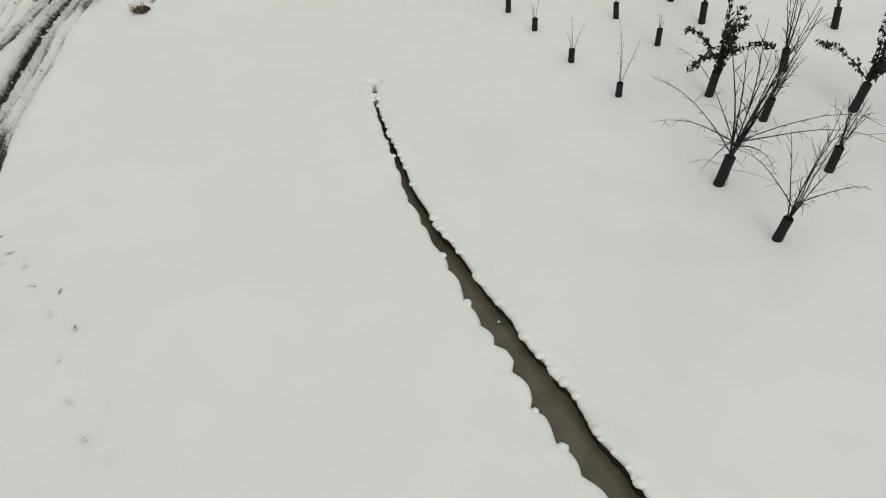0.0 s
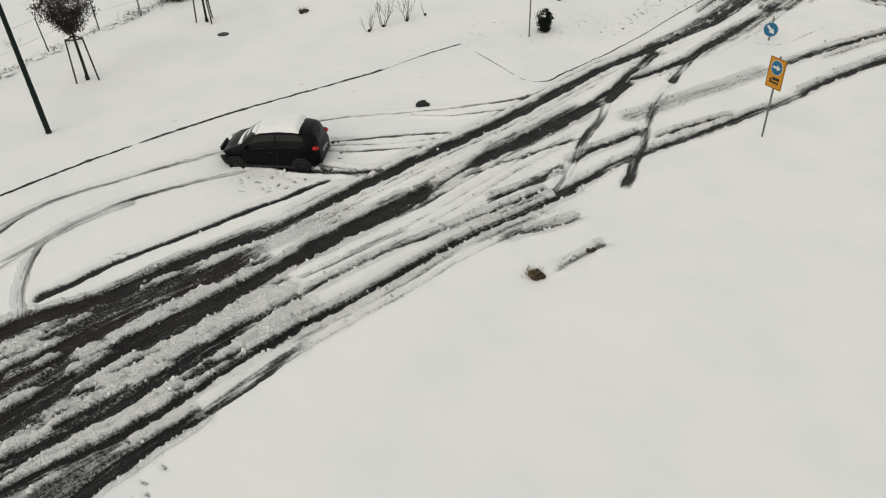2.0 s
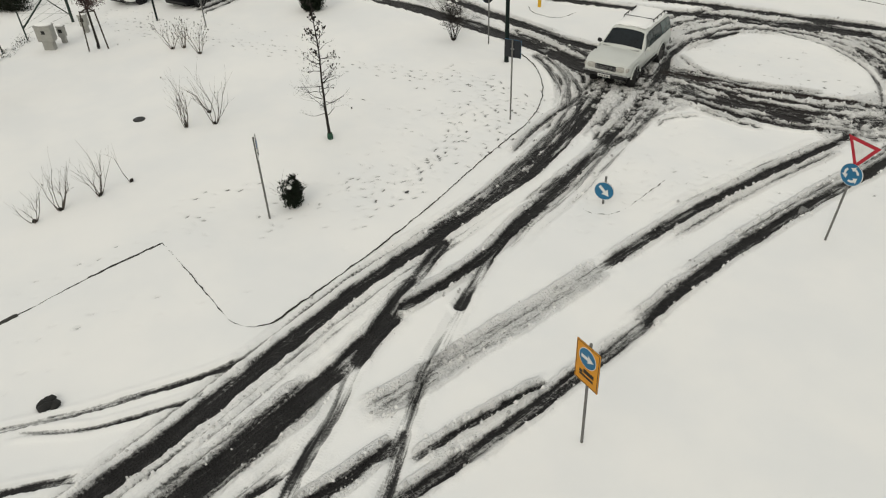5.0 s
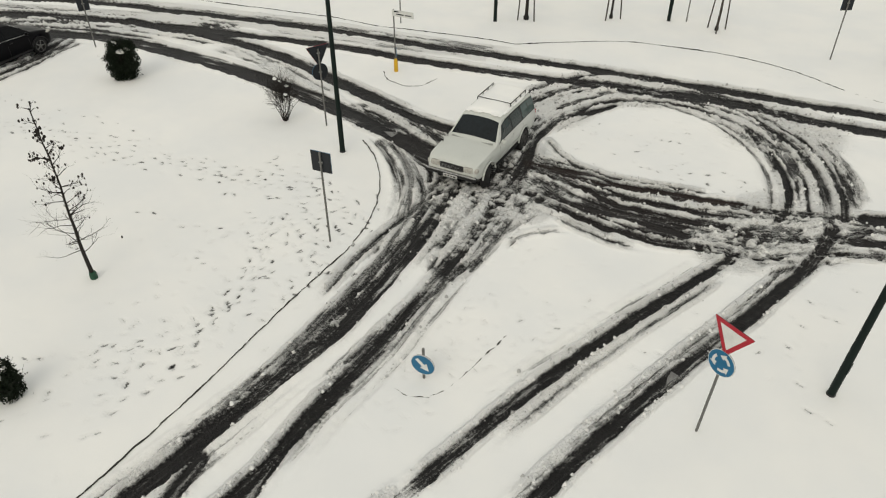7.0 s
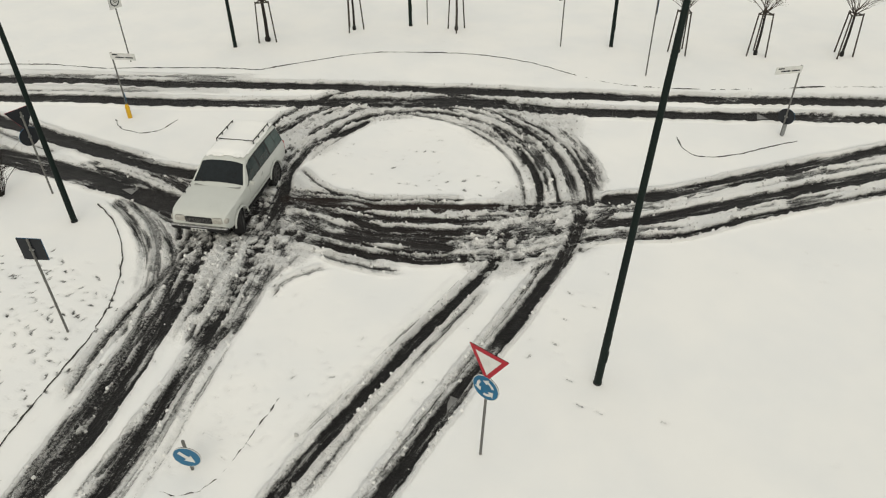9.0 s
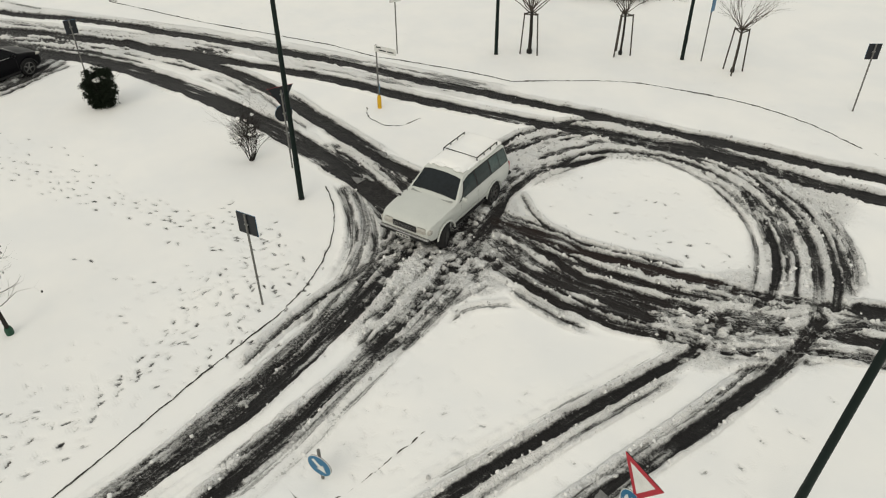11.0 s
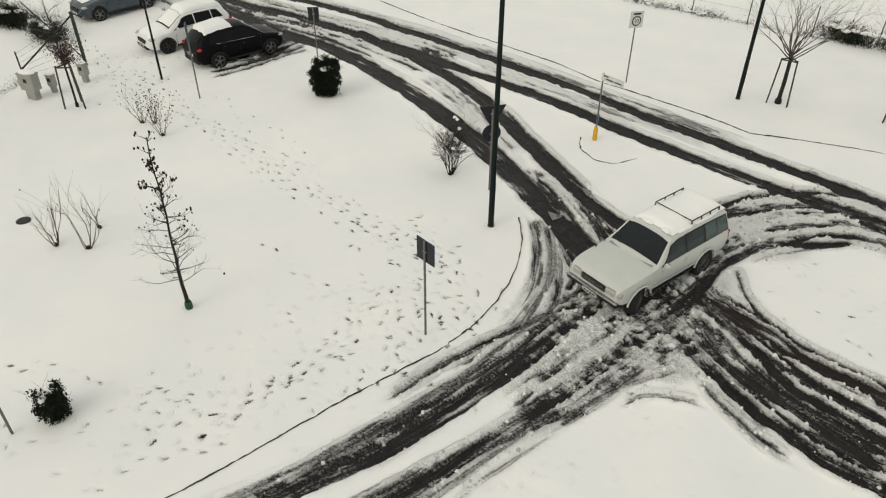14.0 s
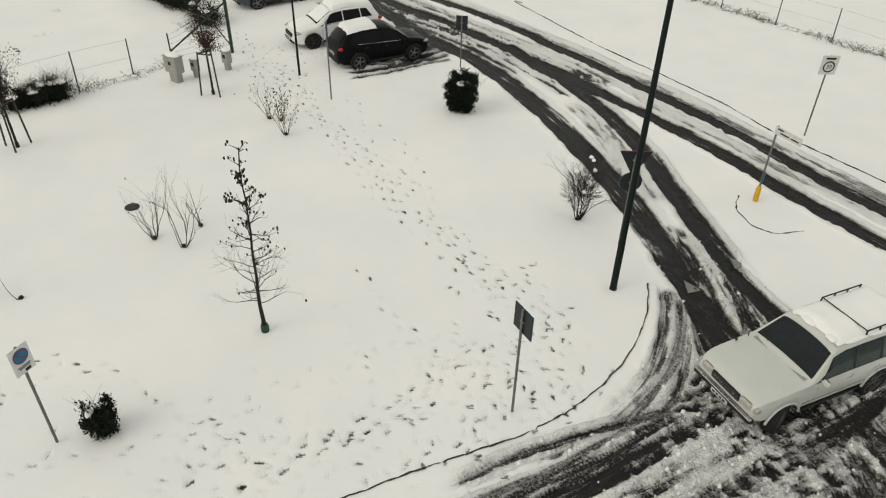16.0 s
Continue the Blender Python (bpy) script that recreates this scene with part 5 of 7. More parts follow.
class CarShape:
    """A modern car body: sill, belt and roof run smoothly along its length."""

    def __init__(self, spec):
        self.spec = spec
        self.tables = {k: self.smooth(spec[k]) for k in ("sill", "belt", "roof", "half", "top_half")}

    @staticmethod
    def smooth(knots, n=160):
        xs = np.linspace(knots[0][0], knots[-1][0], n)
        zs = np.interp(xs, [k[0] for k in knots], [k[1] for k in knots])
        for _ in range(6):
            zs[1:-1] = zs[:-2] * 0.25 + zs[1:-1] * 0.5 + zs[2:] * 0.25
        return xs, zs

    def at(self, key, x):
        return float(np.interp(x, *self.tables[key]))

    def flank(self, x, v):
        """A place on the left side between the belt (0) and the roof edge (1)."""
        w, t = self.at("half", x) * 0.955, self.at("top_half", x)
        zb, zr = self.at("belt", x), self.at("roof", x)
        g = max(0.0, zr - zb)
        y = lerp(w, lerp(w, t, 0.46) + 0.015, v * 2) if v < 0.5 else lerp(lerp(w, t, 0.46) + 0.015, t, v * 2 - 1)
        return Vector((x, y, zb + g * 0.9 * v))

    def top(self, x, u):
        """A place on the upper surface; u runs from 0 in the middle to 1 at the edge."""
        t, zb, zr = self.at("top_half", x), self.at("belt", x), self.at("roof", x)
        return Vector((x, t * u, zr + 0.03 - 0.05 * u * u - 0.1 * max(0, zr - zb) * u ** 6))

    def body(self):
        sp = self.spec
        xs = set(np.linspace(sp["rear"], sp["front"], 56)) | {sp["rear"] + 0.02, sp["front"] - 0.02}
        arches = [(xw, sp["r"] * 1.13) for xw in sp["axles"]]
        for xw, ra in arches:
            xs |= {xw + ra * math.sin(radians(q)) for q in (-90, -89, -75, -60, -45, -30, -15, 0, 15, 30, 45, 60, 75, 89, 90)}
        rings = []
        for x in sorted(q for q in xs if sp["rear"] <= q <= sp["front"]):
            zb = self.at("sill", x)
            for xw, ra in arches:
                if abs(x - xw) < ra:
                    zb = max(zb, sp["r"] + math.sqrt(ra * ra - (x - xw) ** 2) * 0.98)
            zt, w = self.at("belt", x), self.at("half", x)
            zb = min(zb, zt - 0.06)
            half = [(0, zb), (w * 0.88, zb), (w * 0.975, zb + 0.04), (w, lerp(zb, zt, 0.42)), (w * 0.995, lerp(zb, zt, 0.75))]
            half += [(q.y, q.z) for q in (self.flank(x, v) for v in (0, 0.25, 0.5, 0.75, 1))]
            half += [(q.y, q.z) for q in (self.top(x, u) for u in (0.9, 0.7, 0.4))] + [(0, self.top(x, 0).z)]
            rings.append([(x, y, z) for y, z in half] + [(x, -y, z) for y, z in half[-2:0:-1]])
        return Shape().loft(rings)

    def sheet(self, grid, out, proud=0.012):
        """A curved pane with real thickness: a grid of places, pushed out and closed at the rim."""
        s = Shape()
        rows, cols = len(grid), len(grid[0])
        normals = []
        for i in range(rows):
            for j in range(cols):
                a, b = grid[min(i + 1, rows - 1)][j] - grid[max(i - 1, 0)][j], grid[i][min(j + 1, cols - 1)] - grid[i][max(j - 1, 0)]
                n = a.cross(b).normalized()
                normals.append(n if n.dot(out) > 0 else -n)
        flat = [q for row in grid for q in row]
        s.v += [q + n * proud for q, n in zip(flat, normals)] + [q - n * 0.02 for q, n in zip(flat, normals)]
        k = rows * cols
        for i in range(rows - 1):
            for j in range(cols - 1):
                q = [i * cols + j, i * cols + j + 1, (i + 1) * cols + j + 1, (i + 1) * cols + j]
                s.f.append(q)
                s.f.append([v + k for v in q[::-1]])
        rim = [j for j in range(cols)] + [i * cols + cols - 1 for i in range(1, rows)] + [(rows - 1) * cols + j for j in range(cols - 2, -1, -1)] + [i * cols for i in range(rows - 2, 0, -1)]
        for a, b in zip(rim, rim[1:] + rim[:1]):
            s.f.append([a, b, b + k, a + k])
        return s

    def side_glass(self, x0, x1, lean0, lean1, v0, v1, sign, proud=0.012):
        grid = []
        for i in range(5):
            t = i / 4
            v = lerp(v0, v1, t)
            row = []
            for j in range(8):
                q = self.flank(lerp(x0 + lean0 * t, x1 + lean1 * t, j / 7), v)
                row.append(Vector((q.x, q.y * sign, q.z)))
            grid.append(row)
        return self.sheet(grid, Vector((0, sign, 0.3)), proud)

    def end_glass(self, x0, x1, reach, out):
        grid = []
        for i in range(7):
            x = lerp(x0, x1, i / 6)
            row = []
            for j in range(9):
                u = (j / 8 * 2 - 1) * reach
                q = self.top(x, abs(u))
                row.append(Vector((q.x, math.copysign(q.y, u) if u else 0.0, q.z)))
            grid.append(row)
        return self.sheet(grid, Vector(out))


def offroader(m):
    car = thing("off_road_vehicle", m, "boxy white off-road estate car with snow on its roof", "car")
    spec = dict(front=2.36, rear=-2.38, r=0.42, axles=(1.52, -1.30),
                sill=[(-2.38, 0.66), (-2.2, 0.56), (2.1, 0.56), (2.36, 0.64)],
                belt=[(-2.38, 0.98), (-2.36, 1.12), (-2.26, 1.17), (0.9, 1.18), (1.2, 1.17), (2.0, 1.12), (2.26, 1.085), (2.33, 1.04), (2.36, 0.96)],
                roof=[(-2.38, 1.0), (-2.36, 1.22), (-2.28, 1.70), (-2.19, 1.83), (-1.4, 1.87), (-0.2, 1.87), (0.26, 1.82), (0.86, 1.25), (0.95, 1.205), (1.4, 1.19), (2.0, 1.145), (2.26, 1.10), (2.33, 1.05), (2.36, 0.97)],
                half=[(-2.38, 0.86), (-2.28, 0.92), (-1.8, 0.94), (0.6, 0.945), (1.8, 0.94), (2.2, 0.91), (2.36, 0.84)],
                top_half=[(-2.38, 0.74), (-2.2, 0.685), (0.2, 0.67), (0.86, 0.87), (1.9, 0.86), (2.2, 0.83), (2.36, 0.76)])
    form = CarShape(spec)
    part("body", form.body(), WHITE_PAINT, car, smooth=40)
    part("windscreen", form.end_glass(0.84, 0.33, 0.93, (1, 0, 1)), SCREEN, car, "dark windscreen")
    part("cowl", Shape().box((0.93, 0, 1.222), (0.12, 1.50, 0.02), pose(0, 0, 0), 0.008), SEAM, car, "grey slotted cowl")
    part("rear_window", form.end_glass(-2.24, -2.345, 0.86, (-1, 0, 0.3)), GLASS, car, "dark rear window")
    for sign in (1, -1):
        part("window_surround", form.side_glass(0.78, -2.24, -0.46, 0.09, 0.06, 0.87, sign, 0.008), TRIM, car, "black window surround")
        for x0, x1, l0, l1 in ((0.70, -0.26, -0.42, 0.0), (-0.34, -1.08, 0, 0), (-1.17, -1.66, 0, 0), (-1.69, -2.19, 0, 0.07)):
            part("side_window", form.side_glass(x0, x1, l0, l1, 0.11, 0.82, sign), QUARTER if x0 < -1.1 else TINT, car)
        for x in (-0.22, -1.02):
            part("door_handle", Shape().box((x, 0.945 * sign, 1.03), (0.15, 0.03, 0.035), None, 0.01), WHITE_PAINT, car)
        for x in (0.72, -0.30, -1.12):
            part("door_seam", Shape().box((x, 0.937 * sign, 0.86), (0.008, 0.010, 0.50)), SEAM, car)
        part("side_moulding", Shape().box((0.1, 0.94 * sign, 0.70), (1.9, 0.02, 0.05), None, 0.008), WHITE_PAINT, car)
        part("sill_step", Shape().box((0.1, 0.86 * sign, 0.47), (1.75, 0.14, 0.05), None, 0.015), TRIM, car)
        for xw in spec["axles"]:
            flare = Shape()
            for k in range(10):
                a, b = radians(8 + 16.4 * k), radians(8 + 16.4 * (k + 1))
                p = [(xw + 0.475 * math.cos(t), 0.93 * sign, 0.42 + 0.475 * math.sin(t)) for t in (a, b)]
                flare.tube(p[0], p[1], 0.03, 0.03, 6)
            part("arch_flare", flare, WHITE_PAINT, car, smooth=True)
            wheel(car, xw, 0.79 * sign, 0.42, 0.30, sign, STEEL_RIM, 8, 22 if xw > 0 else 0)
        lamp = part("tail_lamp", Shape().box((-2.385, 0.80 * sign, 0.93), (0.05, 0.13, 0.34), None, 0.02), RED_LENS, car, "red tail lamp")
        part("lens", Shape().box((-2.412, 0.80 * sign, 0.83), (0.01, 0.11, 0.08), None), AMBER_LENS, lamp)
        part("headlamp", Shape().box((2.33, 0.58 * sign, 0.935), (0.14, 0.34, 0.19), pose(0, 0, 0), 0.04), CLEAR_LENS, car, "rectangular headlamp")
        part("indicator", Shape().box((2.25, 0.83 * sign, 0.93), (0.22, 0.13, 0.18), None, 0.04), CLEAR_LENS, car)
        for xw in spec["axles"]:
            part("wheel_well", Shape().box((xw, 0.66 * sign, 0.73), (0.86, 0.36, 0.36), None, 0.1), TRIM, car, "dark wheel well")
        part("mirror", Shape().box((0.66, 1.03 * sign, 1.27), (0.09, 0.17, 0.15), None, 0.03).tube((0.64, 0.90 * sign, 1.22), (0.63, 0.98 * sign, 1.25), 0.02, 0.02), TRIM if sign < 0 else WHITE_PAINT, car, "door mirror")
        rail = Shape().box((-1.29, 0.615 * sign, 1.955), (1.28, 0.034, 0.034), None, 0.012)
        for x in (-0.68, -1.1, -1.5, -1.90):
            rail.tube((x, 0.625 * sign, 1.85), (x, 0.615 * sign, 1.95), 0.02, 0.016, 6)
        part("roof_rail", rail, TRIM, car, "black roof rail", smooth=True)
    part("grille", Shape().box((2.36, 0, 0.925), (0.07, 0.84, 0.20), None, 0.02), TRIM, car, "black grille")
    for k in range(4):
        part("grille_bar", Shape().box((2.396, 0, 0.86 + 0.04 * k), (0.012, 0.82, 0.010)), CHROME, car)
    front = part("front_bumper", Shape().box((2.37, 0, 0.66), (0.18, 1.80, 0.17), None, 0.06), TRIM, car, "dark front bumper")
    part("chrome_strip", Shape().box((2.42, 0, 0.735), (0.10, 1.78, 0.04), None, 0.018), CHROME, front)
    rear = part("rear_bumper", Shape().box((-2.44, 0, 0.63), (0.16, 1.76, 0.15), None, 0.04), TRIM, car, "dark rear bumper")
    part("bumper_step", Shape().box((-2.46, 0, 0.715), (0.15, 1.2, 0.02), None, 0.006), CHROME, rear)
    part("tailgate_seam", Shape().box((-2.393, 0, 0.985), (0.012, 1.36, 0.014)), TRIM, car)
    plate_shape(car, pose(-2.40, -0.02, 0.89, 0, 0, 180))
    plate_shape(car, pose(2.47, 0.0, 0.64))
    wiper = Shape().tube((-2.41, 0.05, 1.20), (-2.30, -0.42, 1.36), 0.012, 0.008, 5)
    part("rear_wiper", wiper, TRIM, car)
    for y in (0.45, -0.25):
        part("wiper", Shape().tube((0.90, y, 1.215), (0.78, y - 0.52, 1.36), 0.012, 0.008, 5), TRIM, car)
    for y in (1, -1):
        part("bonnet_seam", Shape().tube((2.2, 0.70 * y, 1.066), (0.85, 0.80 * y, 1.19), 0.005, 0.005, 4), TRIM, car)
    part("aerial", Shape().tube((1.05, -0.84, 1.17), (1.03, -0.86, 1.42), 0.012, 0.006, 6).box((1.05, -0.84, 1.18), (0.08, 0.05, 0.03), None, 0.01), TRIM, car, "short black aerial")
    part("fender_mirror", Shape().tube((1.42, -0.80, 1.12), (1.42, -0.84, 1.22), 0.012, 0.012, 6).box((1.42, -0.85, 1.24), (0.05, 0.10, 0.06), None, 0.015), TRIM, car)
    part("cross_bar", Shape().tube((-0.66, 0.61, 1.972), (-0.66, -0.61, 1.972), 0.014, 0.014, 6), TRIM, car, "dark roof cross bar")
    part("snow_cover", snow_cap((-2.17, 0.16, 0.665, 0.63), lambda x: 1.875 - 0.10 * max(0, x) ** 2, 0.075, 1.7, 0.02), SNOW, car, "wind-smoothed snow on the roof", smooth=60)
    for x, y, w, d in ((0.12, 0.42, 0.14, 0.14), (0.13, -0.2, 0.12, 0.22), (-0.45, 0.63, 0.35, 0.06), (-1.3, 0.645, 0.5, 0.05), (0.0, -0.55, 0.25, 0.1)):
        part("snow_patch", Shape().ball((x, y, 1.87 - 0.05 * (abs(y) > 0.5)), (w, d, 0.05), 6, 12, 0.35, random.Random(int(x * 100))), SNOW, car, smooth=60)
    return car


def hatchback(m, name, label, paint, spec, snow, rim=RIM, group="parked cars"):
    """A modern car with rounded forms; snow lists blankets as (x0, x1, share of the roof's half width at x0 and x1, thickness)."""
    car = thing(name, m, label, "car", group)
    form = CarShape(spec)
    part("body", form.body(), paint, car, smooth=50)
    g = spec["glass"]
    part("windscreen", form.end_glass(g[0], g[1], 0.88, (1, 0, 1)), GLASS, car, "dark windscreen")
    part("rear_window", form.end_glass(g[2], g[3], 0.84, (-1, 0, 0.6)), GLASS, car, "dark rear window")
    r = spec["r"]
    for sign in (1, -1):
        for x0, x1, l0, l1 in spec["windows"]:
            part("side_window", form.side_glass(x0, x1, l0, l1, 0.10, 0.86, sign), GLASS, car)
        for xw in spec["axles"]:
            w = form.at("half", xw)
            wheel(car, xw, (w - 0.10) * sign, r, 0.22, sign, rim, 5)
            lip = Shape()
            for k in range(12):
                q = [(xw + r * 1.14 * math.cos(t), (w - 0.004) * sign, r + r * 1.12 * math.sin(t)) for t in (radians(6 + 14 * k), radians(20 + 14 * k))]
                lip.tube(q[0], q[1], 0.03, 0.03, 5)
            part("arch_lip", lip, TRIM, car, smooth=True)
        xr, xf = spec["rear"], spec["front"]
        wl, wf = form.at("half", xr + 0.16), form.at("half", xf - 0.28)
        part("tail_lamp", Shape().box((xr + 0.13, (wl - 0.07) * sign, spec["lamp_z"]), (0.22, 0.20, 0.17), pose(0, 0, 0), 0.06), RED_LENS, car, "red tail lamp", smooth=60)
        part("headlamp", Shape().box((xf - 0.26, (wf - 0.10) * sign, spec["front_lamp_z"]), (0.36, 0.22, 0.13), None, 0.055), CLEAR_LENS, car, "clear headlamp", smooth=60)
        wm = form.at("half", g[0] - 0.25)
        part("mirror", Shape().box((g[0] - 0.30, (wm + 0.09) * sign, form.at("belt", g[0] - 0.3) + 0.07), (0.13, 0.2, 0.13), None, 0.05), paint, car, smooth=60)
        for x in spec["handles"]:
            part("door_handle", Shape().box((x, form.at("half", x) * sign, form.at("belt", x) - 0.13), (0.16, 0.03, 0.03), None, 0.01), CHROME if paint is BRIGHT_WHITE else TRIM, car)
        for x in spec["seams"]:
            part("door_seam", Shape().box((x, (form.at("half", x) - 0.002) * sign, 0.62), (0.010, 0.012, 0.46)), TRIM, car)
        part("sill_trim", Shape().box((0, (form.at("half", 0) - 0.015) * sign, form.at("sill", 0) + 0.05), (1.7, 0.05, 0.10), None, 0.02), TRIM, car)
        part("belt_strip", Shape().tube(form.flank(g[0] - 0.15, 0.05) * 1 if sign > 0 else Vector((g[0] - 0.15, -form.flank(g[0] - 0.15, 0.05).y, form.flank(g[0] - 0.15, 0.05).z)),
                                        Vector((g[2] + 0.35, form.flank(g[2] + 0.35, 0.05).y * sign, form.flank(g[2] + 0.35, 0.05).z)), 0.012, 0.012, 5), CHROME if spec["chrome"] else TRIM, car)
    wn, wb = form.at("half", spec["front"] - 0.06), form.at("half", spec["rear"] + 0.06)
    part("front_bumper", Shape().box((spec["front"] - 0.06, 0, 0.40), (0.16, wn * 1.8, 0.20), None, 0.07), TRIM, car, smooth=60)
    part("grille", Shape().box((spec["front"] - 0.03, 0, 0.62), (0.08, wn * 1.25, 0.20), None, 0.03), TRIM, car)
    part("rear_bumper", Shape().box((spec["rear"] + 0.06, 0, 0.42), (0.18, wb * 1.85, 0.20), None, 0.07), TRIM, car, smooth=60)
    plate_shape(car, pose(spec["rear"] - 0.012, 0, 0.66, 0, 0, 180))
    plate_shape(car, pose(spec["front"] + 0.03, 0, 0.45))
    for k, (x0, x1, w0, w1, t) in enumerate(snow):
        half0, half1 = form.at("top_half", x0) * w0, form.at("top_half", x1) * w1
        part("snow_cover", snow_cap((x0, x1, half0, half1), (lambda x: form.at("roof", x) + 0.015), t, 1.3 + k * 2.1), SNOW, car, "snow lying on the car", smooth=60)
    return car


offroader(pose(-23.95, 33.64, -0.10, 0, 0, 295.0))

CROSSOVER = dict(front=2.12, rear=-2.14, r=0.35, axles=(1.28, -1.27),
                 sill=[(-2.14, 0.46), (-1.95, 0.30), (1.85, 0.27), (2.12, 0.40)],
                 belt=[(-2.14, 0.80), (-2.08, 0.98), (-1.7, 1.10), (-0.6, 1.06), (0.9, 1.0), (1.5, 0.95), (1.9, 0.84), (2.05, 0.70), (2.12, 0.55)],
                 roof=[(-2.14, 0.82), (-2.08, 1.04), (-1.86, 1.34), (-1.62, 1.54), (-1.1, 1.61), (-0.3, 1.635), (0.25, 1.58), (0.65, 1.34), (1.08, 1.04), (1.5, 0.97), (1.9, 0.86), (2.05, 0.71), (2.12, 0.56)],
                 half=[(-2.14, 0.62), (-2.05, 0.76), (-1.7, 0.86), (-1.0, 0.89), (1.2, 0.89), (1.7, 0.85), (1.98, 0.74), (2.12, 0.55)],
                 top_half=[(-2.14, 0.50), (-1.9, 0.58), (-1.5, 0.60), (0.2, 0.63), (1.0, 0.74), (1.6, 0.72), (2.0, 0.6), (2.12, 0.42)],
                 glass=(1.02, 0.30, -1.64, -1.98), windows=((0.86, -0.18, -0.48, 0.0), (-0.24, -1.05, 0, 0.02), (-1.10, -1.62, 0.02, 0.22)),
                 lamp_z=0.98, front_lamp_z=0.78, handles=(-0.02, -0.92), seams=(0.82, -0.21, -1.02), chrome=True)
DARK_RIM = plain("dark_alloy_rim", (0.05, 0.05, 0.052, 1), 0.45, 0.6)
# small hatchback's rims coloured near black for the shade under the car
SHADED_RIM = plain("shaded_rim_black", (0.012, 0.012, 0.013, 1), 0.6)
hatchback(pose(-43.72, 21.97, -0.08, 0, 0, 120) @ Matrix.Scale(1.05, 4), "parked_car", "black compact crossover with snow on the rear of its roof", BLACK_PAINT, CROSSOVER,
          [(-1.62, -0.30, 0.97, 0.98, 0.15)])
hatchback(pose(-46.08, 19.55, -0.08, 0, 0, 300) @ Matrix.Scale(1.05, 4), "parked_car", "white crossover car buried under a layer of snow", BRIGHT_WHITE, CROSSOVER,
          [(-1.85, 0.25, 0.95, 0.98, 0.15), (0.30, 1.0, 0.9, 0.9, 0.05), (1.04, 1.95, 0.98, 0.9, 0.09)], DARK_RIM)
hatchback(pose(-51.77, 15.49, -0.08, 0, 0, 305) @ Matrix.Scale(1.05, 4), "parked_car", "blue-grey hatchback with patches of snow on bonnet and roof", BLUE_PAINT, CROSSOVER,
          [(-1.6, 0.2, 0.95, 0.95, 0.07), (1.15, 1.8, 0.7, 0.6, 0.04)])
SMALL = dict(front=1.80, rear=-1.78, r=0.29, axles=(1.14, -1.14),
             sill=[(-1.78, 0.42), (-1.6, 0.24), (1.55, 0.22), (1.80, 0.36)],
             belt=[(-1.78, 0.72), (-1.72, 0.90), (-1.4, 1.0), (0.0, 0.95), (0.95, 0.90), (1.35, 0.83), (1.62, 0.70), (1.74, 0.56), (1.80, 0.46)],
             roof=[(-1.78, 0.74), (-1.73, 0.96), (-1.62, 1.26), (-1.46, 1.43), (-1.0, 1.49), (-0.3, 1.50), (0.25, 1.44), (0.65, 1.22), (1.02, 0.95), (1.35, 0.85), (1.62, 0.71), (1.74, 0.57), (1.80, 0.47)],
             half=[(-1.78, 0.60), (-1.68, 0.72), (-1.3, 0.80), (1.0, 0.81), (1.45, 0.76), (1.68, 0.64), (1.80, 0.46)],
             top_half=[(-1.78, 0.48), (-1.55, 0.54), (-1.2, 0.57), (0.2, 0.58), (0.95, 0.68), (1.4, 0.62), (1.7, 0.48), (1.80, 0.34)],
             glass=(0.98, 0.30, -1.50, -1.72), windows=((0.82, -0.30, -0.44, 0.0), (-0.36, -1.35, 0, 0.14)),
             lamp_z=0.95, front_lamp_z=0.66, handles=(-0.15,), seams=(0.78, -0.33), chrome=False)
hatchback(pose(-15.85, 5.05, -0.19, 0, 0, 241) @ Matrix.Scale(0.93, 4), "parked_car", "black small hatchback with snow on roof and windscreen edge", BLACK_PAINT, SMALL,
          [(-1.12, 0.34, 1.02, 1.04, 0.13), (0.36, 0.60, 0.95, 0.62, 0.03), (0.70, 0.80, 0.5, 0.7, 0.02), (0.88, 1.06, 0.98, 0.85, 0.03)], SHADED_RIM)


SIGN_BLUE = plain("sign_blue", (0.012, 0.125, 0.25, 1), 0.4, vary=0.15, scale=6)
SIGN_WHITE = plain("sign_white", (0.62, 0.63, 0.62, 1), 0.45, vary=0.12, scale=6)
SIGN_RED = plain("sign_red", (0.36, 0.016, 0.03, 1), 0.4, vary=0.15, scale=6)
SIGN_MAROON = plain("faded_sign_red", (0.16, 0.03, 0.07, 1), 0.45, vary=0.15, scale=6)
SIGN_YELLOW = plain("sign_amber", (0.56, 0.24, 0.015, 1), 0.45, vary=0.15, scale=6)
POST_YELLOW = plain("yellow_sleeve", (0.62, 0.36, 0.02, 1), 0.5, vary=0.2, scale=6)
SIGN_BACK = plain("sign_back_dark_grey", (0.020, 0.023, 0.028, 1), 0.5, 0.3)
POST_GREY = plain("sign_post_grey", (0.16, 0.16, 0.155, 1), 0.5, 0.5)


def facing(z, turn, tilt=0.0):
    """The plane of a sign: x to its right, y up, its face along the turned direction."""
    return pose(0, 0, z, 90 - tilt, 0, turn + 90)


def sign_post(x, y, h, label, group="road signs", lean=(0, 0), r=0.03, name="road_sign", mat=POST_GREY):
    m = stand(x, y, 0, 0.05) @ pose(0, 0, 0, lean[0], lean[1], 0)
    s = thing(name, m, label, "road sign", group)
    part("post", Shape().lathe([(r, -0.25), (r, h), (r * 0.8, h + 0.01)], 10), mat, s, smooth=True)
    return s


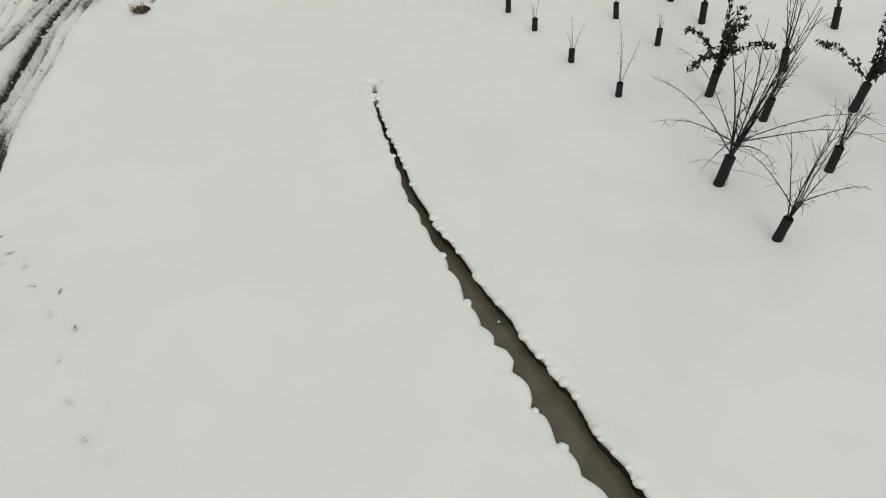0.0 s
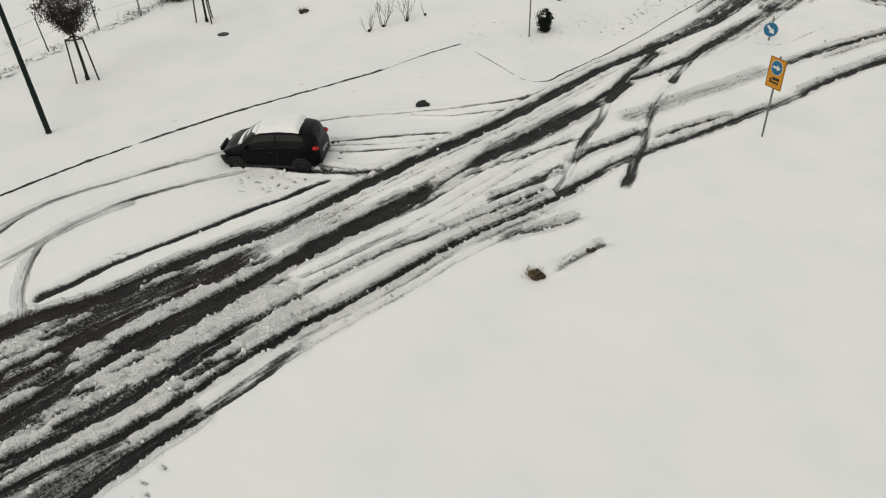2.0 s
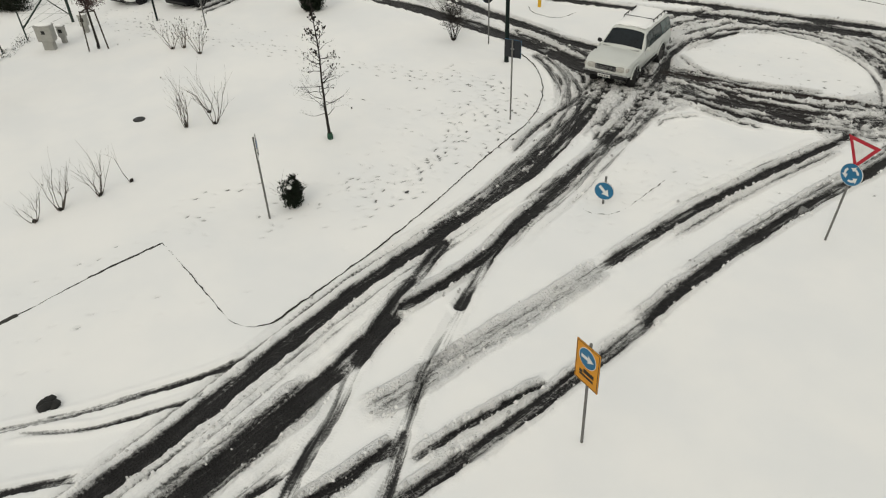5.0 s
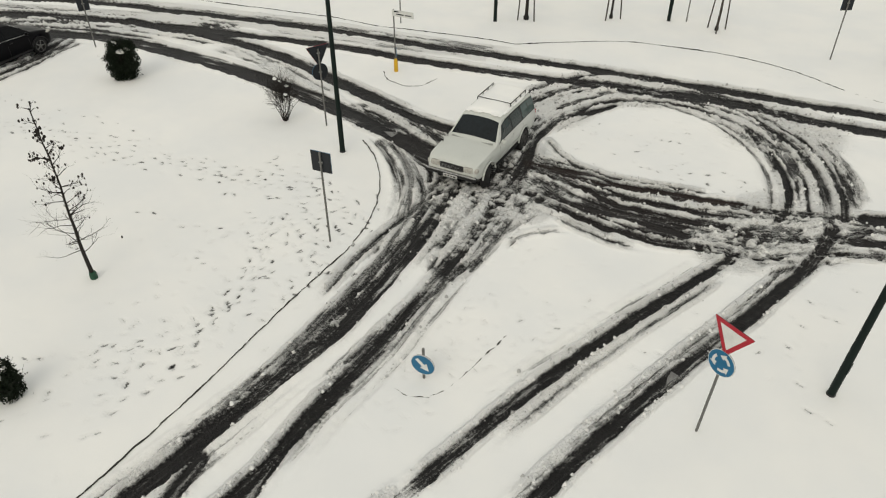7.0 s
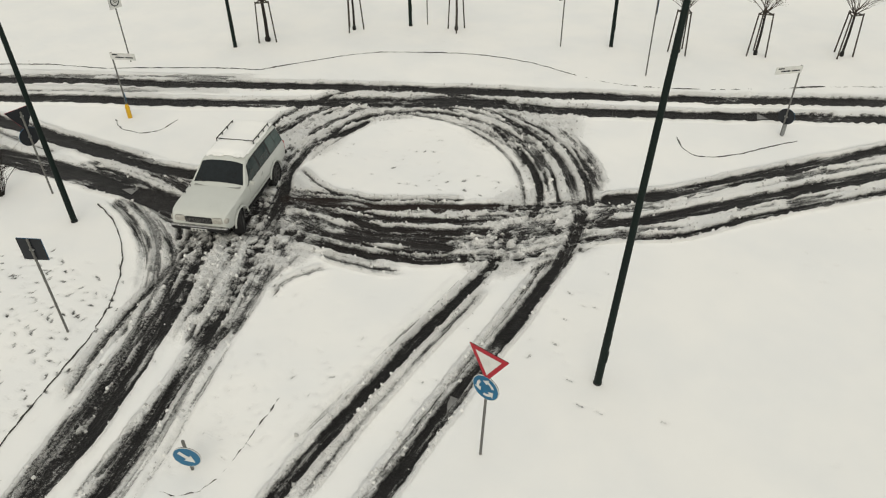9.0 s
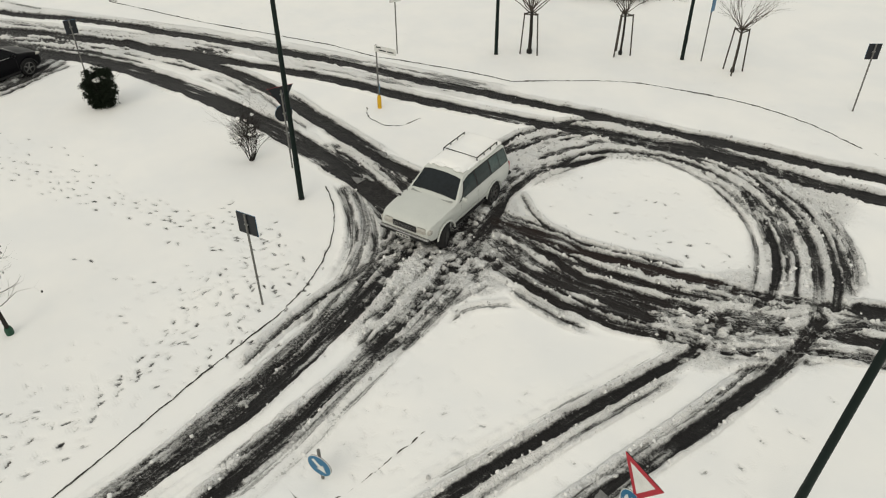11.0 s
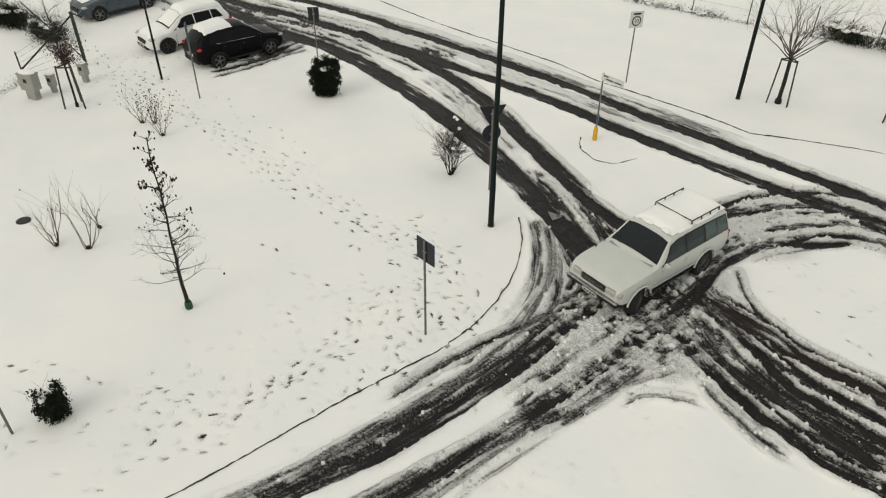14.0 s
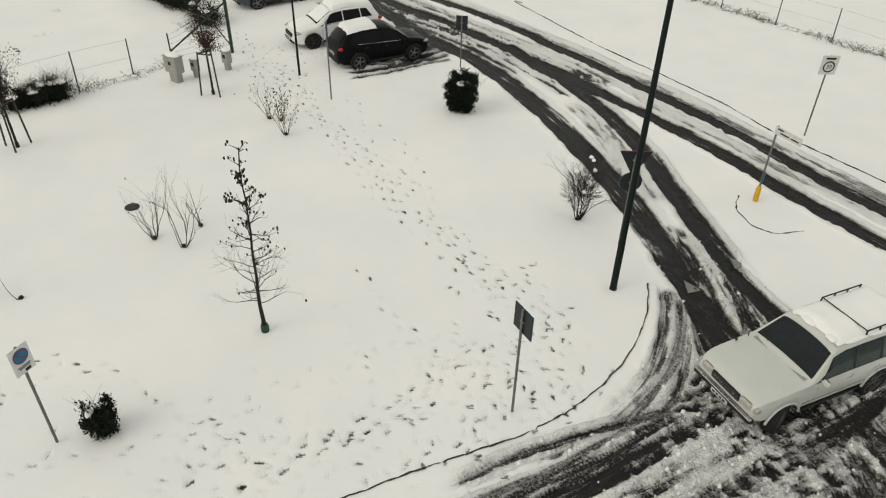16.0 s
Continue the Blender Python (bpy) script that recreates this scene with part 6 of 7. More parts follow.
def plate_on(parent, outline, m, mat, name="panel", label="", back=SIGN_BACK):
    """A sign plate 40 mm before the post, with a dark back."""
    p = part(name, Shape().slab(outline, 0.012, m @ pose(0, 0, 0.05)), mat, parent, label)
    part("back_plate", Shape().slab([(a * 0.985, b * 0.985) for a, b in outline], 0.012, m @ pose(0, 0, 0.035)), back, p)
    part("clamp", Shape().box((0, 0, 0.01), (0.12, 0.04, 0.05), m, 0.006), GALVANISED, p)
    return p


def mark(parent, outline, m, mat, lift=0.054, name="marking"):
    return part(name, Shape().slab(outline, 0.003, m @ pose(0, 0, lift)), mat, parent)


def arrow_shape(turn, size):
    """A plain arrow that points to turn degrees."""
    pts = [(-0.5, -0.11), (0.05, -0.11), (0.05, -0.30), (0.52, 0.0), (0.05, 0.30), (0.05, 0.11), (-0.5, 0.11)]
    c, s = math.cos(radians(turn)), math.sin(radians(turn))
    return [((a * c - b * s) * size, (a * s + b * c) * size) for a, b in pts]


def rect(w, h, cx=0.0, cy=0.0):
    return [(cx - w / 2, cy - h / 2), (cx + w / 2, cy - h / 2), (cx + w / 2, cy + h / 2), (cx - w / 2, cy + h / 2)]


def write(parent, text, size, m, mat, name="lettering"):
    cu = bpy.data.curves.new(name, "FONT")
    cu.body, cu.size, cu.align_x, cu.align_y, cu.extrude = text, size, "CENTER", "CENTER", 0.001
    tmp = bpy.data.objects.new("text_source", cu)
    scene.collection.objects.link(tmp)
    me = bpy.data.meshes.new_from_object(tmp.evaluated_get(bpy.context.evaluated_depsgraph_get()))
    bpy.data.objects.remove(tmp)
    me.transform(m)
    me.materials.clear()
    me.materials.append(mat)
    ob = new(name, me)
    ob.parent = parent
    return ob


# amber diversion board with a blue arrow disc
s = sign_post(-10.27, 19.80, 2.72, "amber temporary direction sign with a blue arrow disc", lean=(0, -2))
m = facing(2.2, -90)
p = plate_on(s, rect(0.64, 0.96), m, SIGN_YELLOW, label="amber board with a thin black border")
for o in (rect(0.61, 0.012, 0, 0.46), rect(0.61, 0.012, 0, -0.46), rect(0.012, 0.93, 0.30, 0), rect(0.012, 0.93, -0.30, 0)):
    mark(p, o, m, INK)
mark(p, disc(0.235, 28, 0, 0.18), m, SIGN_WHITE, 0.054)
mark(p, disc(0.22, 28, 0, 0.18), m, SIGN_BLUE, 0.058)
mark(p, [(a, b + 0.18) for a, b in arrow_shape(0, 0.32)], m, SIGN_WHITE, 0.062)
for w, h, x, y in ((0.28, 0.09, 0.06, -0.17), (0.09, 0.06, -0.15, -0.22), (0.38, 0.055, 0.0, -0.29)):
    mark(p, rect(w, h, x, y), m, INK)

# low direction disc on the splitter island
s = sign_post(-16.76, 26.06, 0.98, "blue round sign with a white arrow on a low post", r=0.035, name="direction_sign")
m = facing(0.52, -60)
p = plate_on(s, disc(0.30), m, SIGN_WHITE, label="blue disc with a white arrow")
mark(p, disc(0.285), m, SIGN_BLUE)
mark(p, arrow_shape(-45, 0.42), m, SIGN_WHITE, 0.058)

# give-way triangle over the roundabout disc
s = sign_post(-12.0, 29.86, 2.95, "red and white give-way triangle above a blue roundabout disc", lean=(-1.5, 1.9))
m = facing(2.86, -92)
tri = lambda k: [(-0.45 * k, 0.26 * k), (0.0, -0.52 * k), (0.45 * k, 0.26 * k)]
p = plate_on(s, tri(1.0), m, SIGN_RED, "give_way_plate", "white triangle with a red border")
mark(p, tri(0.66), m, SIGN_WHITE)
m = facing(2.16, -92)
p = plate_on(s, disc(0.31), m, SIGN_WHITE, "roundabout_plate", "blue disc with three circling white arrows")
mark(p, disc(0.295), m, SIGN_BLUE)
for k in range(3):
    a0 = radians(120 * k + 20)
    ring = [(0.21 * math.cos(a0 + radians(t)), 0.21 * math.sin(a0 + radians(t))) for t in (0, 18, 36, 54)] + [(0.15 * math.cos(a0 + radians(t)), 0.15 * math.sin(a0 + radians(t))) for t in (54, 36, 18, 0)]
    mark(p, ring, m, SIGN_WHITE, 0.058)
    t = a0 + radians(54)
    mark(p, [(0.26 * math.cos(t), 0.26 * math.sin(t)), (0.18 * math.cos(t + radians(38)), 0.18 * math.sin(t + radians(38))), (0.10 * math.cos(t), 0.10 * math.sin(t))], m, SIGN_WHITE, 0.058)

# the same pair seen from behind, beside the lamp post
s = sign_post(-29.33, 30.43, 3.0, "give-way triangle above a round sign, seen from its dark back")
for z, o in ((2.86, tri(1.0)), (2.16, disc(0.31))):
    m = facing(z, 180)
    p = plate_on(s, o, m, SIGN_RED if z > 2.5 else SIGN_BLUE)
    mark(p, tri(0.66) if z > 2.5 else disc(0.2), m, SIGN_WHITE)

# no-parking board
s = sign_post(-21.57, 17.33, 2.75, "white no-parking board on a grey post", lean=(0, 0))
m = facing(2.45, 68)
p = plate_on(s, rect(0.42, 0.62), m, SIGN_WHITE, label="white board with a no-parking disc")
mark(p, disc(0.165, 28, 0, 0.10), m, SIGN_MAROON)
mark(p, disc(0.138, 28, 0, 0.10), m, SIGN_BLUE, 0.058)
mark(p, [(-0.105, 0.19), (-0.09, 0.205), (0.105, 0.01), (0.09, -0.005)], m, SIGN_MAROON, 0.062)
for w, h, x, y in ((0.28, 0.022, 0, -0.13), (0.24, 0.022, 0, -0.17), (0.12, 0.07, 0.05, -0.25)):
    mark(p, rect(w, h, x, y), m, INK)

# dark-backed boards
for x, y, h, w, hh, turn in ((-22.75, 26.92, 3.0, 0.62, 0.62, 120), (-42.75, 25.7, 2.35, 0.5, 0.62, 175), (-21.5, 51.19, 2.82, 0.5, 0.62, 148), (-38.88, 20.51, 3.2, 0.5, 0.72, 100)):
    s = sign_post(x, y, h, "square road sign seen from its dark grey back", mat=POST_GREY)
    m = facing(h - hh / 2, turn)
    p = plate_on(s, rect(w, hh), m, SIGN_BLUE)
    mark(p, disc(0.2), m, SIGN_WHITE)

# speed-zone board
s = sign_post(-36.90, 38.79, 3.18, "grey-white zone board with a speed disc")
m = facing(2.85, 2)
p = plate_on(s, rect(0.6, 0.7), m, SIGN_WHITE, label="pale board with a round speed sign")
mark(p, disc(0.21, 28, 0, -0.06), m, SIGN_BACK)
mark(p, disc(0.16, 28, 0, -0.06), m, SIGN_WHITE, 0.058)
write(p, "30", 0.2, m @ pose(0, -0.06, 0.063), INK)
mark(p, rect(0.36, 0.07, 0, 0.24), m, INK)

# street-name boards
for x, y, h, turn, yellow in ((-32.1, 35.36, 2.72, -63, True), (-10.72, 48.12, 2.75, -45, False)):
    s = sign_post(x, y, h, "white street-name board on a slim post" + (" with a yellow sleeve" if yellow else ""), name="street_name_sign")
    m = facing(h - 0.13, turn)
    off = 0.45 if yellow else -0.45
    p = part("name_board", Shape().slab(rect(1.0, 0.26, off, 0), 0.02, m @ pose(0, 0, 0.04)), SIGN_WHITE, s, "white board with dark lettering")
    for w, cx, cy in ((0.22, -0.3, 0.07), (0.34, -0.12, -0.03), (0.30, 0.26, -0.03)):
        part("lettering_bar", Shape().slab(rect(w, 0.045, off + cx, cy), 0.003, m @ pose(0, 0, 0.044)), SIGN_BACK, p)
    if yellow:
        part("sleeve", Shape().lathe([(0.085, 0.0), (0.085, 0.5), (0.05, 0.62)], 12), POST_YELLOW, s, "yellow sleeve", smooth=True)
        part("disc_plate", Shape().slab(disc(0.2, 20), 0.012, facing(0.9, 60) @ pose(0, 0, 0.05)), SIGN_BLUE, s)
    else:
        m2 = facing(0.78, 80)
        plate_on(s, disc(0.3), m2, SIGN_BLUE, "disc_plate", "round sign turned away")
        part("sleeve", Shape().box((0.06, 0, 0.28), (0.1, 0.22, 0.5), None, 0.03), GALVANISED, s)

# bare slim posts
for x, y, h in ((-16.94, 50.37, 3.4), (-28.53, 50.25, 3.0)):
    s = sign_post(x, y, h, "slim grey post with a narrow edge-on plate")
    plate_on(s, rect(0.4, 0.6), facing(h - 0.35, 20), SIGN_BLUE)


def lamp_post(x, y, h, r, lean=(0.0, 0.0), head=True):
    """A tapered green steel pole with a door at its foot and a hooded lantern."""
    tilt = Matrix.Rotation(math.hypot(*lean), 4, Vector((-lean[1], lean[0], 0))) if any(lean) else Matrix()
    s = thing("lamp_post", stand(x, y, 0, 0.05) @ tilt, "tall dark green steel lamp post standing in snow", "lamp post", "lamp posts")
    part("pole", Shape().lathe([(r * 0.98, -0.3), (r * 0.96, 1.6), (r * 0.9, 1.66), (r * 0.6, h), (r * 0.5, h + 0.02)], 14), POLE_GREEN, s, smooth=True)
    part("collar", Shape().lathe([(r * 1.05, 0.0), (r * 1.12, 0.06), (r * 1.02, 0.1)], 14), DARK_STEEL, s, smooth=True)
    part("service_door", Shape().box((r * 0.95, 0, 0.95), (0.02, 0.09, 0.32), None, 0.006), POLE_GREEN, s)
    if head:
        lantern = part("lantern", Shape().lathe([(0.06, h - 0.02), (0.10, h + 0.06), (0.15, h + 0.2), (0.16, h + 0.28)], 16), POLE_GREEN, s, "dark green lantern", smooth=True)
        hood = Shape().ball((-0.13, -0.14, h + 0.34), (0.35, 0.35, 0.18), 9, 18)
        for q in ((0.2, 0.0), (-0.1, 0.17), (-0.1, -0.17)):
            part("arm", Shape().tube((0, 0, h - 0.12), (q[0] * 1.1, q[1] * 1.1, h + 0.28), 0.014, 0.012, 6), POLE_GREEN, lantern)
        part("hood", hood, POLE_GREEN, lantern, "rounded dark hood", smooth=60)


for x, y, h, r, lean, head in ((-27.21, 29.90, 9.4, 0.095, (0, 0), True), (-10.85, 33.13, 9.4, 0.095, (0.036, 0.024), True), (-34.30, 42.71, 9, 0.09, (0, 0), True), (-19.58, 52.55, 9, 0.09, (0, 0), True), (-29.16, 49.67, 9, 0.09, (0, 0), True), (-41.31, 18.77, 6, 0.05, (0, 0), False), (-20.97, -1.81, 9, 0.095, (0, 0), True)):
    lamp_post(x, y, h, r, lean, head)


BARK = plain("dark_wet_bark", (0.017, 0.014, 0.012, 1), 0.85, relief=0.006)
TWIG = plain("grey_brown_twig", (0.070, 0.056, 0.047, 1), 0.85)
PALE_TWIG = plain("pale_twig", (0.13, 0.11, 0.092, 1), 0.85)
STAKE = plain("weathered_stake", (0.050, 0.043, 0.036, 1), 0.8, relief=0.004)
EVERGREEN = plain("evergreen_leaf", (0.010, 0.016, 0.009, 1), 0.6, vary=0.5, scale=30, gloss=0.12)
RUSSET = plain("withered_russet_leaf", (0.044, 0.021, 0.017, 1), 0.7, vary=0.4, scale=30)
DARK_LEAF = plain("withered_dark_leaf", (0.020, 0.013, 0.011, 1), 0.7, vary=0.4, scale=30)
SEED = plain("dark_seed_head", (0.020, 0.016, 0.013, 1), 0.8)
GREEN_BAND = plain("green_trunk_guard", (0.012, 0.060, 0.034, 1), 0.5)
TUBE_GUARD = plain("black_tree_guard", (0.007, 0.007, 0.0065, 1), 0.75, relief=0.006)
EARTH = plain("wet_brown_earth", (0.050, 0.034, 0.020, 1), 0.9, vary=0.5, scale=12, relief=0.02)


def branch(s, rnd, p, d, length, r, depth, tips, spread=0.6, lift=0.15, kids=(2, 4), n=5):
    """Grows one limb and its side shoots; tips collects where they end."""
    steps_ = 4 if depth > 0 else 3
    for k in range(steps_):
        q = p + d * (length / steps_)
        r1 = r * (1 - 0.75 / steps_)
        s.tube(p, q, r, r1, max(3, n), caps=False)
        p, r = q, r1
        d = (d + Vector((rnd.gauss(0, 0.17), rnd.gauss(0, 0.17), rnd.gauss(0.03, 0.10)))).normalized()
        if depth > 0 and k > 0:
            for _ in range(rnd.randint(*kids) if k == steps_ - 1 else rnd.randint(0, 2)):
                side = Vector((rnd.gauss(0, 1), rnd.gauss(0, 1), rnd.gauss(lift, 0.5))).normalized()
                branch(s, rnd, p, (d + side * spread).normalized(), length * rnd.uniform(0.4, 0.7), r * 0.6, depth - 1, tips, spread, lift, kids, max(3, n - 1))
    tips.append(p)


def leaves(s, rnd, at, count, spread, size):
    for _ in range(count):
        c = at + Vector((rnd.gauss(0, spread), rnd.gauss(0, spread), rnd.gauss(0, spread)))
        t = Euler((rnd.uniform(0, 6.28), rnd.uniform(0, 6.28), rnd.uniform(0, 6.28))).to_matrix()
        a = size * rnd.uniform(0.6, 1.3)
        s.quad(c + t @ Vector((-a, 0, 0)), c + t @ Vector((0, -a * 0.4, a * 0.1)), c + t @ Vector((a, 0, 0)), c + t @ Vector((0, a * 0.4, a * 0.1)))


def bare_shrub(x, y, h, seed, stems=8, mat=TWIG, spread=0.45, seeds=0, group="bare shrubs", label="leafless shrub of thin brown stems rising from snow", thick=0.014, kids=(1, 3), depth=1, fork=0.45, snow=0, fill=0):
    rnd = random.Random(seed)
    ob = thing("shrub", stand(x, y), label, "shrub", group)
    s, tips = Shape(), []
    for k in range(stems):
        a = rnd.uniform(0, 6.28)
        d = Vector((math.cos(a) * spread * rnd.uniform(0.2, 1.2), math.sin(a) * spread * rnd.uniform(0.2, 1.2), 1)).normalized()
        branch(s, rnd, Vector((math.cos(a) * 0.06, math.sin(a) * 0.06, -0.05)), d, h * rnd.uniform(0.6, 1.05), thick * rnd.uniform(0.7, 1.2), depth, tips, fork, 0.4, kids, 4)
    for k in range(fill):
        u = Vector((rnd.gauss(0, 1), rnd.gauss(0, 1), rnd.gauss(0, 1))).normalized() * rnd.uniform(0.2, 1.0)
        p = Vector((u.x * h * 0.36, u.y * h * 0.36, h * (0.72 + 0.46 * u.z)))
        d = (Vector((u.x, u.y, u.z * 0.5 + 0.6)) + Vector((rnd.gauss(0, 0.4), rnd.gauss(0, 0.4), 0))).normalized()
        s.tube(p, p + d * h * rnd.uniform(0.1, 0.2), 0.007, 0.004, 3, caps=False)
    part("branchwork", s, mat, ob, kind="stuff")
    for k in range(snow):
        a, t = rnd.uniform(0, 6.28), rnd.uniform(0.1, 0.42)
        part("snow_cushion", Shape().ball((math.cos(a) * t, math.sin(a) * t, h * rnd.uniform(0.7, 1.5)), (0.09, 0.07, 0.04), 4, 7, 0.6, rnd), SNOW, ob, "snow caught in the twigs", smooth=60)
    if seeds:
        b = Shape()
        for p in tips:
            if rnd.random() < seeds:
                b.ball(p, (0.022, 0.022, 0.028), 4, 5, 0.3, rnd)
        part("seed_cluster", b, SEED, ob, kind="stuff")
    foot = Shape().ball((0, 0, 0.02), (0.07, 0.07, 0.08), 4, 8, 0.6, rnd)
    part("root_crown", foot, BARK, ob)
    return ob


def evergreen(x, y, w, h, seed, clumps, label, snow=4, leaf=0.045):
    """A dense dark bush built of many small leaves, with gaps and snow in its forks."""
    rnd = random.Random(seed)
    ob = thing("evergreen_bush", stand(x, y), label, "bush", "evergreen bushes")
    twig, crown, white, tips = Shape(), Shape(), Shape(), []
    for k in range(9):
        a = k * 0.7 + rnd.random()
        d = Vector((math.cos(a) * 0.4, math.sin(a) * 0.4, 1)).normalized()
        branch(twig, rnd, Vector((0, 0, -0.05)), d, h * rnd.uniform(0.45, 0.8), 0.016, 1, tips, 0.5, 0.3, (1, 2), 4)
    lobes = []
    for k in range(11):
        a = rnd.uniform(0, 6.28)
        off = w * 0.34 * math.sqrt(rnd.random())
        lobes.append((math.cos(a) * off, math.sin(a) * off, h * rnd.uniform(0.55, 1.0) * (1 - 0.25 * off / w), w * rnd.uniform(0.10, 0.19)))
    for k in range(clumps):
        x0, y0, top, rad = lobes[k % len(lobes)]
        a, u = rnd.uniform(0, 6.28), rnd.random()
        wide = rad * (0.5 + 1.0 * math.sin(0.4 + u * 2.5)) * math.sqrt(rnd.uniform(0.1, 1))
        spread = 0.75 + 0.5 * u
        leaves(crown, rnd, Vector((x0 * spread + math.cos(a) * wide, y0 * spread + math.sin(a) * wide, 0.04 + (top - 0.04) * u)), 22, 0.05, leaf)
    part("branchwork", twig, BARK, ob, kind="stuff")
    part("foliage", crown, EVERGREEN, ob, "dark green leaves", kind="stuff")
    for k in range(snow):
        a = rnd.uniform(0, 6.28)
        white = Shape().ball((math.cos(a) * w * 0.22, math.sin(a) * w * 0.22, h * rnd.uniform(0.55, 0.9)), (w * 0.17, w * 0.14, 0.05), 5, 8, 0.5, rnd)
        part("snow_cushion", white, SNOW, ob, "snow caught in the bush", smooth=60)


def stake_frame(ob, h, spread, turn):
    """Three stakes with cross rails round a young trunk."""
    tops = []
    for k in range(3):
        a = radians(turn + 120 * k)
        p, q = (math.cos(a) * spread, math.sin(a) * spread, -0.1), (math.cos(a) * spread * 0.72, math.sin(a) * spread * 0.72, h)
        part("stake", Shape().tube(p, q, 0.034, 0.032, 8), STAKE, ob, smooth=True)
        tops.append(Vector(q) - Vector((0, 0, 0.06)))
    for k in range(3):
        part("cross_rail", Shape().tube(tops[k], tops[(k + 1) % 3], 0.03, 0.03, 6), STAKE, ob, smooth=True)


def staked_tree(x, y, seed, h=3.6, stake=1.85, russet=0, turn=20, limbs=16, trunk=0.05, broad=0.5, leader=0.0, lean=(0, 0), leafmat=None):
    rnd = random.Random(seed)
    ob = thing("young_tree", stand(x, y), "young " + ("russet-leaved" if russet else "leafless") + " tree held by three wooden stakes", "tree", "staked trees")
    s, tips = Shape(), []
    fork = stake * 1.02
    s.tube((0, 0, -0.1), (0.02, 0.01, fork * 0.5), trunk * 1.1, trunk, 8).tube((0.02, 0.01, fork * 0.5), (0, 0, fork), trunk, trunk * 0.85, 8)
    part("trunk", s, BARK, ob, smooth=True)
    c = Shape()
    for k in range(limbs):
        a = 6.28 * k / limbs + rnd.uniform(-0.3, 0.3)
        tilt = rnd.uniform(0.25, 1.3) if not russet else rnd.uniform(0.05, broad)
        d = Vector((math.cos(a) * tilt, math.sin(a) * tilt, 1)).normalized()
        branch(c, rnd, Vector((0, 0, fork - 0.08 + rnd.uniform(-0.1, 0.15))), d, (h - fork) * rnd.uniform(0.6, 1.0), trunk * 0.34, 2, tips, 0.55, 0.1, (2, 3), 4)
    if leader:
        p = Vector((0, 0, fork - 0.1))
        for k in range(5):
            q = p + Vector((lean[0] + rnd.gauss(0, 0.04), lean[1] + rnd.gauss(0, 0.04), 1)).normalized() * leader / 5
            c.tube(p, q, trunk * (0.7 - 0.12 * k), trunk * (0.58 - 0.12 * k), 6, caps=False)
            for j in range(3 if k < 3 else 1):
                a = rnd.uniform(0, 6.28)
                branch(c, rnd, q, Vector((math.cos(a) + lean[0], math.sin(a) + lean[1], 0.9)).normalized(), leader * 0.24, trunk * 0.22, 1, tips, 0.5, 0.2, (1, 3), 4)
            p = q
    part("crown", c, TWIG if not russet else BARK, ob, "fan of thin bare branches")
    if russet:
        lv = Shape()
        for p in tips:
            if p.z < fork + (h - fork) * rnd.uniform(0.3, 1.3):
                leaves(lv, rnd, Vector((p.x * 0.2, p.y * 0.2, fork)).lerp(p, rnd.uniform(0.12, 1.0)), russet, 0.085, 0.046)
        part("foliage", lv, leafmat or RUSSET, ob, "clusters of withered russet leaves", kind="stuff")
    stake_frame(ob, stake, 0.48, turn)
    part("trunk_guard", Shape().lathe([(trunk * 1.5, -0.05), (trunk * 1.7, 0.12), (trunk * 1.3, 0.2)], 10), TUBE_GUARD, ob)
    return ob


def tall_sapling(x, y, h, seed):
    """The slim tree with seed heads and a green band at its foot."""
    rnd = random.Random(seed)
    ob = thing("young_tree", stand(x, y), "slender leafless tree with dark seed heads and a green trunk band", "tree")
    s, c, tips = Shape(), Shape(), []
    p, r = Vector((0, 0, -0.1)), 0.062
    pts = [p]
    for k in range(12):
        q = Vector((rnd.gauss(0, 0.014) - 0.010 * k - (0.16 if k == 11 else 0), rnd.gauss(0, 0.014), h * (k + 1) / 12))
        s.tube(p, q, r, r * 0.88, 8, caps=k in (0, 11))
        if k >= 2:
            for j in range(rnd.randint(5, 8)):
                a = rnd.uniform(0, 6.28)
                reach = (0.62 if k < 5 else 0.46 if k < 7 else 0.30 if k < 9 else 0.16) * rnd.choice((0.5, 0.7, 1.0, 1.15))
                d = Vector((math.cos(a), math.sin(a), rnd.uniform(0.0, 0.7) + (0.5 if k > 6 else 0))).normalized()
                branch(c, rnd, p.lerp(q, rnd.random()), d, reach, 0.015, 2, tips, 0.85, 0.35, (1, 3), 4)
        p, r = q, r * 0.88
    part("trunk", s, BARK, ob, smooth=True)
    part("crown", c, BARK, ob, "crooked bare side branches")
    b = Shape()
    for t in tips:
        if rnd.random() < (0.20 if t.z > h * 0.5 else 0.02):
            z = rnd.uniform(0.014, 0.028)
            b.ball(t - Vector((0, 0, 0.02)), (z, z, z * 1.5), 4, 6, 0.4, rnd)
    part("seed_cluster", b, SEED, ob, kind="stuff")
    part("trunk_guard", Shape().lathe([(0.1, -0.05), (0.105, 0.13), (0.085, 0.22)], 12), GREEN_BAND, ob, "green plastic band", smooth=True)


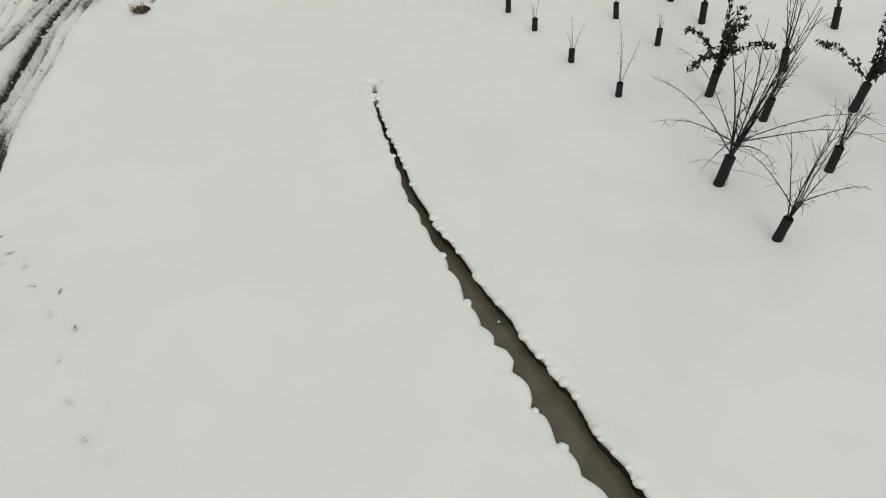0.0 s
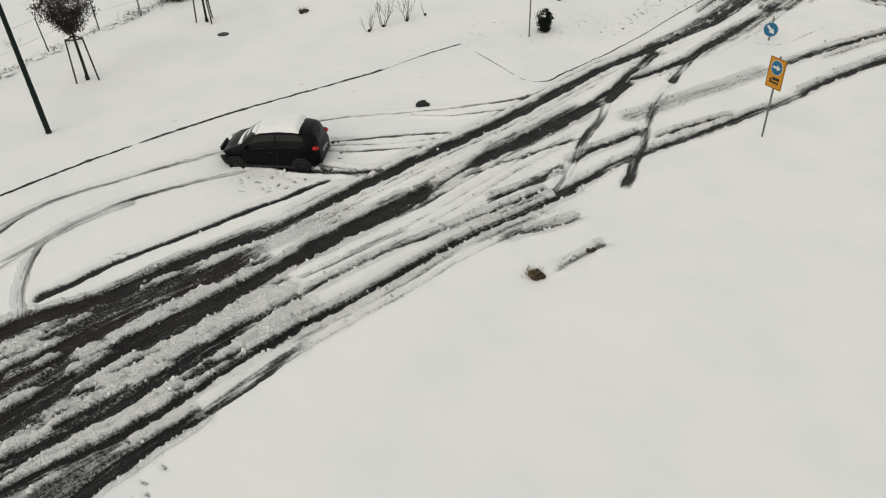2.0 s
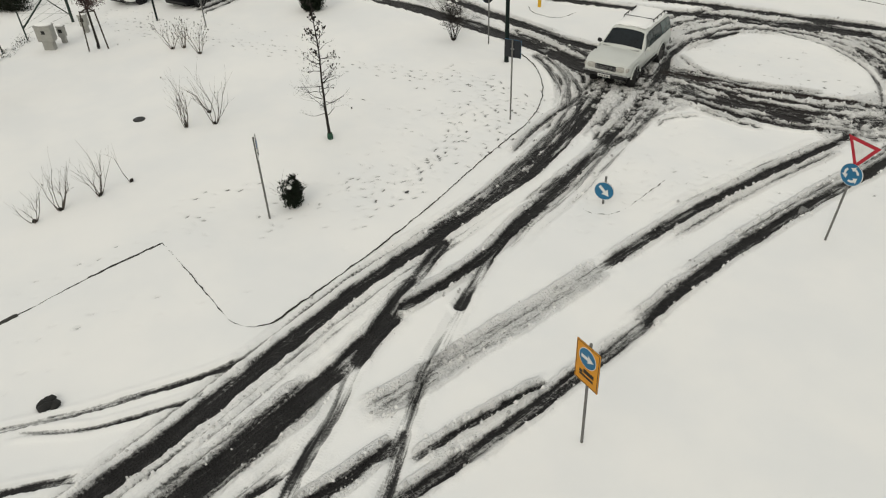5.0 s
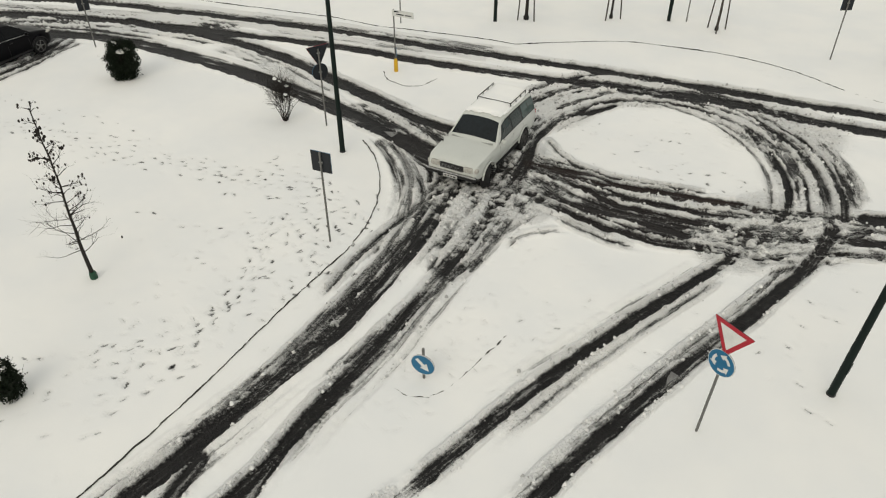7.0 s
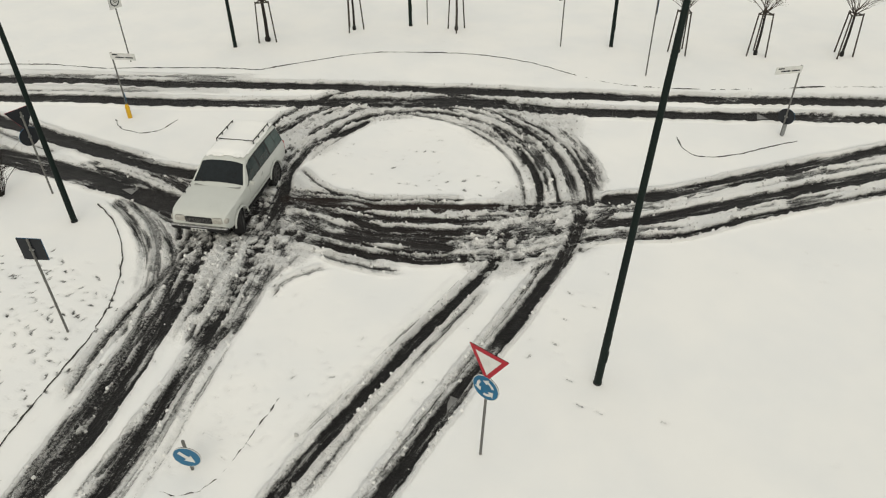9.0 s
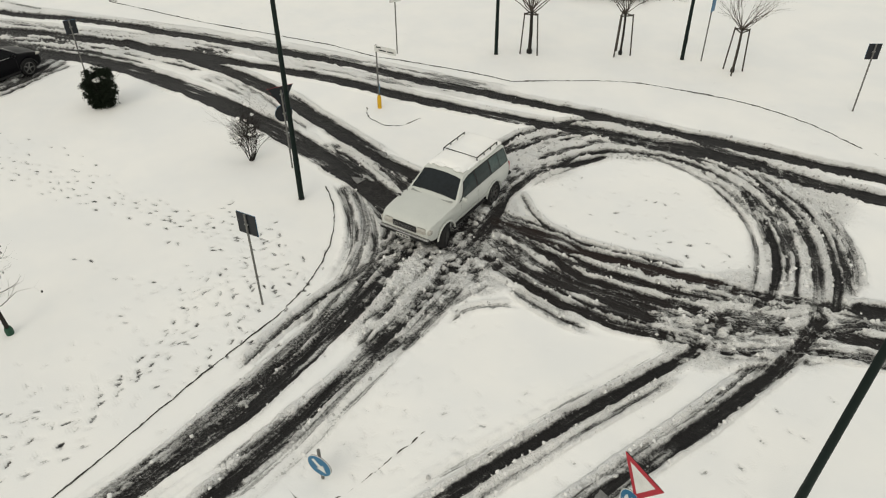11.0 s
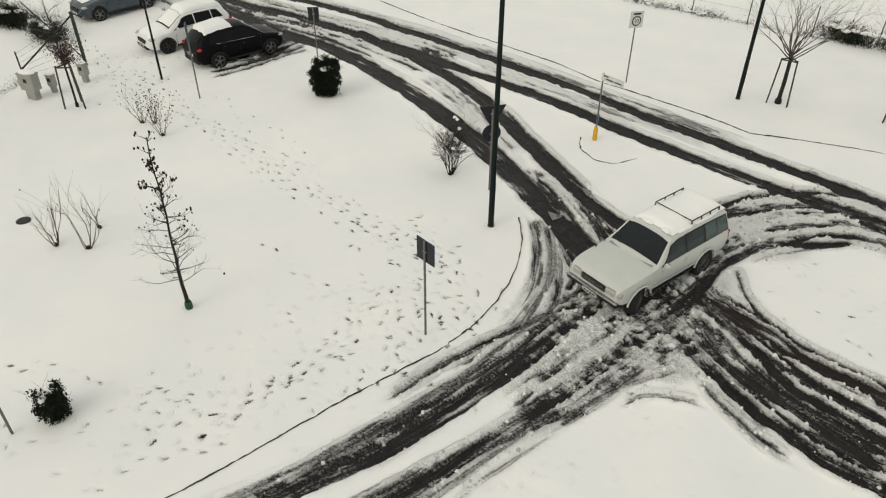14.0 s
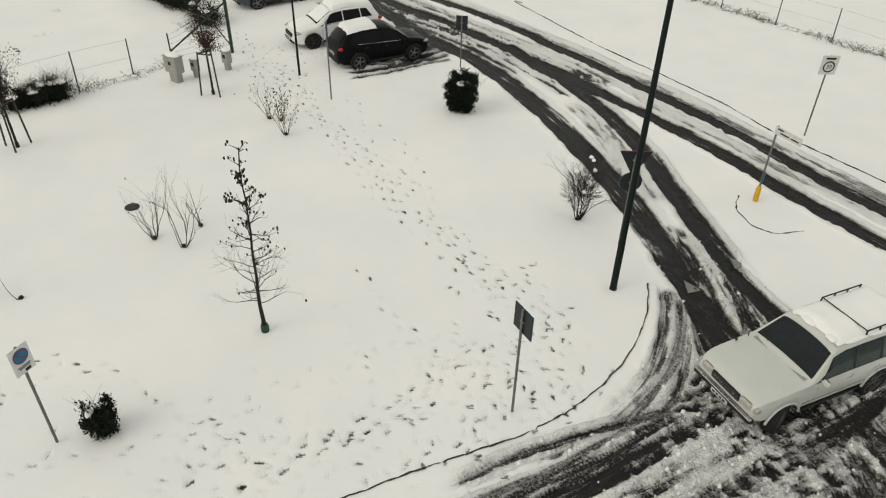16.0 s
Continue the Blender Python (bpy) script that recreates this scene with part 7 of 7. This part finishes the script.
def shoot(s, rnd, p, d, length, r, sag=0.0, twigs=0, n=5, tips=None):
    """One long whip that bends over by sag, with short side twigs; returns the places along it."""
    at = [p]
    steps_ = 7
    for k in range(steps_):
        q = p + d * (length / steps_)
        s.tube(p, q, r * (1 - 0.11 * k), r * (1 - 0.11 * (k + 1)), n, caps=False)
        d = (d + Vector((rnd.gauss(0, 0.05), rnd.gauss(0, 0.05), -sag * (k + 1) / steps_))).normalized()
        p = q
        at.append(p)
    for k in range(twigs):
        a, b = at[1 + k % (steps_ - 1)], rnd.uniform(0, 6.28)
        side = (d + Vector((math.cos(b), math.sin(b), 0.4))).normalized()
        e = a + side * length * rnd.uniform(0.06, 0.18)
        mid = a.lerp(e, 0.5) + Vector((rnd.gauss(0, 0.02), rnd.gauss(0, 0.02), 0.02))
        s.tube(a, mid, r * 0.35, r * 0.28, 3, caps=False).tube(mid, e, r * 0.28, r * 0.18, 3, caps=False)
        if tips is not None:
            tips.append(e)
    return at


def planting(x, y, seed, h, tube=0.42, big=0, leafy=0, lean=0.0, turn=0.0, whips=3, arcs=0):
    """A sapling in a black guard tube, planted in rows in the field."""
    rnd = random.Random(seed)
    m = stand(x, y) @ pose(0, 0, 0, 0, 0, turn) @ pose(0, 0, 0, 0, lean, 0)
    lab = "sapling in a black guard tube" if not big else ("large bare shrub on a thick dark stem" if not leafy else "young tree with withered dark leaves in a guard")
    ob = thing("sapling", m, lab + ", planted in snow", "sapling", "row of saplings")
    w = 0.070 + 0.022 * big
    part("guard_tube", Shape().lathe([(w * 1.12, -0.1), (w * 1.04, 0.04), (w * 0.98, tube * 0.5), (w * 1.02, tube), (w * 0.86, tube + 0.004), (w * 0.8, tube - 0.06)], 10), TUBE_GUARD, ob, "black guard tube", smooth=True)
    s, tips, rows = Shape(), [], []
    base = Vector((0, 0, tube - 0.12))
    for k in range(whips):
        a = 6.28 * k / whips + rnd.uniform(-0.5, 0.5)
        t = rnd.uniform(0.04, 0.22 if big else 0.5)
        d = Vector((math.cos(a) * t, math.sin(a) * t, 1)).normalized()
        rows.append(shoot(s, rnd, base, d, max(0.3, h - tube) * rnd.uniform(0.65, 1.05), 0.009 + 0.008 * big, 0.02, 11 if big else 6, 4, tips))
    for k in range(arcs):
        a = 6.28 * k / arcs + rnd.uniform(-0.4, 0.4)
        d = Vector((math.cos(a), math.sin(a), rnd.uniform(0.35, 0.9))).normalized()
        rows.append(shoot(s, rnd, base + Vector((0, 0, rnd.uniform(0.1, 0.5))), d, h * rnd.uniform(0.42, 0.75), 0.013, 0.26, 12, 4, tips))
    part("branchwork", s, BARK if big else TWIG, ob, "thin bare shoots", kind="stuff")
    if leafy:
        lv = Shape()
        for at in rows:
            for p, q in zip(at[1:], at[2:]):
                for j in range(leafy):
                    c = p.lerp(q, rnd.random())
                    leaves(lv, rnd, c, 2, 0.04, 0.062)
        part("foliage", lv, DARK_LEAF, ob, "withered dark leaves", kind="stuff")


tall_sapling(-25.16, 20.9, 4.98, 5)
for k, (x, y, h, n) in enumerate(((-28.93, 16.84, 1.6, 8), (-28.54, 17.8, 1.6, 6), (-29.71, 17.93, 1.1, 4), (-25.32, 11.29, 1.0, 5), (-25.58, 12.07, 1.3, 8), (-25.78, 13.27, 1.1, 8), (-26.1, 14.3, 1.1, 1))):
    bare_shrub(x, y, h, 40 + k, n, seeds=0.04, spread=0.6, depth=1, kids=(1, 3), thick=0.016)
for k, (x, y, h) in enumerate(((-35.72, 19.3, 1.15), (-37.02, 18.42, 1.1), (-36.85, 18.9, 0.85))):
    bare_shrub(x, y, h, 60 + k, 9, mat=PALE_TWIG, seeds=0.7, spread=0.42, label="pale twiggy shrub with round seed heads in snow", kids=(2, 4))
bare_shrub(-30.58, 29.37, 1.45, 71, 18, mat=BARK, spread=0.40, fill=560, thick=0.015, fork=0.85, snow=7, label="dense round leafless shrub with fine dark twigs", kids=(3, 5), depth=2)
evergreen(-21.86, 18.2, 0.66, 0.98, 81, 200, "dark evergreen shrub with snow in its crown", 4)
evergreen(-38.16, 25.76, 1.36, 1.85, 82, 900, "dense dark evergreen bush standing in snow", 3)
staked_tree(-34.3, 10.08, 91, 3.2, 1.75, 11, 20, 14, trunk=0.042, broad=1.0, leader=2.7, lean=(-0.12, -0.14), leafmat=DARK_LEAF)
staked_tree(-39.25, 15.62, 92, 3.0, 1.8, 12, 50, 14, trunk=0.042, broad=0.55, leader=3.4, lean=(-0.05, -0.05))
staked_tree(-25.3, -0.45, 93, 3.6, 1.75, 34, 60, broad=0.62, leader=2.6, leafmat=DARK_LEAF)
staked_tree(-29.88, 4.86, 94, 3.6, 1.75, 0, 20)
for k, (x, y, h) in enumerate(((-33.58, 44.13, 4.3), (-31.18, 47.69, 3.9), (-26.9, 50.45, 3.8), (-16.76, 53.66, 3.6), (-13.81, 55.43, 3.4), (-10.56, 57.33, 3.6))):
    staked_tree(x, y, 100 + k, h, 1.95, 0, 15 + 25 * k, 18, 0.055 if k else 0.085)

# rows of saplings in the field
for k, (x, y) in enumerate(((0.19, 14.3), (0.82, 13.6), (2.19, 11.57), (3.04, 10.5), (3.82, 9.46), (4.8, 7.92), (5.88, 6.5))):
    planting(x, y, 200 + k, 0.72 + 0.09 * k + 0.4 * (k == 6), 0.31)
for k, (x, y) in enumerate(((-0.1, 17.6), (-0.12, 16.3), (1.7, 16.6), (2.34, 15.3), (1.09, 19.9), (3.34, 14.1), (4.01, 12.75), (4.9, 11.67), (5.35, 13.7), (5.79, 10.35), (6.43, 12.78), (6.76, 8.95))):
    planting(x, y, 230 + k, 0.95 + 0.5 * ((k * 7) % 4 == 0), 0.40, lean=(k % 3 - 1) * 5.0, turn=k * 40)
for k, (x, y, h) in enumerate(((8.70, 5.78, 1.5), (9.62, 4.16, 1.5), (7.17, 11.5, 1.3), (7.85, 10.2, 1.3), (9.40, 7.95, 1.9), (10.9, 10.2, 1.2))):
    planting(x, y, 260 + k, h * 1.25, 0.5, big=0.6, lean=6, turn=k * 33, whips=6)
planting(8.44, 2.10, 266, 2.7, 0.45, big=0.5, lean=8, turn=5, whips=6, arcs=3)
for k, (x, y, h, lv) in enumerate(((3.66, 15.75, 1.7, 5), (2.82, 16.7, 1.5, 3), (4.55, 14.5, 1.9, 2), (4.05, 19.8, 1.5, 3), (4.9, 18.7, 1.6, 3), (2.25, 18.8, 1.4, 2))):
    planting(x, y, 300 + k, h, 0.55, big=0.6, leafy=lv, lean=6, turn=k * 50, whips=3, arcs=4)
planting(7.66, 3.54, 280, 3.7, 0.6, big=1.1, lean=8, turn=10, whips=9, arcs=10)
planting(7.74, 6.66, 281, 2.3, 0.55, big=0.9, leafy=7, lean=5, whips=6, arcs=3)
planting(10.49, 6.35, 282, 2.4, 0.6, big=0.9, leafy=7, lean=10, turn=20, whips=6, arcs=3)
planting(12.1, 3.5, 283, 1.5, 0.5, big=0.9, leafy=6, whips=3, arcs=5)


rnd = random.Random(21)
BOX_GREY = plain("cabinet_grey", (0.30, 0.30, 0.28, 1), 0.6, vary=0.15, scale=5)
FENCE_GREEN = plain("fence_post_green", (0.02, 0.035, 0.028, 1), 0.5)
BRAMBLE = plain("dark_bramble", (0.022, 0.022, 0.016, 1), 0.8, vary=0.4, scale=20)
DRY_GRASS = plain("dry_grass", (0.16, 0.12, 0.06, 1), 0.9, vary=0.4, scale=20)


def manhole(x, y, r):
    ob = thing("manhole", stand(x, y), "dark round manhole melted free of snow", "manhole", "manholes")
    part("rim", Shape().lathe([(r * 1.1, -0.04), (r * 1.08, 0.012), (r * 0.95, 0.016)], 20), CONCRETE, ob)
    part("cover", Shape().lathe([(r * 0.93, 0.0), (r * 0.92, 0.020), (r * 0.5, 0.024)], 20), DARK_STEEL, ob, "dark iron cover")


manhole(-30.61, 15.52, 0.21)
manhole(-27.78, 5.27, 0.24)


def heap(x, y, w, h, seed, mat, label, name="earth_heap", tuft=0):
    r = random.Random(seed)
    ob = thing(name, stand(x, y), label, "earth")
    s = Shape()
    for k in range(9):
        s.ball((r.gauss(0, w * 0.3), r.gauss(0, w * 0.3), h * r.uniform(0.0, 0.4)), (w * r.uniform(0.2, 0.36), w * r.uniform(0.2, 0.36), h * r.uniform(0.4, 0.7)), 5, 8, 0.5, r)
    part("soil", s, mat, ob, smooth=60, kind="stuff")
    if tuft:
        g = Shape()
        for k in range(tuft):
            a, l = r.uniform(0, 6.28), r.uniform(0.08, 0.28)
            p = Vector((r.gauss(0, w * 0.3), r.gauss(0, w * 0.3), h * 0.3))
            g.tube(p, p + Vector((math.cos(a) * l * 0.7, math.sin(a) * l * 0.7, l)), 0.008, 0.002, 3, False)
        part("grass_tuft", g, DRY_GRASS, ob, kind="stuff")


heap(-7.02, 9.62, 0.36, 0.13, 1, EARTH, "wet brown earth clod with dry grass in snow", tuft=60)
heap(-7.35, 11.55, 0.22, 0.1, 2, EARTH, "small dark earth clod at the snow edge")
heap(-17.26, 10.6, 0.42, 0.16, 3, INK, "black lump of wet litter lying on snow", "litter_heap")
heap(-29.18, 9.27, 0.3, 0.16, 4, BRAMBLE, "dark grass tuft poking through snow", "grass_tuft_heap", 40)


WEED_SPOTS = ((-49.2, 4.7, 9, 0.22), (-52.0, 7.2, 14, 0.6), (-45.6, 5.6, 10, 0.2), (-51.8, 5.2, 8, 0.2), (-34.2, -1.0, 14, 0.35), (-30.9, -3.5, 14, 0.4))


def weeds(x, y, seed, count, h):
    """Dry stalks of weeds in the snow beyond the fence."""
    r = random.Random(seed)
    ob = thing("weed_clump", stand(x, y), "dry brown weeds poking out of the snow", "weeds", "weeds beyond the fence")
    g = Shape()
    for k in range(count):
        a, l = r.uniform(0, 6.28), h * r.uniform(0.25, 0.8)
        p = Vector((r.gauss(0, 0.22), r.gauss(0, 0.22), -0.02))
        q = p + Vector((math.cos(a) * l * 0.4, math.sin(a) * l * 0.4, l * 0.8))
        g.tube(p, q, 0.007, 0.005, 3, False).tube(q, q + Vector((math.cos(a) * l * 0.3, math.sin(a) * l * 0.3, l * 0.1)), 0.006, 0.003, 3, False)
    part("stalks", g, DRY_GRASS, ob, kind="stuff")


for k, (x, y, n, h) in enumerate(WEED_SPOTS):
    weeds(x, y, 500 + k, n, h)


def mesh_fence(points, h, gap, seed, group, hedge):
    """Posts and wires, with brambles along the foot."""
    r = random.Random(seed)
    line = smooth_line(points, 0.5)
    ob = thing("wire_fence", pose(0, 0, 0), "wire fence on thin dark posts with brambles at its foot", "fence", group)
    gone, posts = gap, []
    for a, b in zip(line, line[1:]):
        gone += (b - a).length
        if gone >= gap:
            gone = 0.0
            z = height(a.x, a.y)
            lean = Vector((r.gauss(0, 0.05), r.gauss(0, 0.05), h * r.uniform(0.94, 1.06)))
            part("post", Shape().tube((a.x, a.y, z - 0.2), Vector((a.x, a.y, z)) + lean, 0.028, 0.026, 8), FENCE_GREEN, ob, smooth=True)
            posts.append(Vector((a.x, a.y, z)) + lean)
    for a, b in zip(posts, posts[1:]):
        for k in (0.03, 0.5, 0.95):
            p, q = a - Vector((0, 0, h * k)), b - Vector((0, 0, h * k))
            part("wire", Shape().tube(p, q, 0.005, 0.005, 4), GALVANISED, ob)
    if hedge:
        s, t, w = Shape(), [], Shape()
        for a, b in zip(line, line[1:]):
            for k in range(hedge):
                p = a.lerp(b, r.random()) + Vector((r.gauss(0, 0.18), r.gauss(0, 0.18), 0))
                p.z = height(p.x, p.y) - 0.02
                big = 0.25 + 0.75 * max(0, noise.noise(Vector((p.x * 0.6, p.y * 0.6, seed))) + 0.25)
                branch(s, r, p, Vector((r.gauss(0, 0.6), r.gauss(0, 0.6), 0.8)).normalized(), 0.5 * big * r.uniform(0.5, 1.3), 0.010, 1, t, 0.8, 0, (1, 2), 3)
                if r.random() < 0.55 * big:
                    leaves(s, r, p + Vector((0, 0, 0.12 * big)), int(18 * big), 0.13, 0.045)
                if r.random() < 0.12:
                    w.ball(p + Vector((0, 0, 0.25 * big)), (0.16, 0.14, 0.05), 4, 7, 0.5, r)
        part("brambles", s, BRAMBLE, ob, "tangled dark brambles", kind="stuff")
        part("snow_crust", w, SNOW, ob, kind="stuff", smooth=60)
    return ob


mesh_fence([(-24.5, -8), (-26.4, -4.9), (-28.5, -2.7), (-31.4, 0.5), (-32.4, 2.1), (-34.6, 4.1), (-36.9, 7.8), (-39.08, 10.2), (-40.78, 11.78), (-42.3, 12.9)], 1.6, 2.3, 31, "fences", 9)
mesh_fence([(-62, 31), (-53.7, 39.2), (-49.4, 42.5), (-45.6, 45.6), (-40.8, 50.2), (-35, 56)], 1.6, 3.0, 32, "fences", 15)


def thicket(x, y, w, d, h, seed, clumps, turn=0, capped=0.25):
    r = random.Random(seed)
    ob = thing("bramble_thicket", stand(x, y, turn), "low dark bramble thicket capped with snow", "thicket", "thickets")
    s, lf, sn, t = Shape(), Shape(), Shape(), []
    for k in range(clumps):
        p = Vector((r.gauss(0, w * 0.3), r.gauss(0, d * 0.3), 0))
        branch(s, r, p, Vector((r.gauss(0, 0.5), r.gauss(0, 0.5), 1)).normalized(), h * r.uniform(0.5, 1.1), 0.012, 1, t, 0.8, 0.1, (1, 3), 3)
        leaves(lf, r, p + Vector((0, 0, h * r.uniform(0.1, 0.7))), 26, 0.14, 0.055)
        if r.random() < capped:
            sn.ball(p + Vector((0, 0, h * 0.75)), (0.22, 0.2, 0.07), 5, 8, 0.5, r)
    part("stem_tangle", s, BRAMBLE, ob, kind="stuff")
    part("foliage", lf, EVERGREEN, ob, "dark tangled leaves", kind="stuff")
    part("snow_cushion", sn, SNOW, ob, smooth=60, kind="stuff")


thicket(-39.4, 51.7, 2.2, 0.9, 0.9, 41, 110, 30)
thicket(-37.2, 53.3, 1.8, 0.8, 1.0, 42, 80, 30)
thicket(-37.9, 9.0, 1.7, 0.55, 0.75, 43, 300, -42, 0.03)
thicket(-36.4, 6.5, 1.6, 0.4, 0.4, 46, 110, -50, 0.1)
thicket(-34.0, 3.9, 1.0, 0.6, 1.0, 44, 60, 45)
thicket(-51.0, 9.9, 3.4, 1.0, 0.95, 45, 420, 44, 0.05)
thicket(-48.0, 12.7, 1.6, 0.8, 1.1, 47, 160, 44, 0.04)
thicket(-38.4, 9.6, 0.6, 0.5, 0.95, 48, 110, -42, 0.03)


def cabinet(x, y, w, d, h, turn, label):
    ob = thing("utility_cabinet", stand(x, y, turn), label, "cabinet", "utility cabinets")
    part("plinth", Shape().box((0, 0, h * 0.2), (w * 0.66, d * 0.7, h * 0.44), None, 0.02), BOX_GREY, ob)
    part("housing", Shape().box((0, 0, h * 0.66), (w, d, h * 0.6), None, 0.025), BOX_GREY, ob, "grey cabinet housing")
    part("lid", Shape().box((0, 0, h * 0.97), (w * 1.08, d * 1.1, 0.05), None, 0.015), BOX_GREY, ob)
    part("badge", Shape().box((w * 0.0, -d / 2 - 0.004, h * 0.74), (0.16, 0.008, 0.16)), INK, ob, "dark square label")
    part("snow_cushion", snow_shape(w, d), SNOW, ob, "cap of snow", smooth=60, m=pose(0, 0, h * 0.98))


def snow_shape(w, d):
    return Shape().lathe([(0.45, 0.0), (0.5, 0.035), (0.40, 0.085), (0.2, 0.105)], 14, Matrix.Diagonal((w * 1.08, d * 1.1, 1, 1)))


cabinet(-40.46, 13.74, 0.74, 0.42, 1.14, 58, "grey electrical cabinet with a snow cap")
cabinet(-41.86, 15.54, 0.36, 0.3, 0.86, 58, "slim grey utility cabinet with a snow cap")
cabinet(-40.98, 14.42, 0.32, 0.26, 0.8, 58, "slim grey utility cabinet with a snow cap")


def gate_frame():
    ob = thing("metal_gate", pose(0, 0, 0), "open dark metal gate with a braced post", "gate")
    part("post", Shape().box((-43.85, 15.2, 1.15), (0.13, 0.13, 2.5), None, 0.015), FENCE_GREEN, ob, "square dark post")
    part("cap", Shape().box((-43.85, 15.2, 2.42), (0.16, 0.16, 0.04), None, 0.01), FENCE_GREEN, ob)
    part("post", Shape().tube((-42.35, 12.95, -0.2), (-42.37, 12.93, 1.35), 0.035, 0.033, 8), FENCE_GREEN, ob)
    part("brace", Shape().tube((-43.85, 15.2, 2.3), (-42.35, 12.95, 0.55), 0.04, 0.04, 8), FENCE_GREEN, ob, "slanting steel brace")
    part("brace", Shape().tube((-43.88, 15.15, 0.35), (-45.2, 12.9, 2.6), 0.028, 0.028, 8), FENCE_GREEN, ob)
    for k in range(6):
        part("wire", Shape().tube((-43.85, 15.2, 0.4 + 0.38 * k), (-42.35, 12.95, 0.25 + 0.2 * k), 0.006, 0.006, 4), GALVANISED, ob)
    for k in range(5):
        part("wire", Shape().tube((-43.85, 15.2, 0.4 + 0.42 * k), (-45.2, 12.9, 0.5 + 0.45 * k), 0.006, 0.006, 4), GALVANISED, ob)


gate_frame()


def clods():
    """Lumps of broken slush thrown up along the ruts."""
    r = np.random.RandomState(5)
    edge = np.zeros_like(BARE)
    edge[:, 1:-1] = np.abs(BARE[:, 2:] - BARE[:, :-2])
    edge[1:-1] += np.abs(BARE[2:] - BARE[:-2])
    likely = CHURN ** 1.5 * (0.2 + np.clip(edge * 1.6, 0, 1)) * np.clip(1 - 2.2 * BARE, 0.012, 1)
    # weighed by the cell's size, within the stretch that the walk passes near
    likely *= np.gradient(GX)[None, :] * np.gradient(GY)[:, None] * ((XX > -30) & (XX < -1.5) & (YY > -7) & (YY < 47))
    likely[CHURN < 0.35] = 0
    flat = np.cumsum(likely.ravel())
    pick = np.searchsorted(flat, r.rand(10000) * flat[-1])
    js, is_ = np.unravel_index(np.clip(pick, 0, likely.size - 1), likely.shape)
    n = len(js)
    cube = np.array([(-1, -1, -0.6), (1, -1, -0.6), (1, 1, -0.6), (-1, 1, -0.6), (-0.62, -0.62, 0.8), (0.62, -0.62, 0.8), (0.62, 0.62, 0.8), (-0.62, 0.62, 0.8)])
    quads = np.array([(4, 5, 6, 7), (0, 1, 5, 4), (1, 2, 6, 5), (2, 3, 7, 6), (3, 0, 4, 7)])
    size = 0.010 + 0.036 * r.rand(n) ** 4
    a = r.rand(n) * 6.28
    c, s = np.cos(a)[:, None], np.sin(a)[:, None]
    v = cube[None] * size[:, None, None] * (0.6 + 0.8 * r.rand(n, 8, 3))
    x = GX[is_] + r.uniform(-0.03, 0.03, n)
    y = GY[js] + r.uniform(-0.03, 0.03, n)
    z = HEIGHT[js, is_] + size * 0.25
    v = np.stack([v[:, :, 0] * c - v[:, :, 1] * s + x[:, None], v[:, :, 0] * s + v[:, :, 1] * c + y[:, None], v[:, :, 2] + z[:, None]], 2)
    f = quads[None] + 8 * np.arange(n)[:, None, None]
    me = bpy.data.meshes.new("slush_clods")
    me.from_pydata(v.reshape(-1, 3).tolist(), [], f.reshape(-1, 4).tolist())
    me.polygons.foreach_set("use_smooth", [True] * len(me.polygons))
    m = Nodes("broken_slush")
    m.set(Base_Color=m.mix(m.ramp(m.geo.outputs["Random Per Island"], 0.05, 0.7), (0.42, 0.42, 0.42, 1), (0.80, 0.80, 0.80, 1)), Roughness=0.7)
    m.bump(m.noise(60, 2), 0.4, 0.01)
    me.materials.append(m.mat)
    tagged(new("slush_clods", me), "small clods of broken grey slush along the ruts", "slush", kind="stuff")


clods()
